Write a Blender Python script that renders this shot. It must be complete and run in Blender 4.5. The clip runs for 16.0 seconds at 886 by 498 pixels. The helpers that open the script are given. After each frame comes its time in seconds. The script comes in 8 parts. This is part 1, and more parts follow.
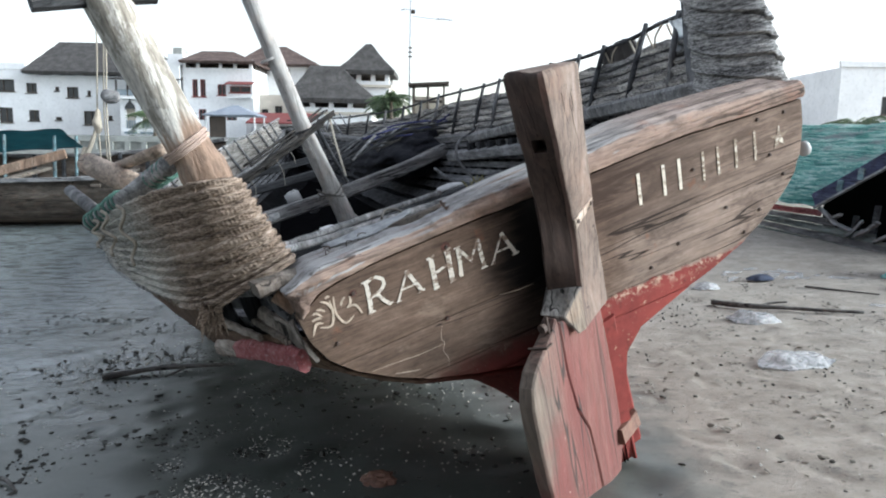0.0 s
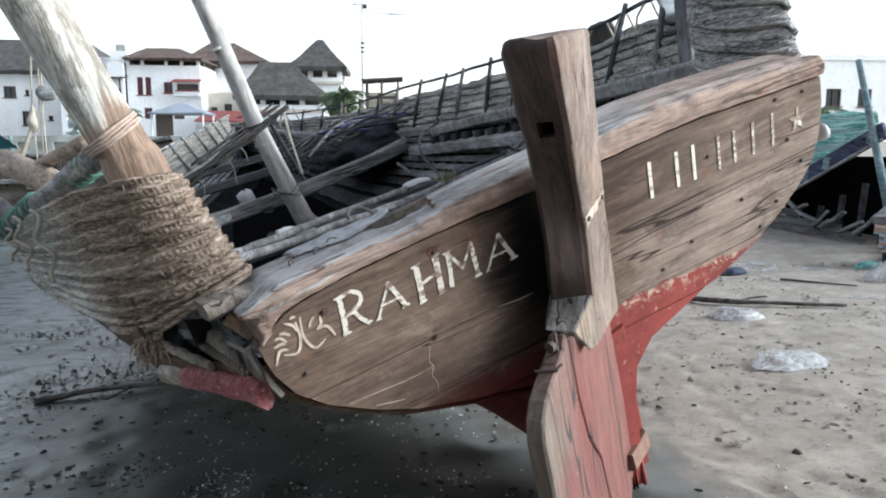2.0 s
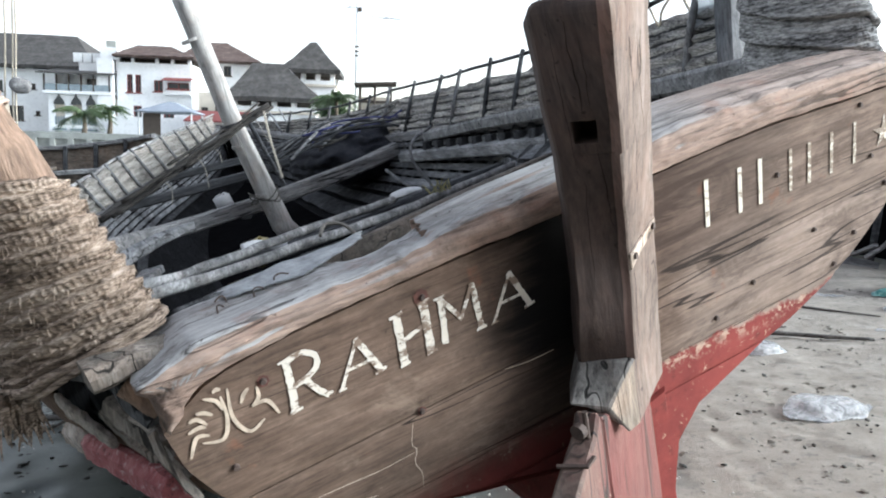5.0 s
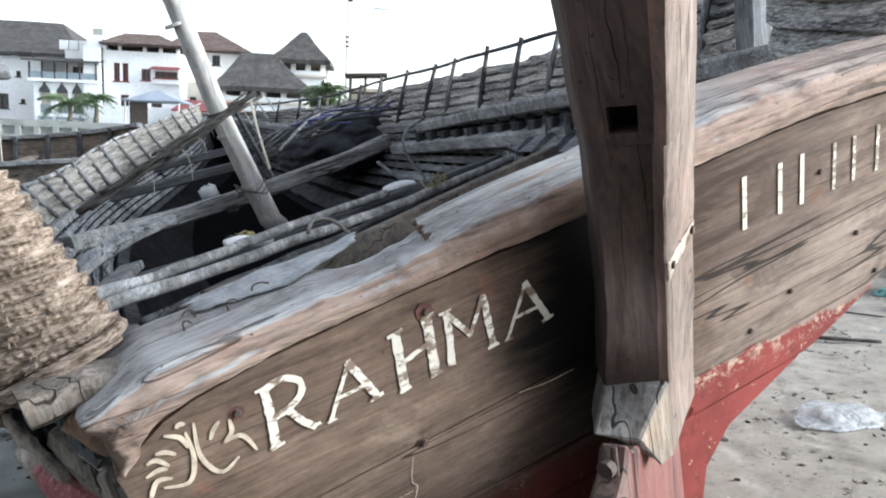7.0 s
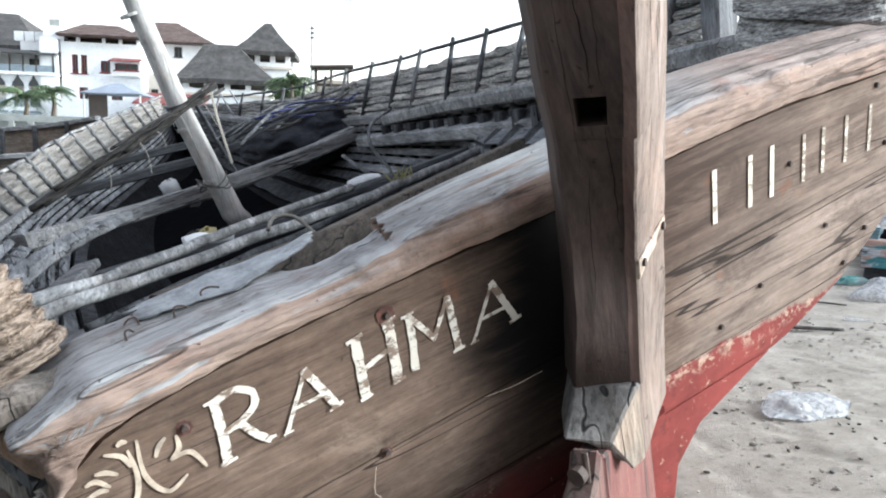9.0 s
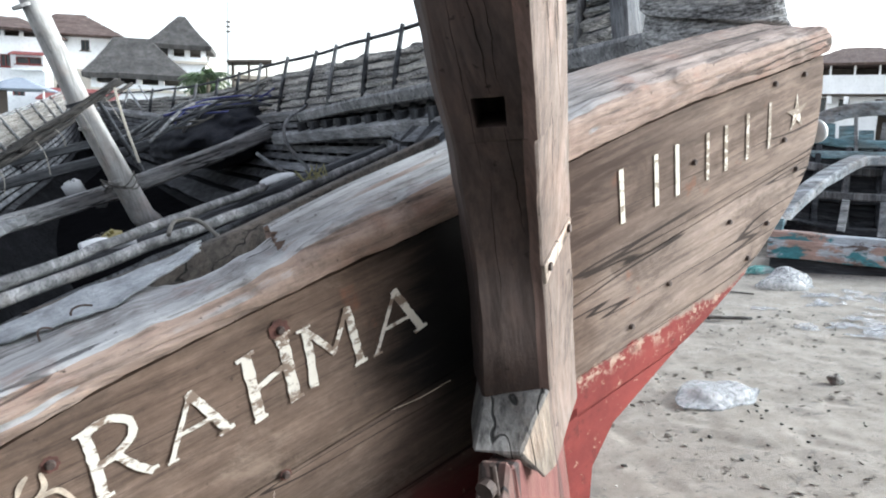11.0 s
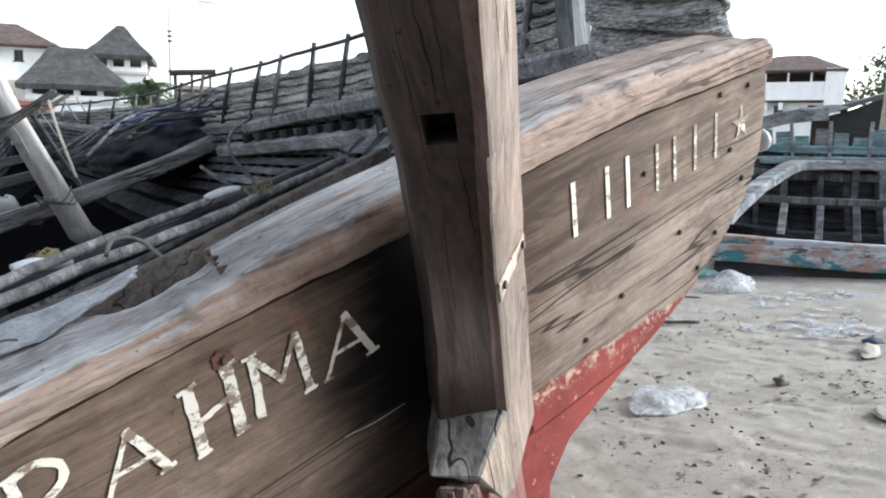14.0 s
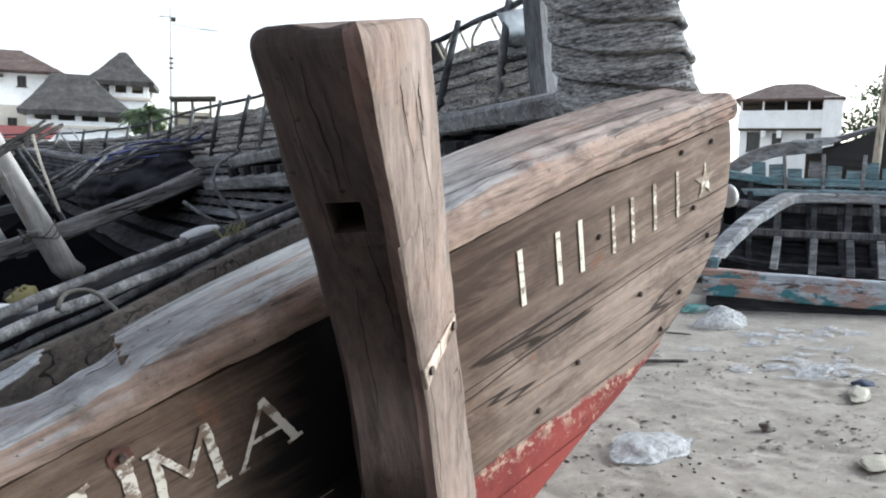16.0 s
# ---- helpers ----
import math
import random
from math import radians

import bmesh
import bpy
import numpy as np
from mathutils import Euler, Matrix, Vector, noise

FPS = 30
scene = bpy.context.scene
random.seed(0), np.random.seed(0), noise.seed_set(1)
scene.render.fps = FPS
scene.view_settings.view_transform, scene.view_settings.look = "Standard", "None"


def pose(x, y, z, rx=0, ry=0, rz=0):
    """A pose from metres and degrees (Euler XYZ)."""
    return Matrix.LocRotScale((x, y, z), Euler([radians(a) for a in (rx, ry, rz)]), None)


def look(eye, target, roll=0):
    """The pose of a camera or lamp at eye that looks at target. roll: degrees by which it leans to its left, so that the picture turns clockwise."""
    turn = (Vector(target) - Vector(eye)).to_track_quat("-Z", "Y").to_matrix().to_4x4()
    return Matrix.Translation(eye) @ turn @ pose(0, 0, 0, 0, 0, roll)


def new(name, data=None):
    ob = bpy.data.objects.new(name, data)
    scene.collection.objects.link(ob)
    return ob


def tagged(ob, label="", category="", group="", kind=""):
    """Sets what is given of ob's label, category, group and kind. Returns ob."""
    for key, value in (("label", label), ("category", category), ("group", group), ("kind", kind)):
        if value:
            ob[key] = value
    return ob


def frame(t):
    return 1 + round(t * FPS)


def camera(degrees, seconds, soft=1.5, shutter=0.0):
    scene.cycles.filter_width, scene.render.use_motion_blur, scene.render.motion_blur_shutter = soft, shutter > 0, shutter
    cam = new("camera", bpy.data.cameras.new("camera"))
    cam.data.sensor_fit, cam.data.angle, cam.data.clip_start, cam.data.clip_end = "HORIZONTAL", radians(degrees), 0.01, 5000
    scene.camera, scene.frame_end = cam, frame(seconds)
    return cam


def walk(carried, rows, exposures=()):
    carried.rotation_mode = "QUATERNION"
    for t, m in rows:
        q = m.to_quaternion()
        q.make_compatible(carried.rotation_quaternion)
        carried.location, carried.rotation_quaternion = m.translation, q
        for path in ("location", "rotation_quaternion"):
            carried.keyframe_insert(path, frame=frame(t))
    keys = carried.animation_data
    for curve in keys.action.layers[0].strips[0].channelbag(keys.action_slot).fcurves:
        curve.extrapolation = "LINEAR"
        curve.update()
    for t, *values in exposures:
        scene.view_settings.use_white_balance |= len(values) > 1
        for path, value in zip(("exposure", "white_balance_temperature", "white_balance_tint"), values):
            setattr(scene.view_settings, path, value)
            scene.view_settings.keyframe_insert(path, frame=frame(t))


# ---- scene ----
# ---- camera ----
cam = camera(62.58, 16.0, soft=2.0)
PATH = [
    (0, 0.0000, 0.0000, 1.4600, 82.000, -1.000, -0.000),
    (0.5, -0.0236, 0.0970, 1.4435, 82.211, -1.207, -1.044),
    (1, -0.0943, 0.2650, 1.4452, 82.619, -0.977, -3.181),
    (1.5, -0.1314, 0.3527, 1.4344, 82.239, -0.179, -4.342),
    (2, -0.1028, 0.4724, 1.4234, 81.785, -0.247, -3.617),
    (2.5, -0.0481, 0.5994, 1.4217, 81.551, -0.561, -2.882),
    (3, -0.0182, 0.7107, 1.4263, 81.497, -0.978, -2.751),
    (3.5, -0.0600, 0.8477, 1.4169, 82.003, -1.288, -4.658),
    (4, -0.1077, 0.9521, 1.4093, 81.823, -0.664, -6.679),
    (4.5, -0.1135, 1.0423, 1.4082, 82.417, -0.743, -6.408),
    (5, -0.0672, 1.1406, 1.4160, 82.346, -1.866, -4.210),
    (7.5, -0.0874, 1.4224, 1.4081, 81.772, -2.501, -5.372),
    (8, -0.0831, 1.4345, 1.4146, 81.823, -2.426, -5.868),
    (8.5, -0.0791, 1.4484, 1.4160, 81.462, -2.221, -6.464),
    (9, -0.0645, 1.4725, 1.4129, 81.290, -2.122, -7.496),
    (9.5, -0.0445, 1.4741, 1.4255, 81.493, -2.014, -8.395),
    (10, -0.0290, 1.5185, 1.4213, 81.312, -2.041, -10.449),
    (12.5, 0.0241, 1.5424, 1.4365, 81.290, -1.365, -14.801),
    (13, 0.0277, 1.5309, 1.4386, 81.543, -1.175, -14.956),
    (13.5, 0.0263, 1.5356, 1.4410, 81.658, -1.560, -15.884),
    (14, 0.0069, 1.5839, 1.4399, 81.945, -1.266, -17.431),
    (14.5, 0.0330, 1.6300, 1.4458, 82.161, -1.065, -19.169),
    (15, 0.1007, 1.6425, 1.4789, 83.154, -1.230, -18.371),
    (15.5, 0.1427, 1.6340, 1.5122, 83.096, -1.525, -17.609),
    (16, 0.1643, 1.6229, 1.5398, 83.886, -1.475, -17.339),
]
EXPOSURES = [(0, 1.15), (0.5, 1.37), (1.0, 1.2), (1.5, 1.22), (3, 1.25), (5, 1.41), (7.5, 1.57), (9, 1.65), (10, 1.62), (12.5, 1.51), (14.5, 1.42), (15.5, 1.37), (16, 1.26)]
walk(cam, [(row[0], pose(*row[1:])) for row in PATH], exposures=EXPOSURES)

# ---- light ----
world = bpy.data.worlds.new("sky")
scene.world = world
world.use_nodes = True
wn = world.node_tree.nodes
sky = wn.new("ShaderNodeTexSky")
sky.sky_type = "NISHITA"
sky.sun_disc = False
sky.sun_elevation = radians(24)
sky.sun_rotation = radians(85)
sky.air_density = 1.0
sky.dust_density = 1.5
sky.ozone_density = 1.0
wn["Background"].inputs["Strength"].default_value = 0.15
veil = wn.new("ShaderNodeHueSaturation")
veil.inputs["Saturation"].default_value = 0.46
world.node_tree.links.new(sky.outputs[0], veil.inputs["Color"])
world.node_tree.links.new(veil.outputs[0], wn["Background"].inputs["Color"])
sun = new("sun", bpy.data.lights.new("sun", "SUN"))
sun.data.energy = 2.7
sun.data.angle = radians(30)
sun.data.color = (0.79, 0.925, 1.0)
sun.matrix_world = look((0, 0, 0), (-0.90, 0.15, -0.42))

# ---- frames of reference ----
# the dhow lies heeled to port: x to starboard, y towards the bow, z up along the stern post
ORIGIN = Vector((0.486, 3.063, 1.137))
AX_U = Vector((0.878, 0.377, 0.294)).normalized()
AX_F = Vector((-0.395, 0.919, 0.0)).normalized()
AX_Z = AX_U.cross(AX_F).normalized()
AX_F = AX_Z.cross(AX_U)
BOAT = Matrix((AX_U, AX_F, AX_Z)).transposed().to_4x4()
BOAT.translation = ORIGIN
PHI = radians(5.03)


def T(u, v, w=0.0):
    """On the raked transom: u to starboard, v up the boards, w aft."""
    return Vector((u, -v * math.sin(PHI) - w * math.cos(PHI), v * math.cos(PHI) - w * math.sin(PHI)))


def RU(a, v, s):
    """On the turned rudder: a towards its trailing edge, v up, s out of its starboard face."""
    return T(0.02 - 0.8456 * a + 0.534 * s, v, 0.21 + 0.534 * a + 0.8456 * s)


def ground_z(x, y):
    zx = 0.5 * math.tanh(0.136 * (x - 0.9))
    zy = -0.05 * (y - 3.3) if y < 3.3 else -0.4 * (1 - math.exp(-(y - 3.3) * 0.275))
    zy = min(zy, 0.4)
    s = min(max((y - 9) / 13, 0), 1)
    z = -0.05 + zx + zy + 0.6 * s * s * (3 - 2 * s)
    k = min(max((x - 3) / 8, 0), 1)
    s = min(max((y - 40.2 + 18 * k) / (0.8 + 18 * k), 0), 1)
    return z * (1 - s) + 1.66 * s


# ---- building helpers ----
def part(name, bm, material, parent=None, label="", smooth=False):
    me = bpy.data.meshes.new(name)
    bm.normal_update()
    bm.to_mesh(me)
    bm.free()
    if smooth:
        me.polygons.foreach_set("use_smooth", [True] * len(me.polygons))
    me.materials.append(material)
    ob = new(name, me)
    if parent is not None:
        ob.parent = parent
    if label:
        ob["label"] = label
    return ob


def thing(name, label, category, m=None, group="", kind=""):
    ob = new(name)
    ob.empty_display_size = 0.1
    if m is not None:
        ob.matrix_world = m
    return tagged(ob, label, category, group, kind)


def tube(bm, pts, radii, seg=10, cap=True, rough=0.0, flat=1.0):
    """A round bar swept along points."""
    pts = [Vector(p) for p in pts]
    if not isinstance(radii, (list, tuple)):
        radii = [radii] * len(pts)
    rings = []
    ref = None
    for i, p in enumerate(pts):
        d = (pts[min(i + 1, len(pts) - 1)] - pts[max(i - 1, 0)]).normalized()
        if ref is None:
            ref = d.orthogonal().normalized()
        ref = (ref - d * ref.dot(d)).normalized()
        side = d.cross(ref)
        ring = []
        for k in range(seg):
            a = 2 * math.pi * k / seg
            r = radii[i] * (1 + rough * noise.noise((p + ref * math.cos(a) + side * math.sin(a)) * 3.1))
            ring.append(bm.verts.new(p + ref * (r * math.cos(a)) + side * (r * math.sin(a) * flat)))
        rings.append(ring)
    for a, b in zip(rings, rings[1:]):
        for k in range(seg):
            bm.faces.new((a[k], a[(k + 1) % seg], b[(k + 1) % seg], b[k]))
    if cap:
        bm.faces.new(rings[0][::-1])
        bm.faces.new(rings[-1])
    return bm


def spline(pts, n):
    """Points of a smooth curve through the given ones."""
    pts = [Vector(p) for p in pts]
    out = []
    m = len(pts) - 1
    for j in range(n):
        s = j / (n - 1) * m
        i = min(int(s), m - 1)
        f = s - i
        p0, p1, p2, p3 = pts[max(i - 1, 0)], pts[i], pts[i + 1], pts[min(i + 2, m)]
        out.append(0.5 * ((2 * p1) + (p2 - p0) * f + (2 * p0 - 5 * p1 + 4 * p2 - p3) * f * f + (3 * p1 - p0 - 3 * p2 + p3) * f ** 3))
    return out


def bar(bm, pts, w, h, up=(0, 0, 1), wear=0.0, bevel=0.15):
    """A squared timber along points, its corners eased, w across and h along up."""
    pts = [Vector(p) for p in pts]
    up = Vector(up)
    rings = []
    c = bevel * min(w, h)
    sec = [(-w / 2 + c, -h / 2), (w / 2 - c, -h / 2), (w / 2, -h / 2 + c), (w / 2, h / 2 - c), (w / 2 - c, h / 2), (-w / 2 + c, h / 2), (-w / 2, h / 2 - c), (-w / 2, -h / 2 + c)]
    for i, p in enumerate(pts):
        d = (pts[min(i + 1, len(pts) - 1)] - pts[max(i - 1, 0)]).normalized()
        side = d.cross(up).normalized()
        top = side.cross(d)
        ring = []
        for a, b in sec:
            q = p + side * a + top * b
            if wear:
                q += wear * noise.noise_vector(q * 5.0)
            ring.append(bm.verts.new(q))
        rings.append(ring)
    for a, b in zip(rings, rings[1:]):
        for k in range(8):
            bm.faces.new((a[k], a[(k + 1) % 8], b[(k + 1) % 8], b[k]))
    bm.faces.new(rings[0][::-1])
    bm.faces.new(rings[-1])
    return bm


def box(bm, x0, x1, y0, y1, z0, z1):
    v = [bm.verts.new((x, y, z)) for x in (x0, x1) for y in (y0, y1) for z in (z0, z1)]
    for f in ((0, 1, 3, 2), (4, 6, 7, 5), (0, 4, 5, 1), (2, 3, 7, 6), (0, 2, 6, 4), (1, 5, 7, 3)):
        bm.faces.new([v[i] for i in f])
    return bm


def grid(bm, rows):
    """A sheet through rows of points."""
    vs = [[bm.verts.new(p) for p in r] for r in rows]
    for a, b in zip(vs, vs[1:]):
        for i in range(len(a) - 1):
            bm.faces.new((a[i], a[i + 1], b[i + 1], b[i]))
    return vs


def slab(bm, poly, depth, rings=1):
    """A board: its outline and the way through it."""
    depth = Vector(depth)
    a = [bm.verts.new(p) for p in poly]
    b = [bm.verts.new(Vector(p) + depth) for p in poly]
    bm.faces.new(a)
    bm.faces.new(b[::-1])
    n = len(a)
    for i in range(n):
        bm.faces.new((a[i], b[i], b[(i + 1) % n], a[(i + 1) % n]))
    bmesh.ops.recalc_face_normals(bm, faces=bm.faces)
    return bm


def ease(bm, width, segments=2, angle=0.6):
    edges = [e for e in bm.edges if len(e.link_faces) == 2 and e.calc_face_angle(0) > angle]
    bmesh.ops.bevel(bm, geom=edges, offset=width, segments=segments, affect="EDGES", profile=0.6, clamp_overlap=True)
    return bm


def cut(bm, length):
    """Splits long edges, so that wear can shape them."""
    for _ in range(5):
        edges = [e for e in bm.edges if e.calc_length() > length]
        if not edges:
            break
        bmesh.ops.subdivide_edges(bm, edges=edges, cuts=1, use_grid_fill=True)
    return bm


def wear(bm, amount, scale=4.0):
    for v in bm.verts:
        v.co += amount * noise.noise_vector(v.co * scale)
    return bm


# ---- materials ----
def nodes(name):
    m = bpy.data.materials.new(name)
    m.use_nodes = True
    nt = m.node_tree
    return m, nt, nt.nodes["Principled BSDF"]


def add(nt, kind, **values):
    n = nt.nodes.new(kind)
    for k, v in values.items():
        if k in n.inputs:
            n.inputs[k].default_value = v
    return n


def tex(nt, scale, detail=6.0, rough=0.6, stretch=(1, 1, 1), coords="Object", distort=0.0, turn=(0, 0, 0)):
    co = nt.nodes.new("ShaderNodeTexCoord")
    mp = nt.nodes.new("ShaderNodeMapping")
    mp.inputs["Scale"].default_value = stretch
    mp.inputs["Rotation"].default_value = turn
    no = add(nt, "ShaderNodeTexNoise", Scale=scale, Detail=detail, Roughness=rough, Distortion=distort)
    nt.links.new(co.outputs[coords], mp.inputs[0])
    nt.links.new(mp.outputs[0], no.inputs["Vector"])
    return no.outputs["Fac"]


def ramp(nt, fac, stops):
    r = nt.nodes.new("ShaderNodeValToRGB")
    el = r.color_ramp.elements
    while len(el) < len(stops):
        el.new(0.5)
    for e, (p, c) in zip(el, stops):
        e.position = p
        e.color = (*c, 1) if len(c) == 3 else c
    nt.links.new(fac, r.inputs[0])
    return r.outputs["Color"]


def mix(nt, fac, a, b, mode="MIX"):
    m = nt.nodes.new("ShaderNodeMix")
    m.data_type, m.blend_type = "RGBA", mode
    for sock, val in ((m.inputs[0], fac), (m.inputs[6], a), (m.inputs[7], b)):
        if isinstance(val, (int, float)):
            sock.default_value = val
        elif isinstance(val, tuple):
            sock.default_value = (*val, 1)
        else:
            nt.links.new(val, sock)
    return m.outputs[2]


def calc(nt, op, a, b=0.0, c=0.0, clamp=False):
    m = nt.nodes.new("ShaderNodeMath")
    m.operation = op
    m.use_clamp = clamp
    for sock, val in zip(m.inputs, (a, b, c)):
        if isinstance(val, (int, float)):
            sock.default_value = val
        else:
            nt.links.new(val, sock)
    return m.outputs[0]


def bump(nt, bsdf, height, strength=0.3, distance=0.01):
    b = add(nt, "ShaderNodeBump", Strength=strength, Distance=distance)
    nt.links.new(height, b.inputs["Height"])
    nt.links.new(b.outputs[0], bsdf.inputs["Normal"])


def xyz(nt, coords="Object"):
    co = nt.nodes.new("ShaderNodeTexCoord")
    s = nt.nodes.new("ShaderNodeSeparateXYZ")
    nt.links.new(co.outputs[coords], s.inputs[0])
    return s.outputs


def step(nt, value, lo, hi):
    r = nt.nodes.new("ShaderNodeMapRange")
    r.interpolation_type = "SMOOTHSTEP"
    r.inputs["From Min"].default_value = lo
    r.inputs["From Max"].default_value = hi
    nt.links.new(value, r.inputs["Value"])
    return r.outputs["Result"]


def weathered(nt, col, st, depth=1.0, turn=(0, 0, 0), scale=1.0):
    """Breaks a colour up with blotches, fibres and specks."""
    blotch = ramp(nt, tex(nt, 13 * scale, 9, 0.78, tuple(0.25 + 0.75 * c for c in st), turn=turn), [(0.32, (1 - 0.55 * depth,) * 3), (0.5, (1.0,) * 3), (0.68, (1 + 0.55 * depth,) * 3)])
    fibre = ramp(nt, tex(nt, 95 * scale, 5, 0.7, st, turn=turn), [(0.34, (1 - 0.42 * depth,) * 3), (0.5, (1.0,) * 3), (0.66, (1 + 0.28 * depth,) * 3)])
    return mix(nt, 1.0, mix(nt, 1.0, col, blotch, "MULTIPLY"), fibre, "MULTIPLY")


def splits(nt, scale, stretch, width=0.012, turn=(0, 0, 0), detail=3.0):
    """Thin drying cracks that run with the grain."""
    n = tex(nt, scale, detail, 0.55, stretch, distort=0.08, turn=turn)
    gap = calc(nt, "ABSOLUTE", calc(nt, "SUBTRACT", n, 0.5))
    here = step(nt, tex(nt, scale * 0.35, 2, 0.5, stretch, turn=turn), 0.42, 0.55)
    return calc(nt, "MULTIPLY", step(nt, gap, width, width * 0.3), here)


def wood(name, dark, mid, light, along="x", grain=22.0, rough=0.8, relief=0.5, turn=(0, 0, 0), worn=None, warm=0.25, cracked=0.9, soft=0.8, gloss=0.25):
    """Weathered timber, its grain along one axis, with cracks, pits and stains."""
    m, nt, b = nodes(name)
    st = {"x": (0.06, 1, 1), "y": (1, 0.06, 1), "z": (1, 1, 0.06)}[along]
    fine = tex(nt, grain * 3, 8, 0.7, st, turn=turn)
    broad = tex(nt, grain * 0.5, 6, 0.65, st, distort=0.25, turn=turn)
    stain = tex(nt, 2.6, 6, 0.7)
    tone = tex(nt, 6.5, 5, 0.65)
    pits = tex(nt, grain * 4.5, 3, 0.6)
    crack = splits(nt, grain * 0.28, st, 0.0005 * grain, turn)
    col = ramp(nt, broad, [(0.28, dark), (0.5, mid), (0.74, light)])
    col = mix(nt, calc(nt, "MULTIPLY", step(nt, tone, 0.45, 0.68), warm), col, (mid[0] * 1.45, mid[1] * 1.05, mid[2] * 0.85))
    col = mix(nt, calc(nt, "MULTIPLY", step(nt, fine, 0.5, 0.34), 0.25 + 0.4 * soft), col, tuple(c * 0.4 for c in dark))
    col = mix(nt, calc(nt, "MULTIPLY", step(nt, stain, 0.44, 0.66), 0.4 + 0.6 * soft), col, mix(nt, 0.6, col, worn or tuple(c * 0.42 for c in mid)))
    col = weathered(nt, col, st, soft, turn)
    col = mix(nt, calc(nt, "MULTIPLY", step(nt, pits, 0.66, 0.72), 0.7), col, tuple(c * 0.3 for c in dark))
    col = mix(nt, calc(nt, "MULTIPLY", crack, cracked), col, tuple(c * 0.12 for c in dark))
    nt.links.new(col, b.inputs["Base Color"])
    b.inputs["Roughness"].default_value = rough
    b.inputs["Specular IOR Level"].default_value = gloss
    h = calc(nt, "ADD", calc(nt, "MULTIPLY", fine, 0.6), broad)
    h = calc(nt, "SUBTRACT", h, calc(nt, "MULTIPLY", crack, cracked))
    bump(nt, b, h, relief, 0.014)
    return m


def plain(name, col, rough=0.7, spread=0.25, scale=6.0, relief=0.15, metal=0.0, gloss=0.5):
    """A surface of one colour, unevenly soiled."""
    m, nt, b = nodes(name)
    f = tex(nt, scale, 7, 0.65)
    g = tex(nt, scale * 7, 4, 0.6)
    c = ramp(nt, f, [(0.3, tuple(x * (1 - spread) for x in col)), (0.7, tuple(min(1, x * (1 + spread * 0.6)) for x in col))])
    nt.links.new(mix(nt, calc(nt, "MULTIPLY", step(nt, g, 0.5, 0.7), 0.3), c, tuple(x * 0.55 for x in col)), b.inputs["Base Color"])
    b.inputs["Roughness"].default_value = rough
    b.inputs["Metallic"].default_value = metal
    b.inputs["Specular IOR Level"].default_value = gloss
    bump(nt, b, calc(nt, "ADD", f, calc(nt, "MULTIPLY", g, 0.4)), relief, 0.01)
    return m


GREY_WOOD = wood("grey_wood", (0.085, 0.085, 0.088), (0.21, 0.208, 0.21), (0.37, 0.365, 0.365), warm=0.1)
DARK_WOOD = wood("dark_wood", (0.014, 0.0145, 0.017), (0.048, 0.0495, 0.054), (0.125, 0.126, 0.132), warm=0.12)
DARK_WOOD_Y = wood("dark_wood_along", (0.014, 0.0145, 0.017), (0.048, 0.0495, 0.054), (0.13, 0.131, 0.137), along="y", warm=0.12)
POLE_WOOD = wood("pole_wood", (0.05, 0.05, 0.052), (0.21, 0.207, 0.208), (0.47, 0.46, 0.455), along="y", relief=0.5, cracked=0.3, warm=0.15)
MAST_WOOD = wood("mast_wood", (0.21, 0.2, 0.19), (0.36, 0.345, 0.33), (0.50, 0.482, 0.46), along="z", grain=12, relief=0.2, cracked=0.3, soft=0.4)
LOG_WOOD = wood("log_wood", (0.13, 0.085, 0.06), (0.30, 0.205, 0.15), (0.44, 0.34, 0.27), along="z", grain=14)
LOG_WOOD_Y = wood("log_wood_along", (0.15, 0.11, 0.085), (0.32, 0.25, 0.20), (0.48, 0.40, 0.33), along="y", grain=14)
# stock faces differ by oil and bleaching, and by light painted into their colours
RUDDER_DARK = wood("oiled_shaded_rudder_wood", (0.028, 0.019, 0.017), (0.066, 0.045, 0.038), (0.112, 0.079, 0.068), along="z", grain=11, relief=0.3, worn=(0.030, 0.022, 0.019), soft=0.5, cracked=0.0)
RUDDER_PALE = wood("bleached_lit_rudder_wood", (0.095, 0.068, 0.056), (0.185, 0.141, 0.119), (0.285, 0.230, 0.200), along="z", grain=12, relief=0.35, worn=(0.15, 0.11, 0.09), soft=0.6, cracked=0.0)
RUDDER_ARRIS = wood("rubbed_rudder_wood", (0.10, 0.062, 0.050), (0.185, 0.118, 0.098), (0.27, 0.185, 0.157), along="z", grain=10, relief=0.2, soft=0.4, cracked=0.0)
INNER_PLANK = wood("dark_ceiling_plank", (0.036, 0.0365, 0.040), (0.138, 0.140, 0.150), (0.29, 0.294, 0.308), along="y", warm=0.08, gloss=0.1)
BEAM_WOOD = wood("beam_wood", (0.07, 0.067, 0.067), (0.205, 0.2, 0.2), (0.38, 0.372, 0.37), along="x", warm=0.15)
SHELF_WOOD = wood("shelf_wood", (0.06, 0.06, 0.063), (0.19, 0.19, 0.196), (0.36, 0.36, 0.367), along="y", warm=0.1)
STICK_WOOD = wood("stick_bark", (0.010, 0.009, 0.008), (0.025, 0.022, 0.020), (0.062, 0.055, 0.05), along="x", warm=0.2)
# rib colour lowered to stand for the deep shade inside hulls
INNER_RIB = wood("shade_dark_rib", (0.016, 0.0162, 0.018), (0.045, 0.0455, 0.049), (0.10, 0.101, 0.105), along="z", warm=0.05, gloss=0.08)
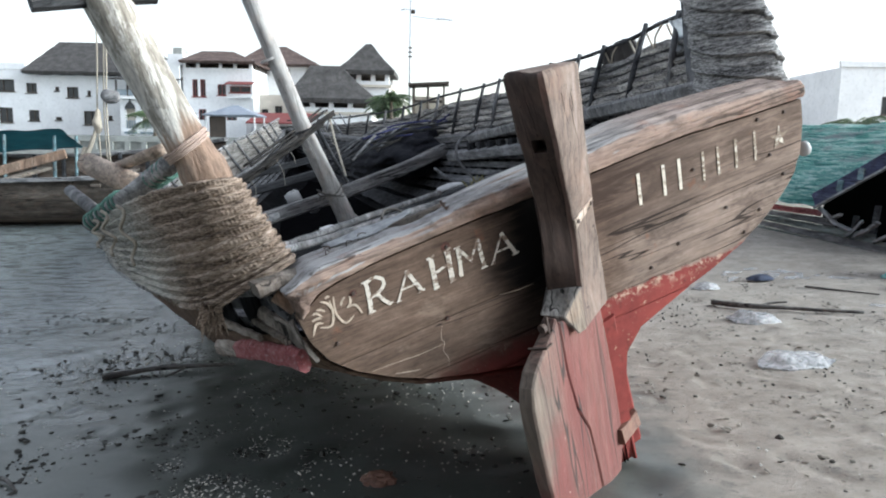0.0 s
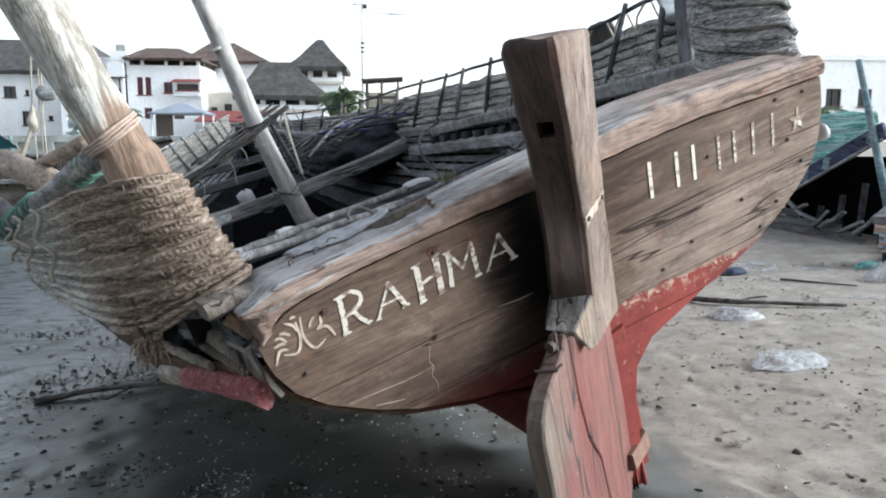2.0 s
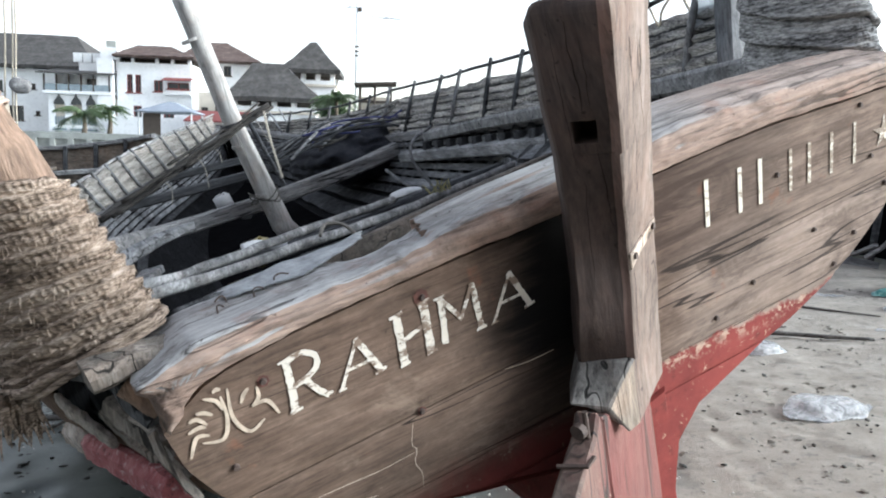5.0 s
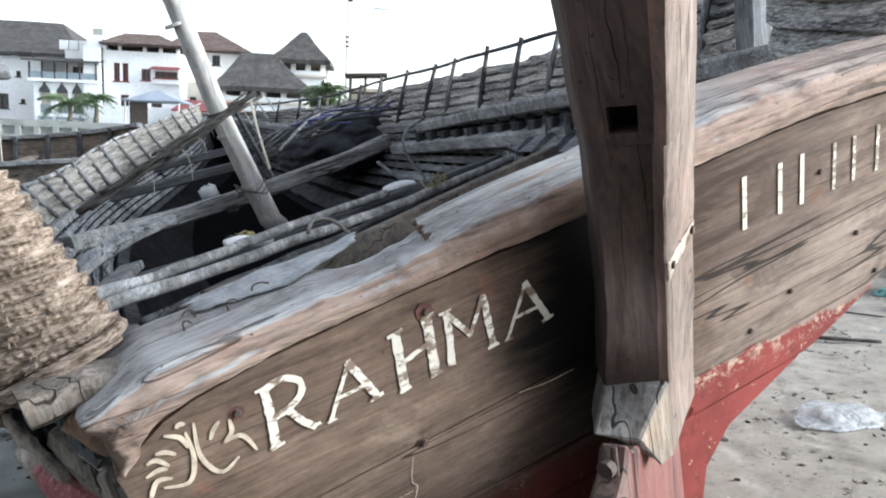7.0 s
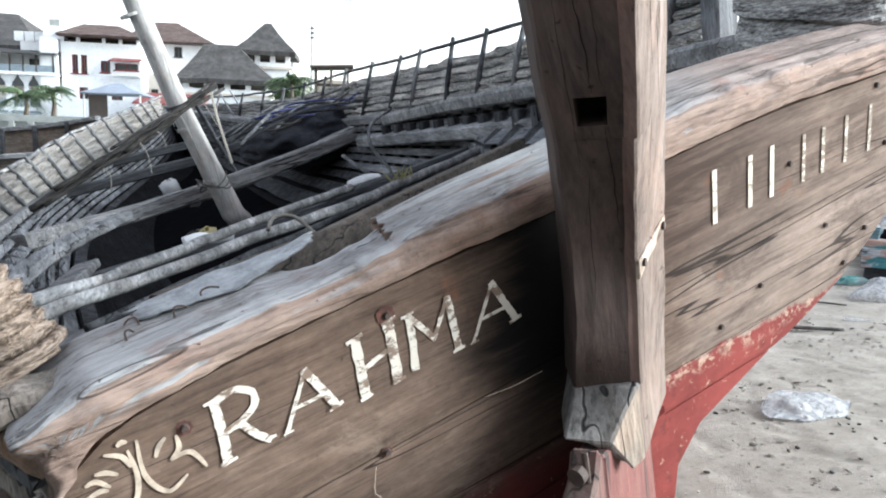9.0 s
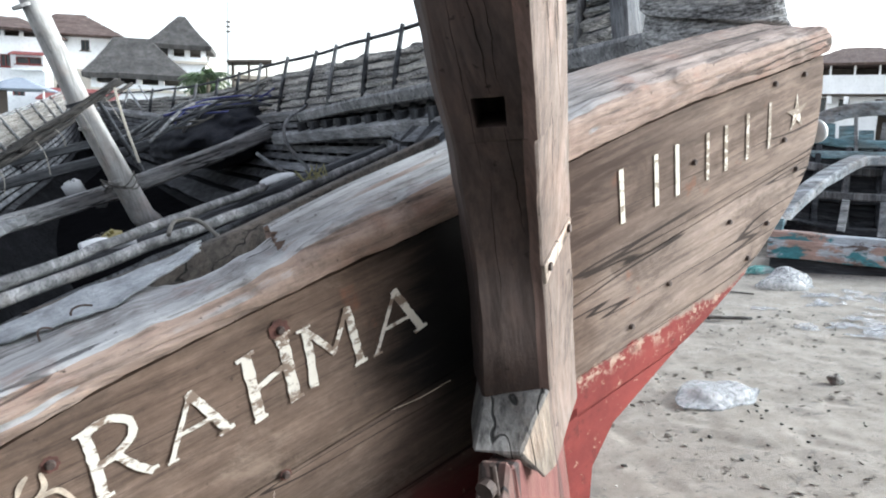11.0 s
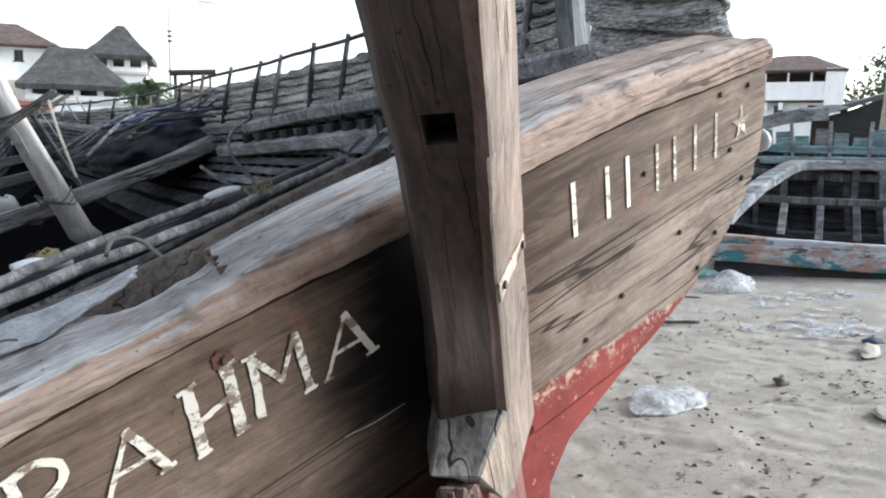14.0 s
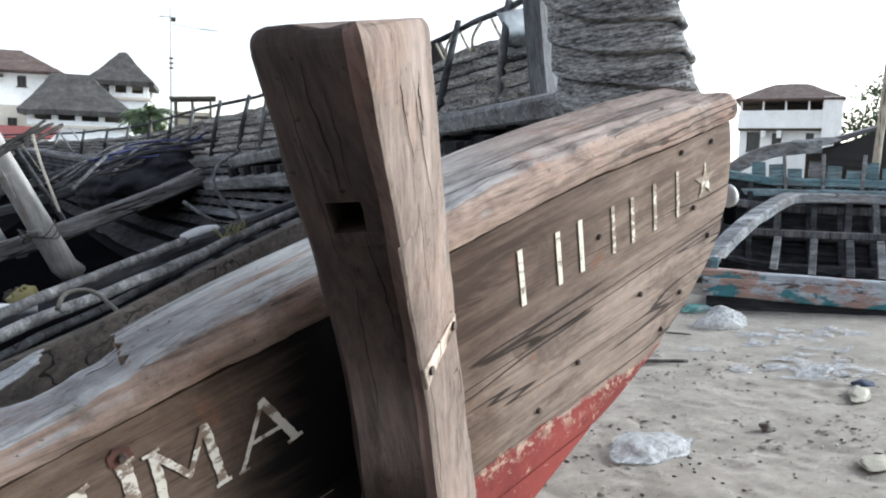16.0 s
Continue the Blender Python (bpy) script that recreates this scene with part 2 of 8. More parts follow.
RIB_WOOD = wood("rib_wood", (0.032, 0.0325, 0.036), (0.14, 0.1415, 0.147), (0.30, 0.298, 0.30), along="z")
ROPE = plain("rope", (0.42, 0.37, 0.30), 0.9, 0.35, 40, 0.6)
GREEN_ROPE = plain("green_rope", (0.085, 0.19, 0.15), 0.8, 0.4, 30, 0.6)
IRON = plain("rusted_iron", (0.16, 0.08, 0.055), 0.7, 0.5, 30, 0.4)
# near black without gloss: the shade of hollows put into the colour
BLACK_HOLE = plain("shade_black_inside", (0.006, 0.006, 0.0065), 1.0, 0.3, relief=0.6, gloss=0.0)
WHITE_PLASTIC = plain("white_plastic", (0.62, 0.65, 0.68), 0.35, 0.2, 12, 0.3)
STONE = plain("stone", (0.20, 0.185, 0.165), 0.9, 0.5, 20, 0.6)
SHELL = plain("shell", (0.55, 0.53, 0.48), 0.7, 0.4, 30, 0.3)

# ---- the dhow ----
def hull_material():
    """Old planking: brown timber, grey where it weathered, worn red bottom paint, tar and painted shadow beside the
    rudder.
    """
    m, nt, b = nodes("hull_planking")
    ax = xyz(nt)
    along = (0.06, 1, 1)
    tilt = (0, radians(-1.5), 0)
    fine = tex(nt, 60, 8, 0.72, along, turn=tilt)
    broad = tex(nt, 11, 7, 0.68, (0.09, 1, 1), distort=0.5, turn=tilt)
    blot = tex(nt, 2.2, 6, 0.7)
    spot = tex(nt, 9, 5, 0.7)
    pits = tex(nt, 70, 4, 0.7)
    crack = splits(nt, 5.5, (0.045, 1, 1), 0.006, tilt)
    plainer = ramp(nt, calc(nt, "ADD", calc(nt, "MULTIPLY", broad, 0.6), calc(nt, "MULTIPLY", spot, 0.4)), [(0.3, (0.070, 0.046, 0.034)), (0.5, (0.128, 0.086, 0.064)), (0.68, (0.20, 0.140, 0.107))])
    col = mix(nt, calc(nt, "MULTIPLY", step(nt, fine, 0.48, 0.34), 0.5), plainer, (0.04, 0.028, 0.022))
    col = mix(nt, calc(nt, "MULTIPLY", step(nt, blot, 0.5, 0.68), 0.38), col, (0.08, 0.056, 0.042))
    vein = tex(nt, 26, 9, 0.8, (0.022, 1, 1), distort=0.3, turn=tilt)
    patchy = step(nt, tex(nt, 1.6, 3, 0.5), 0.38, 0.62)
    # bleached starboard planking with dark weather lines
    bleach = calc(nt, "MULTIPLY", step(nt, calc(nt, "ADD", ax["X"], calc(nt, "MULTIPLY", blot, 0.6)), 0.45, 0.8), calc(nt, "ADD", 0.35, calc(nt, "MULTIPLY", step(nt, ax["Z"], 0.0, -0.22), 0.5)))
    col = mix(nt, bleach, col, ramp(nt, broad, [(0.3, (0.16, 0.118, 0.096)), (0.52, (0.265, 0.202, 0.168)), (0.75, (0.37, 0.295, 0.25))]))
    starb = step(nt, ax["X"], 0.0, 0.25)
    col = mix(nt, calc(nt, "MULTIPLY", step(nt, vein, 0.50, 0.40), calc(nt, "ADD", calc(nt, "MULTIPLY", starb, 0.20), calc(nt, "MULTIPLY", patchy, 0.15))), col, (0.06, 0.045, 0.036))
    col = weathered(nt, col, along, 0.62, tilt)
    stains = tex(nt, 5.5, 7, 0.75, (0.55, 1, 1), distort=0.6)
    col = mix(nt, calc(nt, "MULTIPLY", step(nt, stains, 0.52, 0.66), 0.55), col, (0.065, 0.045, 0.035))
    col = mix(nt, calc(nt, "MULTIPLY", step(nt, stains, 0.46, 0.34), 0.35), col, (0.29, 0.215, 0.165))
    rusty = calc(nt, "MULTIPLY", step(nt, tex(nt, 7.5, 4, 0.6), 0.63, 0.72), 0.55)
    col = mix(nt, rusty, col, (0.22, 0.098, 0.06))
    col = mix(nt, calc(nt, "MULTIPLY", step(nt, pits, 0.66, 0.72), 0.5), col, (0.022, 0.016, 0.013))
    col = mix(nt, calc(nt, "MULTIPLY", crack, 0.85), col, (0.012, 0.009, 0.008))
    # old dark oil in ragged streaks; to port, rudder's shadow painted in with tar
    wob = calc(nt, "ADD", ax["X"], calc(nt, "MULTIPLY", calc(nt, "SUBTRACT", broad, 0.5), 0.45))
    tar_shade = calc(nt, "MULTIPLY", step(nt, wob, -0.43, -0.17), step(nt, wob, 0.14, 0.05))
    tar_shade = calc(nt, "MULTIPLY", tar_shade, calc(nt, "ADD", 0.35, calc(nt, "MULTIPLY", step(nt, ax["Z"], -0.42, -0.16), 0.65)))
    oil = calc(nt, "MULTIPLY", step(nt, wob, 0.02, 0.16), step(nt, wob, 1.05, 0.25))
    oil = calc(nt, "MULTIPLY", oil, step(nt, ax["Z"], -0.22, 0.02))
    tar_shade_mix = calc(nt, "MULTIPLY", tar_shade, 0.99, clamp=True)
    col = mix(nt, tar_shade_mix, col, (0.005, 0.0045, 0.0045))
    col = mix(nt, calc(nt, "MULTIPLY", oil, calc(nt, "ADD", step(nt, broad, 0.42, 0.6), 0.35), clamp=True), col, (0.055, 0.036, 0.028))
    # red paint below the waterline
    edge = calc(nt, "ADD", ax["Z"], calc(nt, "MULTIPLY", calc(nt, "SUBTRACT", spot, 0.5), 0.10))
    edge = calc(nt, "SUBTRACT", edge, calc(nt, "MULTIPLY", calc(nt, "ABSOLUTE", calc(nt, "SUBTRACT", ax["X"], 0.15)), -0.02))
    port = step(nt, ax["X"], 0.12, -0.02)
    red = mix(nt, port, step(nt, edge, -0.405, -0.425), calc(nt, "MULTIPLY", step(nt, edge, -0.36, -0.50), step(nt, ax["X"], -0.95, -0.30)))
    redcol = mix(nt, step(nt, blot, 0.35, 0.65), (0.25, 0.055, 0.047), (0.16, 0.036, 0.032))
    flake = calc(nt, "MULTIPLY", step(nt, tex(nt, 38, 6, 0.75), 0.60, 0.66), step(nt, spot, 0.44, 0.6))
    redcol = mix(nt, flake, redcol, (0.46, 0.33, 0.24))
    lip = calc(nt, "MULTIPLY", calc(nt, "MULTIPLY", step(nt, edge, -0.475, -0.42), calc(nt, "SUBTRACT", 1.0, port)), step(nt, tex(nt, 24, 6, 0.75), 0.50, 0.58))
    redcol = mix(nt, calc(nt, "MULTIPLY", lip, 0.75), redcol, (0.50, 0.38, 0.29))
    redcol = mix(nt, calc(nt, "MULTIPLY", step(nt, tex(nt, 13, 7, 0.75), 0.54, 0.64), 0.5), redcol, (0.085, 0.03, 0.025))
    # the same patch also dims the port red paint for shade
    col = mix(nt, red, col, mix(nt, calc(nt, "MULTIPLY", tar_shade_mix, 0.75), redcol, (0.03, 0.012, 0.011)))
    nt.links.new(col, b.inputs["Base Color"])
    b.inputs["Roughness"].default_value = 0.85
    b.inputs["Specular IOR Level"].default_value = 0.12
    bump(nt, b, calc(nt, "ADD", calc(nt, "MULTIPLY", fine, 0.7), calc(nt, "ADD", broad, calc(nt, "MULTIPLY", flake, -0.4))), 0.32, 0.012)
    return m


def rim_material():
    """The stern's top timber: rubbed reddish brown aft, bleached grey on top."""
    m, nt, b = nodes("rim_timber")
    ax = xyz(nt)
    fine = tex(nt, 55, 8, 0.72, (0.06, 1, 1))
    broad = tex(nt, 9, 6, 0.62, (0.10, 1, 1), distort=0.7)
    blot = tex(nt, 3.5, 5, 0.7)
    brown = ramp(nt, broad, [(0.28, (0.16, 0.104, 0.083)), (0.5, (0.305, 0.213, 0.171)), (0.75, (0.44, 0.342, 0.288))])
    grey = ramp(nt, broad, [(0.28, (0.25, 0.243, 0.238)), (0.5, (0.38, 0.37, 0.365)), (0.75, (0.50, 0.49, 0.485))])
    geo = nt.nodes.new("ShaderNodeNewGeometry")
    dot = nt.nodes.new("ShaderNodeVectorMath")
    dot.operation = "DOT_PRODUCT"
    nt.links.new(geo.outputs["True Normal"], dot.inputs[0])
    dot.inputs[1].default_value = tuple(AX_Z)
    bare = step(nt, ax["X"], 0.75, 0.15)
    top = step(nt, calc(nt, "ADD", dot.outputs["Value"], calc(nt, "MULTIPLY", calc(nt, "SUBTRACT", blot, 0.5), 0.4)), 0.6, 0.9)
    col = mix(nt, calc(nt, "MULTIPLY", top, calc(nt, "ADD", 0.25, calc(nt, "MULTIPLY", bare, 0.75))), brown, grey)
    rust = step(nt, tex(nt, 6, 5, 0.6), 0.54, 0.68)
    col = mix(nt, calc(nt, "MULTIPLY", rust, 0.45), col, (0.30, 0.150, 0.105))
    col = mix(nt, calc(nt, "MULTIPLY", step(nt, tex(nt, 5, 6, 0.75), 0.5, 0.68), 0.6), col, (0.10, 0.075, 0.06))
    col = mix(nt, calc(nt, "MULTIPLY", step(nt, fine, 0.50, 0.30), 0.7), col, (0.05, 0.04, 0.035))
    col = weathered(nt, col, (0.06, 1, 1), 0.5)
    pits = tex(nt, 60, 4, 0.7)
    col = mix(nt, calc(nt, "MULTIPLY", step(nt, pits, 0.64, 0.70), 0.8), col, (0.03, 0.022, 0.018))
    crack = calc(nt, "MAXIMUM", splits(nt, 8, (0.05, 1, 1), 0.011), splits(nt, 3.2, (0.08, 1, 1), 0.006))
    col = mix(nt, calc(nt, "MULTIPLY", crack, 0.9), col, (0.02, 0.015, 0.012))
    nt.links.new(col, b.inputs["Base Color"])
    b.inputs["Roughness"].default_value = 0.82
    b.inputs["Specular IOR Level"].default_value = 0.25
    bump(nt, b, calc(nt, "SUBTRACT", calc(nt, "ADD", calc(nt, "MULTIPLY", fine, 0.8), broad), crack), 0.7, 0.016)
    return m


def blade_material():
    """Rudder blade: bare timber at the top, thin red paint worn through below."""
    m, nt, b = nodes("rudder_blade")
    ax = xyz(nt)
    fine = tex(nt, 50, 8, 0.7, (1, 1, 0.06))
    broad = tex(nt, 9, 6, 0.6, (1, 1, 0.12), distort=0.6)
    blot = tex(nt, 3.0, 6, 0.7)
    bare = ramp(nt, broad, [(0.3, (0.075, 0.055, 0.043)), (0.55, (0.14, 0.108, 0.086)), (0.75, (0.22, 0.178, 0.146))])
    red = mix(nt, step(nt, broad, 0.35, 0.7), (0.140, 0.036, 0.031), (0.155, 0.060, 0.048))
    lead = calc(nt, "ADD", calc(nt, "MULTIPLY", ax["X"], 1.6), calc(nt, "MULTIPLY", ax["Z"], -0.7))
    paint = step(nt, calc(nt, "ADD", lead, calc(nt, "MULTIPLY", blot, 0.9)), 0.05, 0.50)
    col = mix(nt, calc(nt, "MULTIPLY", paint, 0.92), bare, red)
    col = mix(nt, calc(nt, "MULTIPLY", step(nt, fine, 0.48, 0.3), 0.35), col, (0.07, 0.035, 0.03))
    flake = calc(nt, "MULTIPLY", step(nt, tex(nt, 30, 6, 0.75), 0.62, 0.68), step(nt, blot, 0.45, 0.6))
    col = mix(nt, flake, col, (0.36, 0.28, 0.22))
    col = weathered(nt, col, (1, 1, 0.06), 0.35)
    crack = splits(nt, 5, (1, 1, 0.05), 0.014)
    col = mix(nt, calc(nt, "MULTIPLY", crack, 0.9), col, (0.012, 0.009, 0.008))
    nt.links.new(col, b.inputs["Base Color"])
    b.inputs["Roughness"].default_value = 0.75
    bump(nt, b, calc(nt, "ADD", fine, broad), 0.45, 0.012)
    return m


def paint_material():
    """White letters, scratched through to the wood."""
    m, nt, b = nodes("worn_white_paint")
    f = tex(nt, 45, 6, 0.75, (0.5, 1, 1))
    g = tex(nt, 7, 4, 0.6)
    worn = step(nt, calc(nt, "ADD", f, calc(nt, "MULTIPLY", g, 0.5)), 0.83, 0.74)
    nt.links.new(mix(nt, worn, (0.19, 0.13, 0.095), mix(nt, g, (0.52, 0.45, 0.37), (0.72, 0.67, 0.60))), b.inputs["Base Color"])
    b.inputs["Roughness"].default_value = 0.7
    bump(nt, b, f, 0.4, 0.006)
    return m


def faded_material():
    m, nt, b = nodes("faded_white_paint")
    f = tex(nt, 45, 6, 0.75, (0.5, 1, 1))
    ax = xyz(nt)
    lim = calc(nt, "ADD", f, calc(nt, "MULTIPLY", step(nt, ax["X"], 0.66, 0.80), 0.10))
    nt.links.new(mix(nt, step(nt, lim, 0.62, 0.52), (0.22, 0.165, 0.12), (0.62, 0.56, 0.47)), b.inputs["Base Color"])
    b.inputs["Roughness"].default_value = 0.75
    bump(nt, b, f, 0.4, 0.006)
    return m


def mat_material(name, a, b_, c, old=None):
    """Plaited palm-leaf matting, frayed and sun-bleached."""
    m, nt, b = nodes(name)
    weave = tex(nt, 60, 4, 0.75, (0.45, 0.45, 2.2))
    band = tex(nt, 9, 5, 0.65, (0.16, 0.16, 3.2))
    blot = tex(nt, 3.0, 5, 0.7)
    col = ramp(nt, calc(nt, "ADD", calc(nt, "MULTIPLY", weave, 0.6), calc(nt, "MULTIPLY", band, 0.4)), [(0.40, a), (0.5, b_), (0.60, c)])
    col = mix(nt, calc(nt, "MULTIPLY", step(nt, blot, 0.5, 0.72), 0.5), col, tuple(x * 0.5 for x in b_))
    if old is not None:
        # greyer older matting further along, its colour also lifted against the shade there
        far = step(nt, calc(nt, "ADD", xyz(nt)["Y"], calc(nt, "MULTIPLY", blot, 0.5)), 0.70, 1.25)
        col = mix(nt, far, col, ramp(nt, calc(nt, "ADD", calc(nt, "MULTIPLY", weave, 0.6), calc(nt, "MULTIPLY", band, 0.4)), [(0.40, tuple(x * 0.35 for x in old)), (0.5, old), (0.60, tuple(x * 1.5 for x in old))]))
    nt.links.new(col, b.inputs["Base Color"])
    b.inputs["Roughness"].default_value = 0.95
    b.inputs["Specular IOR Level"].default_value = 0.1
    bump(nt, b, calc(nt, "ADD", weave, band), 0.8, 0.016)
    return m


def flaking_material():
    """Old pinkish red paint, chalky and flaking off."""
    m, nt, b = nodes("flaking_red_paint")
    f = tex(nt, 55, 6, 0.75)
    g = tex(nt, 12, 5, 0.65)
    col = ramp(nt, g, [(0.32, (0.20, 0.045, 0.048)), (0.5, (0.33, 0.095, 0.10)), (0.68, (0.42, 0.17, 0.175))])
    col = mix(nt, calc(nt, "MULTIPLY", step(nt, f, 0.55, 0.62), 0.8), col, (0.52, 0.36, 0.36))
    col = mix(nt, calc(nt, "MULTIPLY", step(nt, f, 0.42, 0.36), 0.8), col, (0.07, 0.03, 0.03))
    nt.links.new(col, b.inputs["Base Color"])
    b.inputs["Roughness"].default_value = 0.85
    bump(nt, b, calc(nt, "ADD", f, g), 0.8, 0.012)
    return m


HULL = hull_material()
RIM = rim_material()
BLADE = blade_material()
PAINT = paint_material()
FADED = faded_material()
SCROLL = plain("yellowed_paint", (0.50, 0.40, 0.31), 0.8, 0.45, 40, 0.3)
MAT_TAN = mat_material("tan_matting", (0.09, 0.066, 0.052), (0.31, 0.235, 0.183), (0.54, 0.435, 0.36), (0.44, 0.422, 0.385))
MAT_GREY = mat_material("grey_matting", (0.055, 0.053, 0.053), (0.30, 0.293, 0.29), (0.60, 0.585, 0.57))
MAT_FENCE = mat_material("weathered_fence_matting", (0.11, 0.102, 0.094), (0.36, 0.335, 0.31), (0.58, 0.545, 0.51))
RED_TIMBER = flaking_material()

dhow = thing("dhow", "derelict wooden dhow heeled over, brown planks and red bottom paint", "boat", BOAT)

TRANSOM = [(0.30, 1.30), (0.16, 1.30), (0.05, 1.30), (-0.09, 1.275), (-0.19, 1.225), (-0.27, 1.14), (-0.36, 1.0), (-0.43, 0.86), (-0.50, 0.64),
           (-0.56, 0.40), (-0.62, 0.21), (-0.68, 0.11), (-0.9, 0.065), (-1.3, 0.06)]
XC = 0.15


def table(tab, v):
    """Reads a table whose first column falls."""
    if v >= tab[0][0]:
        return tab[0][1]
    for (a, p), (b, q) in zip(tab, tab[1:]):
        if v >= b:
            f = (v - a) / (b - a)
            return p + (q - p) * f
    return tab[-1][1]


RIM_LOW = [(-1.4, 0.174), (-1.1, 0.178), (-0.76, 0.190), (-0.5, 0.187), (-0.2, 0.172), (0.1, 0.162), (0.4, 0.152), (0.6, 0.143), (0.85, 0.126), (1.03, 0.098), (1.10, 0.055), (1.16, 0.005), (1.2, -0.01)][::-1]
RIM_TOP = [(-1.4, 0.279), (-1.1, 0.300), (-0.7, 0.312), (-0.3, 0.311), (0.0, 0.304), (0.25, 0.292), (0.42, 0.275), (0.56, 0.252), (0.8, 0.245), (1.04, 0.228), (1.17, 0.20), (1.2, 0.19)][::-1]


def rim_low(u):
    return (table(RIM_LOW, -u + 0.03) + table(RIM_LOW, -u) + table(RIM_LOW, -u - 0.03)) / 3


def rim_top(u):
    return (table(RIM_TOP, -u + 0.03) + table(RIM_TOP, -u) + table(RIM_TOP, -u - 0.03)) / 3


def transom_board(lo, hi, name="plank"):
    bm = bmesh.new()
    rows = []
    for j in range(9):
        row = []
        for i in range(49):
            s = i / 48
            u = XC + 1.3 * (2 * s - 1)
            for _ in range(6):
                v = lo(u) + (hi(u) - lo(u)) * j / 8
                u = XC + table(TRANSOM, v) * (2 * s - 1)
            v = lo(u) + (hi(u) - lo(u)) * j / 8
            w = 0.0018 * noise.noise(Vector((u * 3, v * 9, 1))) - (0.0035 if j in (0, 8) else 0)
            row.append(T(u, v, w))
        rows.append(row)
    grid(bm, rows)
    bmesh.ops.recalc_face_normals(bm, faces=bm.faces)
    front = list(bm.faces)
    if front[0].normal.y > 0:
        bmesh.ops.reverse_faces(bm, faces=front)
    r = bmesh.ops.extrude_face_region(bm, geom=front)
    for g in r["geom"]:
        if isinstance(g, bmesh.types.BMVert):
            g.co += T(0, 0, -0.075) - T(0, 0, 0)
    bmesh.ops.recalc_face_normals(bm, faces=bm.faces)
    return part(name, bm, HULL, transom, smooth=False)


transom = part("transom", box(bmesh.new(), -0.6, 0.9, 0.075, 0.12, -0.42, 0.12), DARK_WOOD, dhow, "broad stern of weathered planks")
bm = slab(bmesh.new(), [(XC + sd * (table(TRANSOM, v) - 0.03), 0.10 - v * math.sin(PHI), v) for sd in (1, -1) for v in ([-1.1, -0.7, -0.62, -0.56, -0.5, -0.43, -0.36, -0.27, -0.19, 0.08][::sd])], (0, 0.03, 0))
part("inner_face", bm, DARK_WOOD, transom)
SEAM1 = lambda u: -0.185 + 0.03 * (u - 0.15)
SEAM2 = lambda u: -0.415
SEAM3 = lambda u: -0.53
transom_board(lambda u: SEAM1(u) + 0.0018, lambda u: rim_low(u) - 0.011)
transom_board(lambda u: SEAM2(u) + 0.0014, lambda u: SEAM1(u) - 0.0018)
transom_board(lambda u: SEAM3(u) + 0.002, lambda u: SEAM2(u) - 0.0014)
transom_board(lambda u: -1.28, lambda u: SEAM3(u) - 0.002)


def step01(f):
    f = min(max(f, 0.0), 1.0)
    return f * f * (3 - 2 * f)


def crack_v(u):
    """Height of the long split in the port end of the top timber."""
    return 0.150 - 0.035 * step01((-0.85 - u) / 0.3)


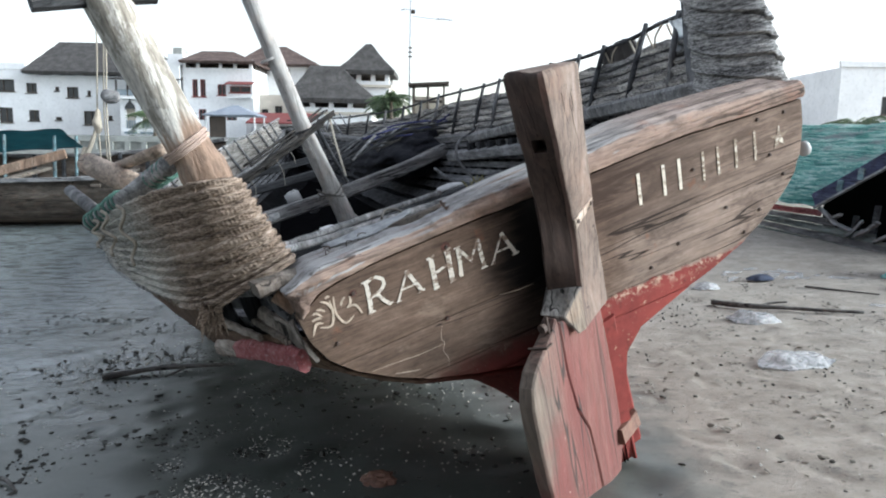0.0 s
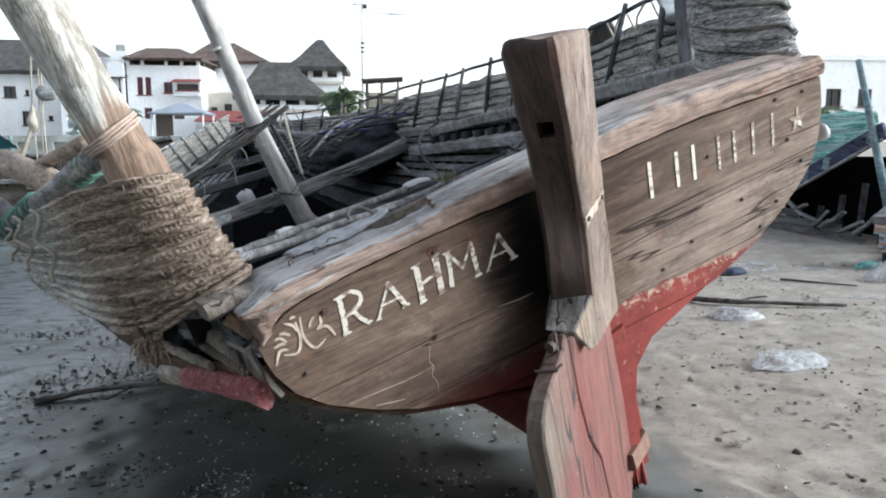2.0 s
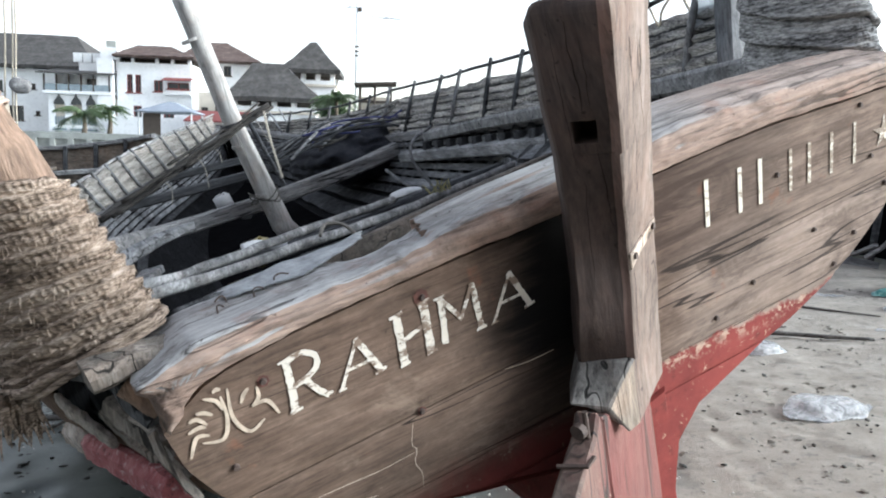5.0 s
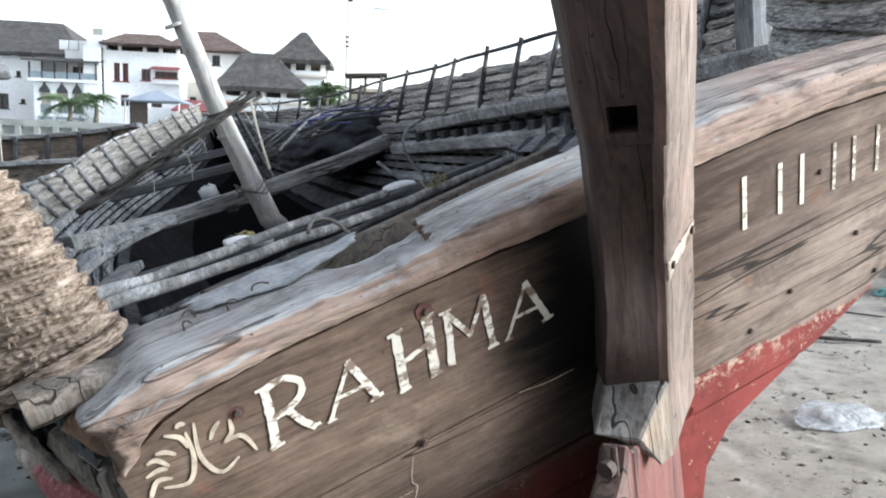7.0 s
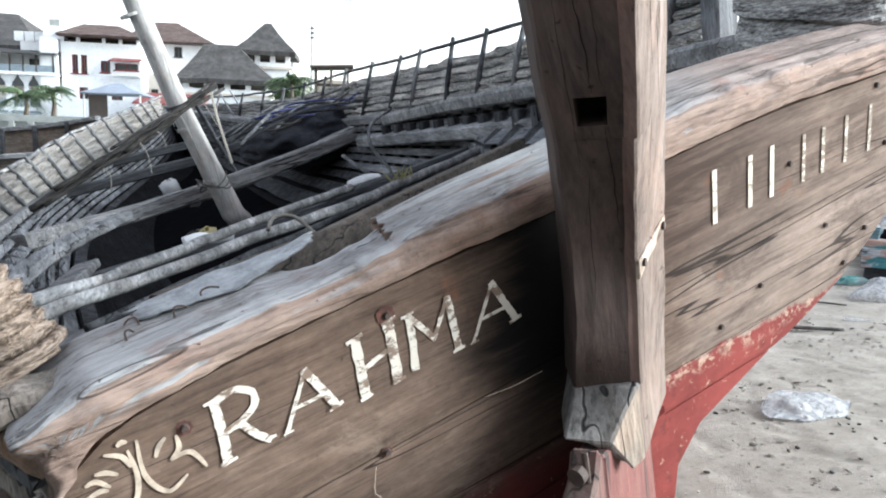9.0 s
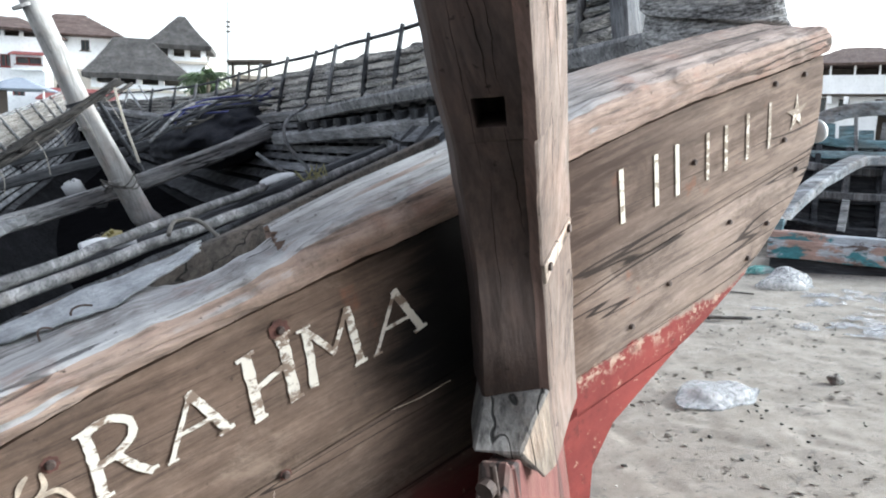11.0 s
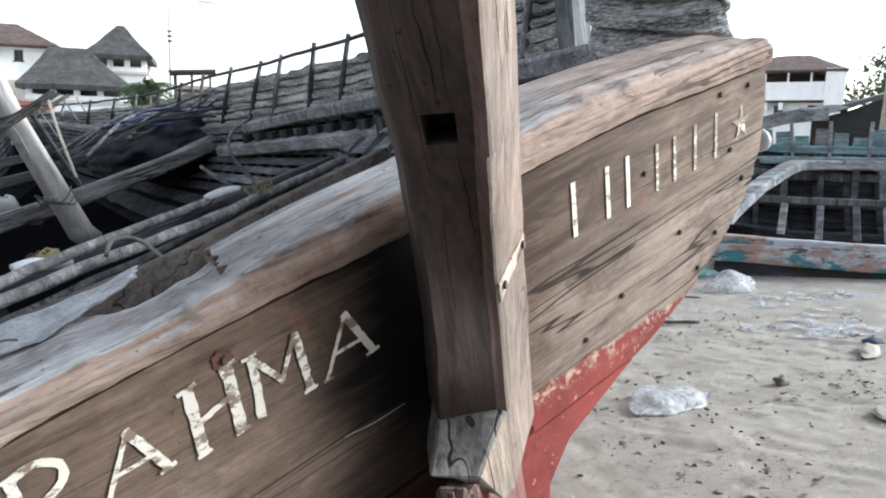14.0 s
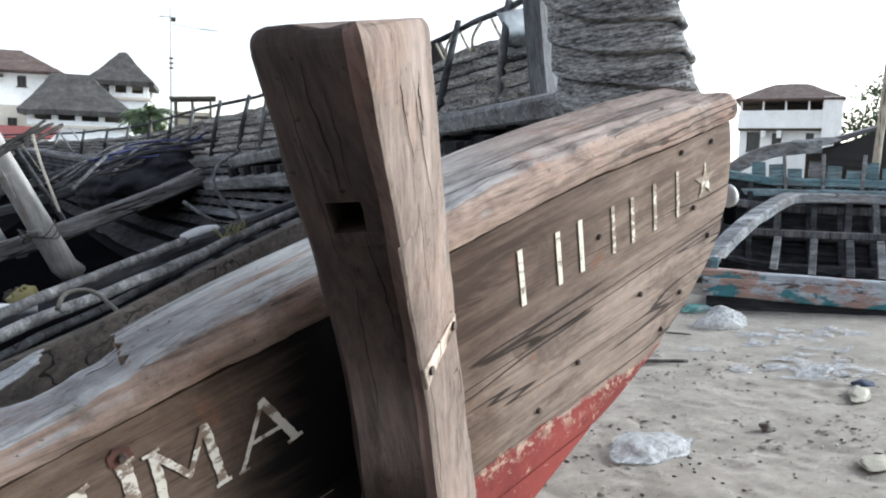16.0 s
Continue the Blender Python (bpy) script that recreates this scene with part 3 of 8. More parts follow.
def rim_beam():
    """The heavy top timber, rounded and gnawed."""
    bm = bmesh.new()
    rows = []
    n = 240
    for i in range(n):
        u = -1.16 + 2.61 * i / (n - 1)
        lo, hi = rim_low(u), rim_top(u)
        chew = 0.012 * max(0, noise.noise(Vector((u * 2.2, 0.3, 0)))) + 0.005 * noise.noise(Vector((u * 7, 5, 0))) + 0.006 * max(0, noise.noise(Vector((u * 30, 1, 0))) - 0.2)
        end = max(0.0, (-1.02 - u) / 0.15)
        hi -= chew + 0.02 * end - 0.006 * noise.noise(Vector((u * 16, 8, 0)))
        out = 0.022 + 0.006 * noise.noise(Vector((u * 3, 2, 0))) - 0.004 * end
        aft = step01((u + 0.05) / 0.6)
        hi -= 0.050 - 0.022 * aft
        back = -0.29 + 0.145 * step01((u + 0.74) / 0.16) * (1 - aft) - 0.012 * noise.noise(Vector((u * 5, 9, 0)))
        drop = 0.012 + 0.03 * max(0.0, -back - 0.15)
        prof = [(lo + 0.003, -0.02)]
        for k in range(13):
            f = k / 12
            v = lo + 0.003 + (hi - 0.016 - lo - 0.003) * f
            shape = (0.72 + 0.28 * math.sin(math.pi * min(1.0, f * 1.6 + 0.1) * 0.5)) * (1 - 0.5 * max(0.0, f - 0.7) / 0.3)
            deep = 0.016 * max(0.0, 1 - abs(v - crack_v(u)) / 0.006) * step01((-0.80 - u) / 0.08)
            deep += 0.010 * max(0.0, 1 - abs(v - 0.232 - 0.02 * (u - 0.6)) / 0.005) * step01((u - 0.28) / 0.05) * step01((0.95 - u) / 0.1)
            prof.append((v, out * shape - deep + 0.003 * noise.noise(Vector((u * 28, v * 60, 3)))))
        prof += [(hi - 0.006, out * 0.22), (hi, -0.012), (hi - 0.1 * drop, -0.045), (hi - 0.3 * drop, back * 0.35), (hi - 0.45 * drop, back * 0.5), (hi - 0.6 * drop, back * 0.65),
                 (hi - 0.75 * drop, back * 0.8), (hi - drop, back + 0.015), (hi - drop - 0.03, back), (hi - drop - 0.09, back)]
        row = []
        for k, (v, w) in enumerate(prof):
            torn = step01((-1.08 - u) / 0.07)
            q = T(u + torn * (0.022 * noise.noise(Vector((v * 30, w * 14, 4))) + (0.03 if crack_v(u) > v else 0.0)), v, w)
            row.append(q + 0.003 * noise.noise_vector(q * 5) + 0.0028 * noise.noise_vector(Vector((q.x * 7, q.y * 45, q.z * 45))) + 0.0022 * noise.noise_vector(q * 30))
        rows.append(row)
    vs = grid(bm, rows)
    bm.faces.new(vs[0])
    bm.faces.new(vs[-1][::-1])
    for a, b in zip(vs, vs[1:]):
        bm.faces.new((a[-1], a[0], b[0], b[-1]))
    bmesh.ops.recalc_face_normals(bm, faces=bm.faces)
    return part("top_timber", bm, RIM, transom, "rounded top timber, brown aft and bleached grey on top", smooth=True)


rim_beam()
# a second, greyer plank lies on the top timber, its end broken off
bm = bmesh.new()
top_rows, low_rows = [], []
for i in range(90):
    top_row, low_row = [], []
    for j in range(13):
        f = j / 12
        start = -0.455 + 0.05 * f - 0.03 * math.floor(f * 5) / 5 + 0.022 * noise.noise(Vector((f * 9, 2, 0)))
        u = start + (1.40 - start) * i / 89
        aft = step01((u + 0.05) / 0.6)
        w = -0.022 - f * (0.125 + 0.10 * aft) - 0.005 * noise.noise(Vector((u * 6, f, 8)))
        v = rim_top(u) - 0.046 + 0.022 * aft + (0.012 + 0.010 * step01((u + 0.5) / 0.9)) * f - 0.010 * max(0.0, 1 - 6 * min(f, 1 - f)) + 0.005 * noise.noise(Vector((u * 2, f * 4, 6))) + 0.003 * noise.noise(Vector((u * 4, f * 30, 6)))
        v -= 0.007 * max(0.0, 1 - abs(f - 0.45 - 0.08 * math.sin(u * 2)) / 0.05) + 0.006 * max(0.0, 1 - abs(f - 0.72) / 0.04) * step01((0.5 - u) / 0.2)
        top_row.append(T(u, v, w))
        low_row.append(T(u, v - 0.026 - 0.02 * f, w))
    top_rows.append(top_row)
    low_rows.append(low_row)
grid(bm, top_rows)
grid(bm, low_rows)
for a, b in ((top_rows[0], low_rows[0]), (top_rows[-1], low_rows[-1]), ([r[0] for r in top_rows], [r[0] for r in low_rows]), ([r[-1] for r in top_rows], [r[-1] for r in low_rows])):
    grid(bm, [a, b])
bmesh.ops.remove_doubles(bm, verts=bm.verts, dist=1e-6)
bmesh.ops.recalc_face_normals(bm, faces=bm.faces)
part("upper_plank", bm, RIM, transom, "bleached grey plank with a splintered end")


# letters of the name, painted by hand
def ribbon(bm, pts, width, lift=0.0032, taper=True, n=14):
    sp = spline([(u, v, 0) for u, v in pts], n) if len(pts) > 2 else [Vector((u, v, 0)) for u, v in pts]
    rows = []
    for i, p in enumerate(sp):
        d = (sp[min(i + 1, len(sp) - 1)] - sp[max(i - 1, 0)]).normalized()
        w = width * (0.35 + 0.65 * math.sin(math.pi * (i + 0.6) / (len(sp) + 0.2))) if taper else width
        s = Vector((-d.y, d.x, 0)) * w / 2
        rows.append([T(p.x + s.x, p.y + s.y, lift), T(p.x - s.x, p.y - s.y, lift)])
    grid(bm, rows)
    bmesh.ops.recalc_face_normals(bm, faces=bm.faces)
    return bm


STROKES = {
    "R": (([(0.10, 0.0), (0.11, 0.5), (0.08, 1.0)], 0.21), ([(-0.04, 0.0), (0.28, 0.02)], 0.08), ([(-0.10, 0.97), (0.2, 1.0)], 0.07), ([(0.08, 0.95), (0.45, 1.02), (0.80, 0.88), (0.78, 0.66), (0.48, 0.52), (0.2, 0.47)], 0.16), ([(0.45, 0.52), (0.70, 0.25), (0.98, 0.04)], 0.17), ([(0.88, 0.06), (1.08, 0.08)], 0.07)),
    "A": (([(0.0, 0.0), (0.25, 0.5), (0.50, 1.0)], 0.10), ([(0.46, 1.0), (0.70, 0.55), (0.95, 0.08)], 0.19), ([(0.17, 0.38), (0.72, 0.40)], 0.09), ([(0.80, 0.05), (1.07, 0.10)], 0.09), ([(-0.06, 0.0), (0.12, 0.01)], 0.05)),
    "H": (([(0.15, 0.0), (0.13, 0.5), (0.10, 0.95)], 0.24), ([(0.90, 0.04), (0.87, 0.5), (0.84, 1.02)], 0.26), ([(0.15, 0.44), (0.50, 0.52), (0.88, 0.60)], 0.13), ([(-0.08, 0.93), (0.28, 0.98)], 0.09), ([(0.02, 0.0), (0.30, 0.02)], 0.08), ([(0.70, 0.98), (1.02, 1.03)], 0.08), ([(0.76, 0.03), (1.06, 0.05)], 0.08)),
    "M": (([(0.10, 0.0), (0.12, 0.5), (0.10, 0.93)], 0.19), ([(0.06, 0.96), (0.30, 0.68), (0.54, 0.36)], 0.15), ([(0.50, 0.36), (0.68, 0.68), (0.84, 1.0)], 0.11), ([(0.84, 1.0), (0.90, 0.5), (0.96, 0.0)], 0.19), ([(-0.04, 0.95), (0.20, 0.98)], 0.07), ([(0.84, 0.0), (1.08, 0.02)], 0.08)),
}


def letter(ch, u0, u1, v0, v1):
    """A letter brushed on by hand, stroke by stroke, with ragged edges."""
    bm = bmesh.new()
    for k, (pts, wide) in enumerate(STROKES[ch]):
        sp = spline([(u0 + (u1 - u0) * a + 0.01 * b, v0 + (v1 - v0) * b, 0) for a, b in pts], 16)
        rows = []
        for i, p in enumerate(sp):
            d = (sp[min(i + 1, 15)] - sp[max(i - 1, 0)]).normalized()
            side = Vector((-d.y, d.x, 0)) * wide * 0.088 / 2
            r = [side * (1 + 0.35 * noise.noise(Vector((p.x * 90, p.y * 90, 3 + q)))) * q for q in (1, -1)]
            rows.append([T(p.x + c.x, p.y + c.y, 0.0030 + 0.0001 * k) for c in r])
        grid(bm, rows)
    bmesh.ops.recalc_face_normals(bm, faces=bm.faces)
    for f in bm.faces:
        if f.normal.y > 0:
            f.normal_flip()
    return part("letter", bm, PAINT, transom)


letter("R", -0.880, -0.785, -0.062, 0.068)
letter("A", -0.757, -0.646, -0.060, 0.050)
letter("H", -0.605, -0.505, -0.066, 0.072)
letter("M", -0.487, -0.362, -0.057, 0.072)
letter("A", -0.330, -0.209, -0.058, 0.060)

ORNAMENT = ([(-1.014, 0.046), (-1.014, -0.008), (-1.034, -0.052), (-1.078, -0.042)], [(-0.996, 0.057), (-1.003, -0.013), (-0.978, -0.061), (-0.94, -0.046)],
            [(-1.027, 0.060), (-1.018, 0.064), (-1.010, 0.060)], [(-1.049, 0.055), (-1.025, 0.039), (-1.018, 0.014)], [(-1.072, 0.028), (-1.056, 0.024), (-1.04, 0.011)],
            [(-1.091, 0.015), (-1.074, 0.016), (-1.057, -0.005)], [(-1.099, -0.008), (-1.074, -0.004), (-1.062, -0.01)], [(-1.11, -0.066), (-1.086, -0.025), (-1.059, -0.031)],
            [(-0.954, 0.039), (-0.968, 0.028), (-0.978, 0.011)], [(-0.937, 0.035), (-0.939, 0.009), (-0.958, -0.006)], [(-0.958, -0.006), (-0.924, -0.007), (-0.906, -0.049)])
for pts in ORNAMENT:
    part("painted_scroll", ribbon(bmesh.new(), pts, 0.0095), SCROLL, transom)
for u, w, v1 in ((0.405, 0.02, 0.095), (0.545, 0.02, 0.092), (0.635, 0.02, 0.093), (0.775, 0.016, 0.086), (0.865, 0.018, 0.084), (0.975, 0.018, 0.088), (1.095, 0.018, 0.092)):
    bm = bmesh.new()
    ribbon(bm, [(u + 0.035, -0.05), (u + 0.037, 0.02), (u + 0.039, v1)], w * 0.85, taper=False)
    part("painted_bar", bm, FADED, transom)
bm = bmesh.new()
star = []
for k in range(10):
    r = (0.062, 0.02)[k % 2]
    star.append(bm.verts.new(T(1.288 + r * math.sin(math.pi * k / 5), 0.018 + r * math.cos(math.pi * k / 5), 0.0032)))
bm.faces.new(star)
bmesh.ops.recalc_face_normals(bm, faces=bm.faces)
part("painted_star", bm, FADED, transom, "white painted star")

for pts, w in (([(-0.325, -0.196), (-0.25, -0.206), (-0.165, -0.206)], 0.0030), ([(-0.606, -0.225), (-0.622, -0.28), (-0.612, -0.30), (-0.625, -0.335), (-0.612, -0.37), (-0.618, -0.41)], 0.0030),
               ([(-0.62, -0.305), (-0.72, -0.308), (-0.81, -0.302), (-0.93, -0.296)], 0.0030), ([(-0.74, -0.372), (-0.79, -0.360), (-0.845, -0.345)], 0.0050)):
    part("scratch", ribbon(bmesh.new(), pts, w * 0.75, 0.0036), SCROLL, transom)

DARK_IRON = plain("dark_iron", (0.07, 0.045, 0.036), 0.7, 0.5, 30, 0.4)
PALE_SHEET = plain("torn_pale_sheet", (0.36, 0.375, 0.39), 0.85, 0.5, 22, 0.8)
bm = bmesh.new()
sheet_rows = []
for i in range(26):
    row = []
    for j in range(14):
        a, f = i / 25, j / 13
        u = -0.92 + 0.38 * a + 0.035 * noise.noise(Vector((f * 6, 1, 0)))
        reach = 0.045 + 0.085 * math.sin(math.pi * min(1.0, a * 0.9 + 0.12)) + 0.022 * noise.noise(Vector((a * 9, 5, 0)))
        w = -0.275 + reach * f
        row.append(T(u, rim_top(u) - 0.050 + 0.03 * w + 0.006 * noise.noise(Vector((u * 14, w * 14, 2))) + 0.002, w))
    sheet_rows.append(row)
under = T(0, -0.004, 0) - T(0, 0, 0)
grid(bm, sheet_rows)
grid(bm, [[q + under for q in r] for r in sheet_rows])
for edge in (sheet_rows[0], sheet_rows[-1], [r[0] for r in sheet_rows], [r[-1] for r in sheet_rows]):
    grid(bm, [edge, [q + under for q in edge]])
bmesh.ops.remove_doubles(bm, verts=bm.verts, dist=1e-6)
bmesh.ops.recalc_face_normals(bm, faces=bm.faces)
sheet = part("plastic_sheet", bm, PALE_SHEET, smooth=True)
sheet.matrix_world = BOAT
tagged(sheet, "torn pale sheet lying on the stern's top timber", "plastic sheet")
for u, w, lean in ((-0.86, -0.14, 0.03), (-0.80, -0.17, 0.045), (-0.95, -0.13, 0.02), (-0.92, -0.18, -0.03)):
    v = rim_top(u) - 0.055 + 0.03 * w
    part("bent_nail", tube(bmesh.new(), spline([T(u, v - 0.03, w), T(u, v + 0.012, w), T(u + lean * 0.4, v + 0.018, w), T(u + lean * 0.8, v + 0.010, w)], 10), 0.0020, 6), DARK_IRON, transom)
# bolts and their rust
RUST = plain("rust_stain", (0.115, 0.045, 0.033), 0.9, 0.6, 30, 0.3)
for u, v, r in ((-0.512, 0.086, 0.020), (-0.92, 0.04, 0.014), (-0.575, -0.205, 0.012)):
    bm = bmesh.new()
    bm.faces.new([bm.verts.new(T(u + r * (1 + 0.10 * math.sin(k * 1.7)) * math.sin(k * math.pi / 14), v + r * (1 + 0.10 * math.sin(k * 1.7)) * math.cos(k * math.pi / 14), 0.0025)) for k in range(28)])
    bmesh.ops.recalc_face_normals(bm, faces=bm.faces)
    part("rust_stain", bm, RUST, transom)
for u, v in ((-0.575, -0.205), (-0.51, 0.085), (1.30, -0.17), (1.13, -0.30), (0.62, -0.30), (0.92, -0.22), (0.45, -0.36), (1.16, 0.14), (1.33, 0.13), (-0.92, 0.04), (-1.03, -0.13), (1.02, -0.38),
             (-0.35, 0.17), (0.75, 0.02), (1.22, -0.05)):
    bm = bmesh.new()
    tube(bm, [T(u, v, -0.01), T(u, v, 0.004), T(u, v, 0.009)], [0.0085, 0.0085, 0.006], 10)
    part("bolt", bm, DARK_IRON, transom)


# rudder, swung hard over
rudder = part("rudder", tube(bmesh.new(), [T(0.06, 0.1, 0.06), T(0.08, -1.1, 0.0)], 0.02, 8), IRON, dhow, "heavy timber rudder swung hard over")


STOCK_PORT = [(0.70, -0.220, 0.180), (0.60, -0.210, 0.175), (0.50, -0.199, 0.169), (0.42, -0.194, 0.171), (0.36, -0.187, 0.170), (0.28, -0.179, 0.164), (0.20, -0.167, 0.152), (0.10, -0.162, 0.145), (0.0, -0.166, 0.145), (-0.08, -0.172, 0.141), (-0.21, -0.157, 0.102)]
STOCK_EDGE = [(0.70, -0.182, 0.360), (0.60, -0.164, 0.338), (0.50, -0.142, 0.314), (0.42, -0.121, 0.287), (0.36, -0.106, 0.266), (0.28, -0.084, 0.237), (0.20, -0.066, 0.213), (0.10, -0.051, 0.191), (0.0, -0.047, 0.182), (-0.08, -0.053, 0.183), (-0.21, -0.058, 0.180)]
STOCK_ARRIS = [(0.70, -0.178, 0.388), (0.60, -0.158, 0.362), (0.50, -0.139, 0.336), (0.42, -0.122, 0.312), (0.36, -0.105, 0.291), (0.28, -0.090, 0.268), (0.20, -0.070, 0.241), (0.10, -0.046, 0.210), (0.0, -0.033, 0.192), (-0.08, -0.038, 0.192), (-0.21, -0.050, 0.197)]
STOCK_STBD = [(0.70, 0.100, 0.206), (0.60, 0.098, 0.201), (0.50, 0.095, 0.195), (0.42, 0.094, 0.189), (0.36, 0.096, 0.181), (0.28, 0.096, 0.174), (0.20, 0.099, 0.164), (0.10, 0.099, 0.154), (0.0, 0.100, 0.147), (-0.08, 0.110, 0.131), (-0.21, 0.126, 0.105)]


def stock_line(tab, v):
    """Where one long edge of the stock stands at that height, eased between its stations."""
    def at(k):
        return sum(table([(r[0], r[k]) for r in tab], v + d) for d in (-0.03, -0.015, 0.0, 0.015, 0.03)) / 5
    return Vector((at(1), at(2)))


def rudder_stock():
    """A squared, worn post; a mortise for the tiller is sunk into its dark face."""
    bm = bmesh.new()
    vs = sorted({0.700 - 0.913 * i / 70 for i in range(71)} | {0.386, 0.440, 0.358, 0.361, 0.682, 0.690, 0.696}, reverse=True)
    rows = []
    for v in vs:
        a, b, c, d = (stock_line(tab, v) for tab in (STOCK_PORT, STOCK_EDGE, STOCK_ARRIS, STOCK_STBD))
        if v > 0.36:
            b = b + Vector((-0.001, 0.005))
            c = c + Vector((0.001, 0.006))
        e = min(1.0, max(0.0, (v - 0.662) / 0.038))
        e = 1 - math.sqrt(max(0.0, 1 - e * e))
        mid = (a + b + c + d) / 4
        a, d = a.lerp(mid, 0.22 * e), d.lerp(mid, 0.16 * e)
        b, c = b.lerp(mid, 0.20 * e), c.lerp(mid, 0.30 * e)
        hull_d, hull_a = d + Vector((-0.015, -0.10)), a + Vector((0.05, -0.09))
        sec = [a.lerp(hull_a, 0.10), a.lerp(b, 0.04), a.lerp(b, 0.20), a.lerp(b, 0.35), a.lerp(b, 0.55), a.lerp(b, 0.75), a.lerp(b, 0.96), b.lerp(c, 0.15), b.lerp(c, 0.85), c.lerp(d, 0.04),
               c.lerp(d, 0.35), c.lerp(d, 0.68), c.lerp(d, 0.93), d.lerp(hull_d, 0.10), hull_d, hull_a]
        ring = []
        for k, q in enumerate(sec):
            f = min(1.0, k / 12)
            lift = max(0.0, (v - 0.60) / 0.100)
            p = T(q.x, v - lift * (0.026 * max(0.0, f - 0.6) / 0.4 + 0.010 * (0.3 < f < 0.62)), q.y)
            ring.append(p + 0.0030 * noise.noise_vector(p * 8) + 0.0016 * noise.noise_vector(Vector((p.x * 45, p.y * 45, p.z * 10))))
        rows.append(ring)
    vv = [[bm.verts.new(p) for p in r] for r in rows]
    m = len(vv[0])
    for i in range(len(vv) - 1):
        for k in range(m):
            if k in (3, 4) and vs[i + 1] > 0.385 and vs[i] < 0.441:
                continue
            f = bm.faces.new((vv[i][k], vv[i][(k + 1) % m], vv[i + 1][(k + 1) % m], vv[i + 1][k]))
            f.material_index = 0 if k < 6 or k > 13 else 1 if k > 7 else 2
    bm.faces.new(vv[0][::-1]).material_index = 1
    bm.faces.new(vv[-1])
    hi, lo = vs.index(0.440), vs.index(0.386)
    rim_ = [vv[i][3] for i in range(hi, lo + 1)] + [vv[lo][4]] + [vv[i][5] for i in range(lo, hi - 1, -1)] + [vv[hi][4]]
    deep = [bm.verts.new(v.co + (T(0.085, 0, -0.075) - T(0, 0, 0))) for v in rim_]
    for k in range(len(rim_)):
        n = (k + 1) % len(rim_)
        bm.faces.new((rim_[k], rim_[n], deep[n], deep[k]))
    bm.faces.new(deep)
    bmesh.ops.recalc_face_normals(bm, faces=bm.faces)
    return bm


stock = part("rudder_stock", rudder_stock(), RUDDER_DARK, rudder, "squared post with a mortise, one face oily and painted shade-dark")
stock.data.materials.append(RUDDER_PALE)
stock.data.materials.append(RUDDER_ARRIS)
# the stock's flared foot, chopped to a slant
FOOT_WOOD = wood("foot_wood", (0.10, 0.092, 0.085), (0.20, 0.185, 0.170), (0.31, 0.290, 0.27), along="z", grain=16)
CHOPPED = wood("chopped_wood", (0.20, 0.155, 0.12), (0.36, 0.295, 0.24), (0.50, 0.43, 0.36), along="z", grain=20, turn=(0, 0.6, 0))
bm = bmesh.new()
fv = {k: bm.verts.new(T(*q)) for k, q in dict(sl=(-0.158, -0.208, 0.102), sf=(-0.060, -0.208, 0.198), sr=(0.126, -0.208, 0.106), bl=(-0.238, -0.282, 0.149), br=(-0.164, -0.300, 0.210), tip=(-0.113, -0.396, 0.216),
      tr=(-0.072, -0.390, 0.214), rb=(0.130, -0.372, 0.092), slb=(-0.10, -0.208, 0.02), srb=(0.10, -0.208, 0.02), blb=(-0.17, -0.292, 0.06), rbb=(0.10, -0.40, 0.02), tipb=(-0.06, -0.40, 0.10)).items()}
for names, k in (("sl sf br bl", 0), ("sf tr tip br", 1), ("sf sr rb tr", 2), ("sl slb srb sr sf", 0), ("slb blb tipb rbb srb", 0), ("sl bl blb slb", 0), ("bl br tip tipb blb", 0), ("tip tr rb rbb tipb", 0), ("sr srb rbb rb", 2)):
    bm.faces.new([fv[q] for q in names.split()]).material_index = k
bmesh.ops.recalc_face_normals(bm, faces=bm.faces)
foot = part("stock_foot", wear(cut(ease(bm, 0.005, 1), 0.05), 0.003, 11), FOOT_WOOD, rudder, "flared greyish foot chopped to a slant")
foot.data.materials.append(CHOPPED)
foot.data.materials.append(RUDDER_PALE)
# blade of two planks
BS = -0.100
BL_TRAIL = [(0.215, -0.268), (0.26, -0.312), (0.32, -0.334), (0.39, -0.358), (0.45, -0.384), (0.494, -0.431), (0.515, -0.50), (0.520, -0.58), (0.518, -0.70), (0.51, -0.85), (0.49, -1.05), (0.44, -1.36), (0.41, -1.55)]
BL_SEAM = [(0.200, -0.30), (0.199, -0.382), (0.200, -0.526), (0.175, -0.723), (0.10, -0.866), (0.085, -1.0), (0.07, -1.36), (0.06, -1.55)]
bm = slab(bmesh.new(), [RU(a, v, BS) for a, v in BL_TRAIL + [(a + 0.003, v) for a, v in BL_SEAM[::-1]]], RU(0, 0, -0.065) - RU(0, 0, 0))
part("blade_plank", wear(cut(ease(bm, 0.008, 1), 0.12), 0.004, 7), BLADE, rudder)
bm = slab(bmesh.new(), [RU(a, v, BS) for a, v in [(a - 0.003, v) for a, v in BL_SEAM] + [(0.0, -1.55), (-0.075, -1.36), (-0.15, -1.26), (-0.212, -1.15), (-0.222, -1.0), (-0.225, -0.8), (-0.215, -0.55), (-0.20, -0.40), (-0.10, -0.36), (0.08, -0.34)]], RU(0, 0, -0.065) - RU(0, 0, 0))
part("blade_plank", wear(cut(ease(bm, 0.006, 1), 0.12), 0.004, 7), BLADE, rudder)
# iron staple and pin at the blade's head, a pale repair slip on the stock
bm = tube(bmesh.new(), [RU(0.262, -0.24, BS - 0.02), RU(0.262, -0.315, BS - 0.02)], 0.007, 8)
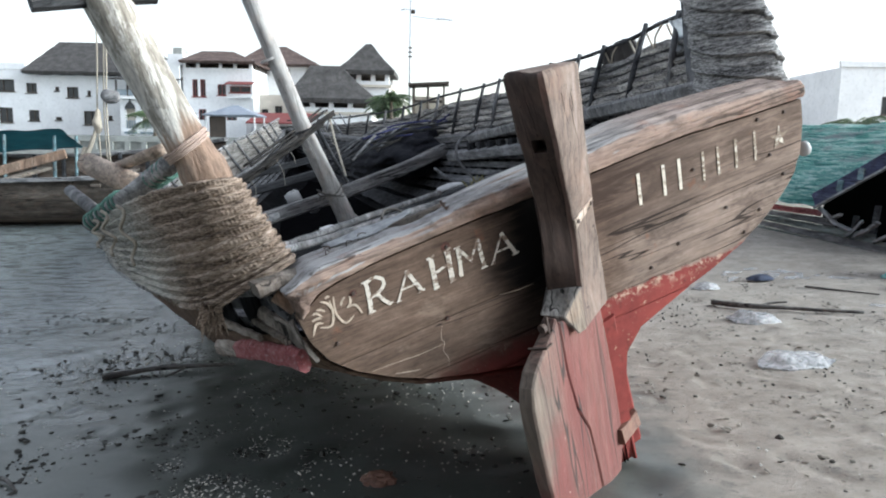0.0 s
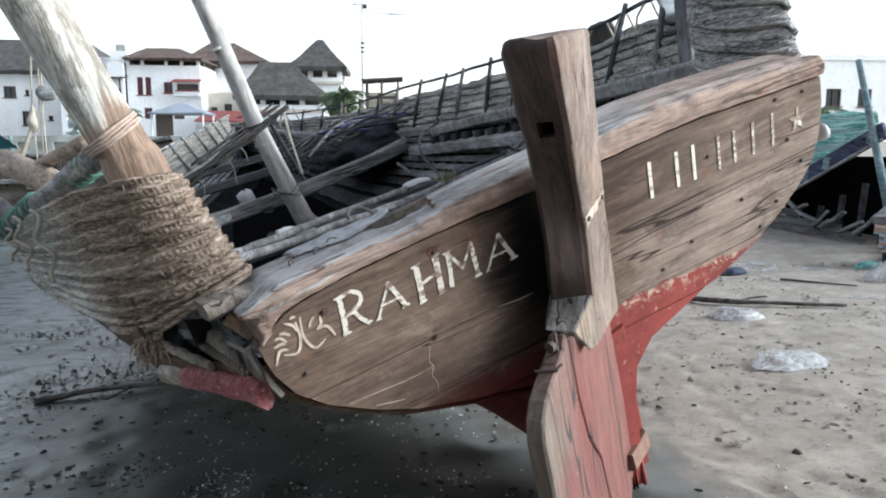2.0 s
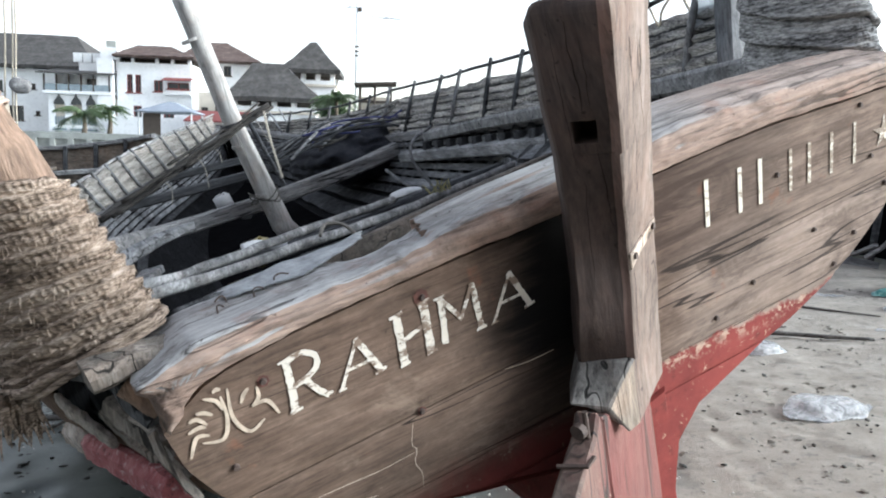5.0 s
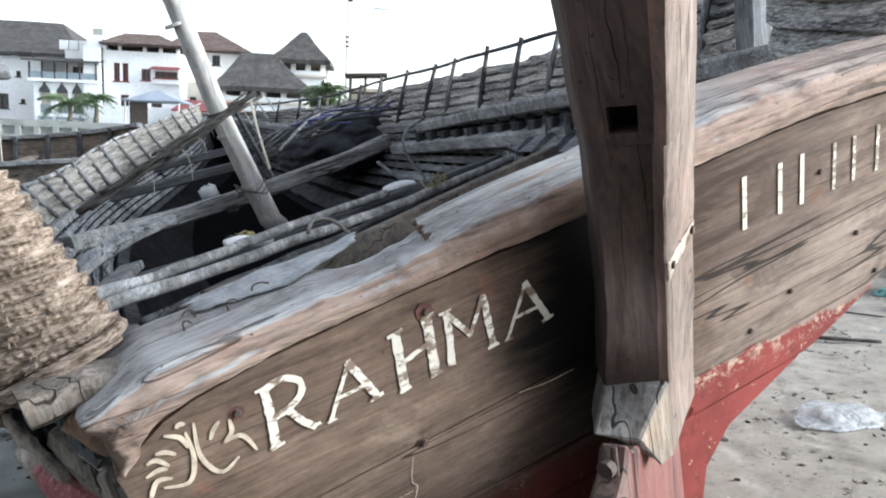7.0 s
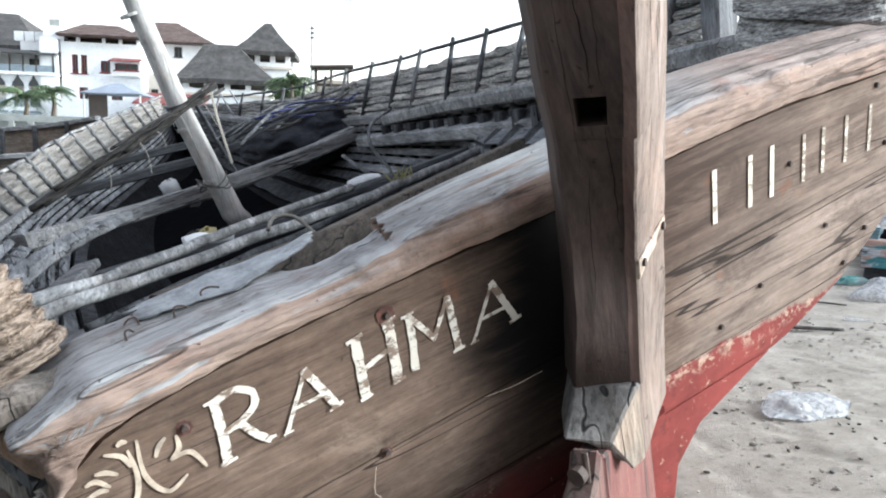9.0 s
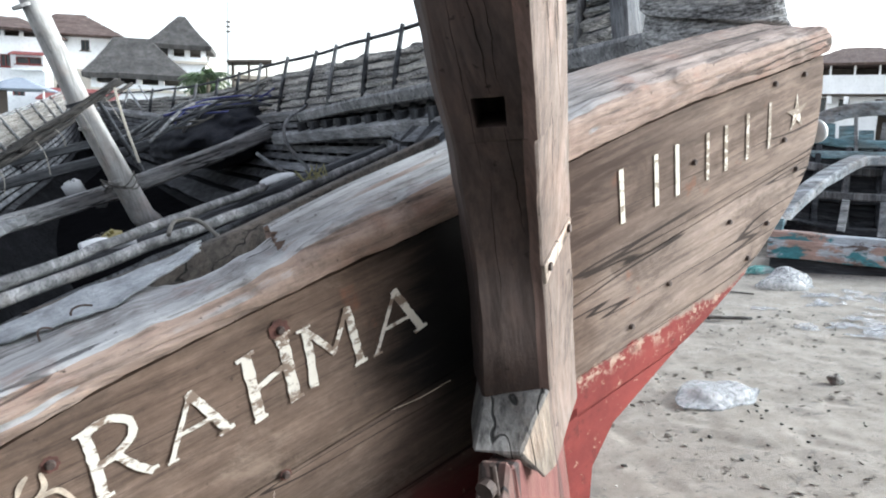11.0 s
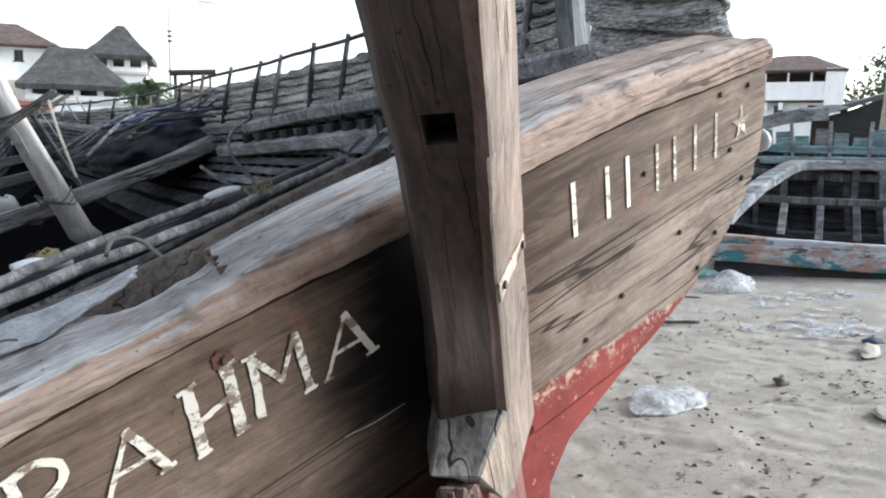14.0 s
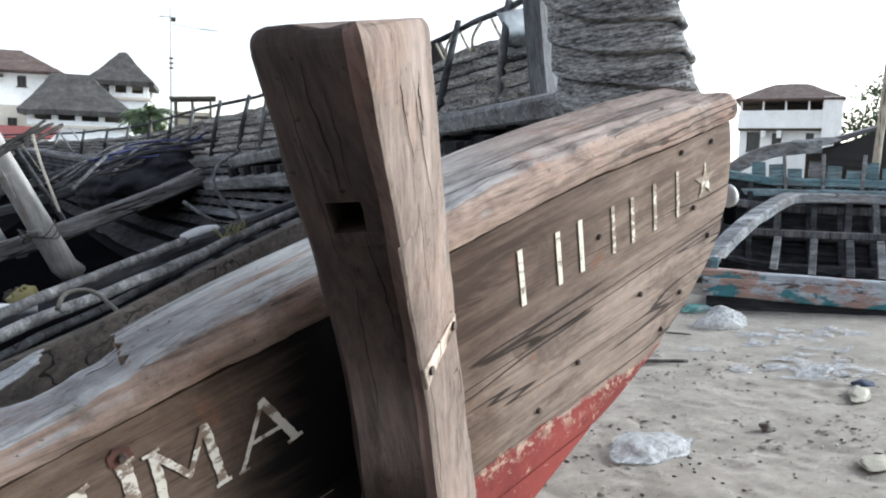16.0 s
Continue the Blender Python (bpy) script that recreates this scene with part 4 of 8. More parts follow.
tube(bm, [RU(0.272, -0.285, BS - 0.03), RU(0.290, -0.285, BS - 0.035)], 0.020, 10)
part("staple", bm, DARK_IRON, rudder)
part("clip", bar(bmesh.new(), [RU(0.355, -0.338, BS - 0.07), RU(0.338, -0.338, BS + 0.002), RU(0.300, -0.338, BS + 0.005)], 0.010, 0.008, AX_Z), DARK_IRON, rudder)


def on_face(f, v, out=0.0):
    """On the pale face of the stock: f from its arris to the starboard edge."""
    q = stock_line(STOCK_ARRIS, v).lerp(stock_line(STOCK_STBD, v), f)
    return T(q.x + 0.497 * out, v, q.y + 0.868 * out)


bm = slab(bmesh.new(), [on_face(f, v, 0.004) for f, v in ((0.04, 0.030), (0.02, 0.078), (0.92, 0.128), (0.90, 0.098), (0.22, 0.052))], on_face(0, 0, -0.02) - on_face(0, 0, 0))
SLIP = wood("pale_slip", (0.40, 0.30, 0.23), (0.58, 0.47, 0.39), (0.68, 0.58, 0.5), along="z")
part("repair_slip", ease(bm, 0.002, 1), SLIP, rudder, "pale wooden slip nailed on")
for f, v in ((0.16, 0.066), (0.82, 0.108)):
    part("nail", tube(bmesh.new(), [on_face(f, v, 0.0), on_face(f, v, 0.009)], 0.009, 8), DARK_IRON, rudder)
# drying splits down the stock
SPLIT = plain("open_split", (0.010, 0.008, 0.007), 1.0, 0.3, 20, 0.0, gloss=0.0)


def dark_face(f, v, out=0.0):
    """On the dark face of the stock: f from its port edge to the arris."""
    q = stock_line(STOCK_PORT, v).lerp(stock_line(STOCK_EDGE, v), f)
    return T(q.x - 0.85 * out, v, q.y + 0.53 * out)


def split(face, f0, f1, v0, v1, wide, seed):
    rows = []
    for i in range(26):
        a = i / 25
        f = f0 + (f1 - f0) * a + 0.035 * noise.noise(Vector((a * 5, seed, 0))) + 0.012 * noise.noise(Vector((a * 22, seed, 4)))
        h = wide * (0.3 + 0.7 * math.sin(math.pi * a)) * (1 + 0.5 * noise.noise(Vector((a * 17, seed, 9))))
        rows.append([face(f - h, v0 + (v1 - v0) * a, 0.0042), face(f + h, v0 + (v1 - v0) * a, 0.0042)])
    bm = bmesh.new()
    grid(bm, rows)
    bmesh.ops.recalc_face_normals(bm, faces=bm.faces)
    part("split", bm, SPLIT, stock)


for k, (face, f0, f1, v0, v1, wide) in enumerate(((dark_face, 0.50, 0.62, 0.665, 0.445, 0.006), (dark_face, 0.28, 0.34, 0.665, 0.30, 0.004), (dark_face, 0.76, 0.90, 0.384, 0.16, 0.007), (dark_face, 0.70, 0.74, 0.62, 0.46, 0.004), (dark_face, 0.45, 0.40, 0.30, 0.0, 0.005),
                                                  (on_face, 0.30, 0.42, 0.670, 0.47, 0.007), (on_face, 0.52, 0.66, 0.62, 0.35, 0.006), (on_face, 0.40, 0.36, 0.45, 0.20, 0.004), (on_face, 0.62, 0.60, 0.60, 0.50, 0.008), (on_face, 0.86, 0.84, 0.02, -0.06, 0.008), (on_face, 0.10, 0.09, 0.06, -0.19, 0.006))):
    split(face, f0, f1, v0, v1, wide, k * 3.1)
# stern post and its gudgeon straps
bm = bar(bmesh.new(), [T(0.16, -0.50, -0.03), T(0.185, -0.65, -0.055), T(0.235, -0.95, -0.11), T(0.29, -1.3, -0.16)], 0.10, 0.10, T(0, 0, 1), 0.004)
part("stern_post", cut(bm, 0.1), HULL, dhow)
bm = bar(bmesh.new(), [RU(-0.16, -1.10, BS + 0.01), RU(-0.235, -1.11, BS + 0.012), T(0.27, -1.115, -0.04), T(0.30, -1.13, -0.10)], 0.035, 0.075, AX_Z, 0.006)
part("gudgeon", bm, IRON, dhow)

# ---- hull shell ----
STBD = [(1.44, 0.02, 0.24), (1.78, 1.0, 0.15), (2.1, 2.5, -0.03), (2.38, 4.0, -0.18), (2.52, 6.0, -0.31), (2.62, 8.0, -0.40), (2.70, 10.0, -0.42), (2.68, 12.0, -0.38), (2.5, 14.0, -0.22), (2.25, 16.4, 0.0)]
PORT = [(-1.14, 0.02, 0.14), (-1.45, 1.0, 0.04), (-1.70, 2.5, -0.10), (-1.66, 4.0, -0.22), (-1.42, 6.0, -0.32), (-1.08, 8.0, -0.38), (-0.52, 10.0, -0.40), (0.35, 12.0, -0.36), (1.30, 14.0, -0.2), (2.15, 16.4, 0.0)]
S_STERN = [(0.0, 1.0), (-0.1, 1.0), (-0.2, 0.98), (-0.27, 0.945), (-0.32, 0.88), (-0.386, 0.77), (-0.434, 0.66), (-0.48, 0.49), (-0.52, 0.31), (-0.565, 0.16), (-0.6, 0.085), (-0.76, 0.05), (-1.0, 0.046)]
S_MID = [(0.0, 1.0), (-0.15, 1.0), (-0.3, 0.985), (-0.5, 0.93), (-0.65, 0.83), (-0.8, 0.62), (-0.9, 0.38), (-0.97, 0.12), (-1.0, 0.05)]


def curve_at(pts, y):
    for a, b in zip(pts, pts[1:]):
        if y <= b[1]:
            f = (y - a[1]) / (b[1] - a[1])
            f = max(0.0, f)
            return a[0] + (b[0] - a[0]) * f, a[2] + (b[2] - a[2]) * f
    return pts[-1][0], pts[-1][2]


def section(side, y, q, inset=0.0):
    """A place on the hull: side, distance from the stern, 0 at the gunwale to 1 at the keel."""
    xs, zs = curve_at(spl_stbd, y)
    xp, zp = curve_at(spl_port, y)
    xc = (xs + xp) / 2 if y > 3 else XC + ((xs + xp) / 2 - XC) * y / 3
    x, z = (xs, zs) if side > 0 else (xp, zp)
    k = min(max(y - 0.3, 0) / 3.0 if side < 0 else max(y - 0.6, 0) / 3.6, 1.0)
    k = k * k * (3 - 2 * k)
    hw = (1 - 0.006 * max(0.0, 1 - y / 0.5)) * ((1 - k) * table(S_STERN, -q) + k * table(S_MID, -q))
    keel = -1.28 + 0.25 * max(0, y - 12) / 4.4
    if y < 8:
        g = max(0.0, 1 - q / 0.42)
        g = max(g * g * (3 - 2 * g), min(1.0, max(0.0, (y - 1.6) / 2.6 if side > 0 else (y - 3.0) / 5.0)))
        full = 1.26 if x > xc else -1.26 - 0.38 * min(1.0, y / 1.2)
        x = xc + full + (x - xc - full) * g
    return Vector((xc + (x - xc) * hw * (1 - inset / max(abs(x - xc), 0.3)), y, z + (keel - z) * q + inset * q))


spl_stbd = [tuple(p) for p in spline(STBD, 60)]
spl_port = [tuple(p) for p in spline(PORT, 60)]
QS = [0, 0.08, 0.16, 0.24, 0.3, 0.36, 0.42, 0.48, 0.53, 0.58, 0.64, 0.72, 0.8, 0.88, 0.94, 1.0]
YS = [0.10 + 16.28 * (i / 44) for i in range(45)]
# lining coloured near black, so that gaps between ribs read as shade
LINING = wood("shade_dark_lining", (0.004, 0.004, 0.005), (0.010, 0.010, 0.011), (0.024, 0.024, 0.027), along="y", warm=0.1, gloss=0.03)
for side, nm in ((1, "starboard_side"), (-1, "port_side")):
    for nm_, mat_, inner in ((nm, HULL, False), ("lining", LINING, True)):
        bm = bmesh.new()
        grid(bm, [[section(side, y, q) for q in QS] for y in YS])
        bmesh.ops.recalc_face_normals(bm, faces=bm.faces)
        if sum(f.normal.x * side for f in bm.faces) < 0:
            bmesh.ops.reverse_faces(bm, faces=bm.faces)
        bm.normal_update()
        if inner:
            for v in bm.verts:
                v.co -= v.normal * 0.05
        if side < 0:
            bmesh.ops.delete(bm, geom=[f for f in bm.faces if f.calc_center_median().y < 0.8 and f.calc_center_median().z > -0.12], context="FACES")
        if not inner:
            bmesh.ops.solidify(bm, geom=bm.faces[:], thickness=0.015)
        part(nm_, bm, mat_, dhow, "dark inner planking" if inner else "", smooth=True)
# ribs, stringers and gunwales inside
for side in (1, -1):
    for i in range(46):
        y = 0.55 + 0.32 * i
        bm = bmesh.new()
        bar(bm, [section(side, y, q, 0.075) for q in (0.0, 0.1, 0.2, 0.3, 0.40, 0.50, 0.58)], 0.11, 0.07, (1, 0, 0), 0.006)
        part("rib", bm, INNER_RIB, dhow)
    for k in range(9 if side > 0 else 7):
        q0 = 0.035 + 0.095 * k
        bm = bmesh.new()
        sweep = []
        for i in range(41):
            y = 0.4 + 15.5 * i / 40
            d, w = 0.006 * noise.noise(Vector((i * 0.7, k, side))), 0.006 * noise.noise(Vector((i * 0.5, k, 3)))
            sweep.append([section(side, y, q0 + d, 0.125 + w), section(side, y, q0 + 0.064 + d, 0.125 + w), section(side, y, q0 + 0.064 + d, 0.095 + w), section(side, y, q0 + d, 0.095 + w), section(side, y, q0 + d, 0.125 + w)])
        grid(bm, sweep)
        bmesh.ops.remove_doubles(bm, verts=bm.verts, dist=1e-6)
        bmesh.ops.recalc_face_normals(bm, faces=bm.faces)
        # lower rows take the darker rib colour, painting the dimness down there
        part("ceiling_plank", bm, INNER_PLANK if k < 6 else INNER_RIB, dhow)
    bm = bmesh.new()
    bar(bm, [section(side, 0.25 + 16 * i / 40, 0.0, 0.03) + Vector((0, 0, 0.03)) for i in range(41)], 0.16, 0.09, (0, 0, 1), 0.008)
    part("gunwale", bm, GREY_WOOD if side < 0 else POLE_WOOD, dhow)
bm = bmesh.new()
grid(bm, [[Vector((curve_at(spl_port, y)[0] * (1 - s) + curve_at(spl_stbd, y)[0] * s, y, -1.12)) for s in (0.3, 0.5, 0.7)] for y in YS[9:]])
# black sheet painting the shade at the bottom of the hull
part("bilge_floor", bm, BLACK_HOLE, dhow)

# beam across the boat that carries the mast, and lesser beams
bm = bar(bmesh.new(), [(-1.25, 5.9, -0.42), (-0.72, 6.75, -0.56), (-0.12, 6.9, -0.60), (0.7, 6.9, -0.60), (1.8, 6.9, -0.53), (2.45, 6.9, -0.45)], 0.16, 0.17, (0, 0, 1), 0.006)
part("mast_beam", cut(bm, 0.2), BEAM_WOOD, dhow, "heavy grey-brown beam across the hull")
for y, z in ((9.3, -0.5), (11.5, -0.45), (3.9, -0.55)):
    xp, _ = curve_at(spl_port, y)
    xs, _ = curve_at(spl_stbd, y)
    bm = bar(bmesh.new(), [(xp + 0.1, y, z + 0.05), ((xp + xs) / 2, y, z), (xs - 0.1, y, z + 0.05)], 0.13, 0.13, (0, 0, 1), 0.006)
    part("beam", cut(bm, 0.25), DARK_WOOD, dhow)
bm = bar(bmesh.new(), [(2.40, 5.75, -0.27), (2.28, 4.3, -0.12), (2.02, 2.6, 0.03), (1.75, 1.3, 0.17), (1.52, 0.5, 0.26)], 0.20, 0.10, (0, 0, 1), 0.008)
part("side_deck", cut(bm, 0.2), GREY_WOOD, dhow)
bm = bar(bmesh.new(), [(2.35, 6.5, -0.52), (2.2, 4.5, -0.36), (1.95, 2.6, -0.2), (1.6, 0.8, -0.02)], 0.16, 0.12, (0, 0, 1), 0.008)
part("shelf_timber", cut(bm, 0.2), SHELF_WOOD, dhow)
for i in range(16):
    y = 1.0 + 0.31 * i
    x, z = curve_at(spl_stbd, y)
    bm = bar(bmesh.new(), [(x - 0.24, y, z - 0.22), (x - 0.22, y, z - 0.02)], 0.08, 0.09, (0, 1, 0), 0.004)
    part("rib_head", bm, INNER_RIB, dhow)
TIE = plain("dark_twine", (0.075, 0.068, 0.06), 0.9, 0.35, 40, 0.4)
bm = bmesh.new()
tube(bm, [(0.80, 6.62, -1.0), (0.72, 6.6, -0.87), (0.53, 6.6, 0.32), (0.43, 6.6, 1.45), (0.30, 6.6, 2.6)], [0.12, 0.12, 0.105, 0.10, 0.09], 16, rough=0.05)
mast = part("mast", bm, MAST_WOOD, dhow, "grey bamboo-like mast pole leaning forward", smooth=True)
for z in (-0.45, 0.12, 0.35, 1.28):
    x = 0.70 - 0.155 * (z + 0.87)
    part("node_ring", tube(bmesh.new(), [(x + 0.003, 6.6, z - 0.015), (x, 6.6, z + 0.015)], 0.114 if z < 1 else 0.106, 16), MAST_WOOD if z != 0.35 else DARK_WOOD, mast)
for k in range(3):
    a = [(0.62 + 0.16 * math.cos(t), 6.6 - 0.02 + 0.19 * math.sin(t), -0.52 + 0.03 * k + 0.05 * math.sin(t * 2 + k)) for t in [i * math.pi / 8 for i in range(17)]]
    part("lashing", tube(bmesh.new(), a, 0.007, 6), TIE, mast)
bm = tube(bmesh.new(), [(0.66, 6.42, 0.32), (0.74, 6.42, -0.04), (0.83, 6.42, -0.42)], 0.024, 8)
part("side_stick", bm, DARK_WOOD, dhow)

# ---- starboard screen of mats on poles ----
RAIL = [(2.0, 0.75, 0.78), (2.17, 1.5, 0.64), (2.45, 2.2, 0.575), (2.56, 2.9, 0.48), (2.70, 4.0, 0.40), (2.80, 5.2, 0.33), (2.93, 6.2, 0.28), (2.97, 8.0, 0.20), (3.0, 10.0, 0.08), (2.95, 12.0, 0.06), (2.75, 14.0, 0.1), (2.3, 16.3, 0.25)]
rail = spline(RAIL, 80)
RAILT = [tuple(p) for p in rail]
bm = tube(bmesh.new(), [p + 0.015 * noise.noise_vector(p * 2) for p in rail], 0.017, 8, rough=0.2)
part("top_rail", bm, DARK_WOOD_Y, dhow, smooth=True)
for i, y in enumerate((1.5, 2.2, 2.95, 3.45, 4.1, 4.75, 5.55, 6.15, 6.95, 7.8, 8.6, 9.5, 10.5, 11.5, 12.6, 13.8, 15.0)):
    x, z = curve_at(RAILT, y)
    gx, gz = curve_at(spl_stbd, y)
    lean = 0.05 * noise.noise(Vector((i * 3.7, 0, 0)))
    bm = tube(bmesh.new(), [(gx - 0.03, y + lean, gz - 0.15), ((gx + x) / 2 - 0.02, y + lean * 0.5, (gz + z) / 2), (x - 0.02, y, z + 0.03 + 0.05 * abs(lean) * 20)], [0.028, 0.024, 0.020], 8, rough=0.3)
    part("screen_post", bm, DARK_WOOD if i % 3 else RIB_WOOD, dhow, smooth=True)


def screen(y0, y1, rail_pts, gun_pts, n, rows, drop, outward, mat, name):
    """A sagging screen of plaited mat bands between rail and gunwale."""
    bm = bmesh.new()
    grid_rows = []
    for i in range(n):
        y = y0 + (y1 - y0) * i / (n - 1)
        x, z = curve_at(rail_pts, y)
        gx, gz = curve_at(gun_pts, y)
        top = z - drop + 0.03 * noise.noise(Vector((y * 1.3, 3, 0)))
        row = []
        for j in range(rows * 4 + 1):
            f = j / (rows * 4)
            bulge = 0.055 * abs(math.sin(math.pi * f * rows + 0.9 * noise.noise(Vector((y * 0.9, f * 2, 4)))))
            p = Vector((gx + (x - gx) * f + outward * bulge, y, gz - 0.05 + (top - gz + 0.05) * f))
            p.z += 0.025 * noise.noise(Vector((y * 1.7, f * 3, 1)))
            p += 0.02 * noise.noise_vector(p * 4) + 0.008 * noise.noise_vector(Vector((p.x * 21, p.y * 9, p.z * 21)))
            row.append(p)
        grid_rows.append(row)
    grid(bm, grid_rows)
    bmesh.ops.solidify(bm, geom=bm.faces[:], thickness=0.02)
    return part(name, bm, mat, dhow, smooth=True)


tagged(screen(1.2, 16.2, RAILT, spl_stbd, 300, 7, 0.13, -1, MAT_GREY, "mat_screen"), "grey plaited palm-mat screen lashed to poles")
# dark cords added in the creases between mat rows to stand for shade
for k in range(1, 7):
    pts = []
    for i in range(90):
        y = 1.25 + 14.9 * i / 89
        x, z = curve_at(RAILT, y)
        gx, gz = curve_at(spl_stbd, y)
        f = (k + 0.12 * noise.noise(Vector((y * 0.9, k, 2)))) / 7
        pts.append(Vector((gx + (x - gx) * f - 0.012, y, gz - 0.05 + (z - 0.13 - gz + 0.05) * f)) + 0.012 * noise.noise_vector(Vector((y * 3, k, 1))))
    part("crease_shade", tube(bmesh.new(), pts, 0.013, 5, rough=0.3), DARK_WOOD_Y, dhow)
STANCHION_WOOD = wood("stanchion_wood", (0.05, 0.052, 0.058), (0.14, 0.144, 0.155), (0.28, 0.284, 0.295), along="z", warm=0.1)
# heavy square stanchion near the stern
bm = bar(bmesh.new(), [(1.83, 1.07, 0.10), (1.86, 1.07, 0.4), (1.92, 1.06, 0.95)], 0.15, 0.10, (0, 1, 0), 0.004)
part("stanchion", cut(bm, 0.1), STANCHION_WOOD, dhow, "thick grey stanchion")


def drum(bm, centre, ring, z0, z1, n, m, ridges, lean=(0, 0), slant=0.0):
    """A mat wound round something: a closed, ridged wall of matting."""
    rows = []
    for j in range(m):
        f = j / (m - 1)
        row = []
        for i in range(n):
            px, py = ring(i / (n - 1), f)
            g = f + slant * (i / (n - 1)) + 0.04 * noise.noise(Vector((px * 4, py * 4, f * 3)))
            lap = 1 - (g * ridges) % 1.0
            sub_lap = (g * ridges * 4) % 1.0
            r = 0.024 * lap ** 1.3 - 0.016 * max(0.0, 1 - 9 * min(lap, 1 - lap))
            r += 0.006 * math.sin(math.pi * sub_lap) ** 0.5 + 0.010 * noise.noise(Vector((px * 5, py * 5, f * 9)))
            r += 0.0025 * math.sin(i * 2.1 + 1.7 * math.floor(g * ridges * 4)) + 0.003 * noise.noise(Vector((px * 60, py * 60, f * 30)))
            d = Vector((px, py, 0)).normalized() if (px or py) else Vector((1, 0, 0))
            p = Vector((centre[0] + px + lean[0] * f, centre[1] + py + lean[1] * f, z0(i / (n - 1)) + (z1(i / (n - 1)) - z0(i / (n - 1))) * f)) + d * r
            row.append(p)
        rows.append(row)
    grid(bm, rows)
    bmesh.ops.recalc_face_normals(bm, faces=bm.faces)
    bmesh.ops.solidify(bm, geom=bm.faces[:], thickness=0.012)
    return bm


bm = drum(bmesh.new(), (1.50, 0.40), lambda s, f: ((0.15 - 0.06 * f) * math.sin(2 * math.pi * s), (0.26 - 0.05 * f) * -math.cos(2 * math.pi * s)), lambda s: 0.22, lambda s: 1.15, 200, 260, 8, (-0.02, 0.06), 0.35)
part("wound_mat", bm, MAT_GREY, dhow, "grey mats wound round the stern corner post", smooth=True)
part("corner_post", tube(bmesh.new(), [(1.5, 0.45, 0.0), (1.53, 0.5, 1.5)], [0.09, 0.08], 12), LOG_WOOD, dhow, smooth=True)

# ---- port quarter: leaning log, its mats and rail ----
bm = tube(bmesh.new(), spline([(-1.197, 0.318, 0.17), (-1.215, 0.31, 0.28), (-1.255, 0.30, 0.55), (-1.29, 0.30, 0.74), (-1.33, 0.30, 0.96), (-1.40, 0.30, 1.34)], 24), [0.092] * 4 + [0.089] * 8 + [0.080] * 12, 18, rough=0.12)


def log_material():
    m, nt, b = nodes("peeling_log")
    ax = xyz(nt)
    fine = tex(nt, 40, 8, 0.72, (1, 1, 0.08))
    broad = tex(nt, 9, 6, 0.65, (1, 1, 0.14), distort=0.8)
    brown = ramp(nt, broad, [(0.3, (0.13, 0.078, 0.053)), (0.5, (0.30, 0.20, 0.145)), (0.72, (0.43, 0.32, 0.25))])
    pale = ramp(nt, broad, [(0.34, (0.16, 0.14, 0.115)), (0.46, (0.50, 0.47, 0.42)), (0.7, (0.72, 0.70, 0.66))])
    up = step(nt, calc(nt, "ADD", ax["Z"], calc(nt, "MULTIPLY", broad, 0.35)), 0.93, 1.0)
    peel = step(nt, tex(nt, 16, 8, 0.75, (1, 1, 0.35)), 0.47, 0.53)
    pale = mix(nt, calc(nt, "MULTIPLY", peel, 0.75), pale, (0.20, 0.175, 0.14))
    col = weathered(nt, mix(nt, up, brown, pale), (1, 1, 0.08), 0.8)
    col = mix(nt, calc(nt, "MULTIPLY", step(nt, fine, 0.46, 0.3), 0.7), col, (0.07, 0.05, 0.04))
    nt.links.new(col, b.inputs["Base Color"])
    b.inputs["Roughness"].default_value = 0.85
    bump(nt, b, calc(nt, "ADD", fine, broad), 0.7, 0.015)
    return m


PEELING = log_material()
log_post = part("corner_log", bm, PEELING, dhow, "thick leaning log, white paint peeling off brown wood", smooth=True)
part("crosspiece", tube(bmesh.new(), [(-1.62, 0.24, 1.31), (-1.38, 0.30, 1.29), (-1.22, 0.34, 1.27)], 0.035, 10), DARK_WOOD, log_post)
MAT_FOOT = [(-1.12, 0.56, 0.15), (-1.06, 0.42, 0.172), (-1.048, 0.28, 0.200), (-1.085, 0.185, 0.213), (-1.16, 0.165, 0.199), (-1.235, 0.185, 0.181), (-1.315, 0.225, 0.157), (-1.395, 0.31, 0.122), (-1.50, 0.62, 0.080), (-1.62, 1.10, 0.08), (-1.75, 1.48, 0.18), (-1.80, 1.75, 0.30)]
MAT_HEAD = [(-1.20, 0.44, 0.52), (-1.155, 0.37, 0.54), (-1.138, 0.28, 0.55), (-1.17, 0.205, 0.562), (-1.225, 0.178, 0.57), (-1.30, 0.19, 0.582), (-1.37, 0.27, 0.585), (-1.44, 0.42, 0.58), (-1.54, 0.70, 0.56), (-1.66, 1.10, 0.51), (-1.77, 1.48, 0.45), (-1.80, 1.75, 0.42)]
NI, NJ = 200, 121
foot_line, head_line = spline(MAT_FOOT, NI), spline(MAT_HEAD, NI)
bm = bmesh.new()
rows = []
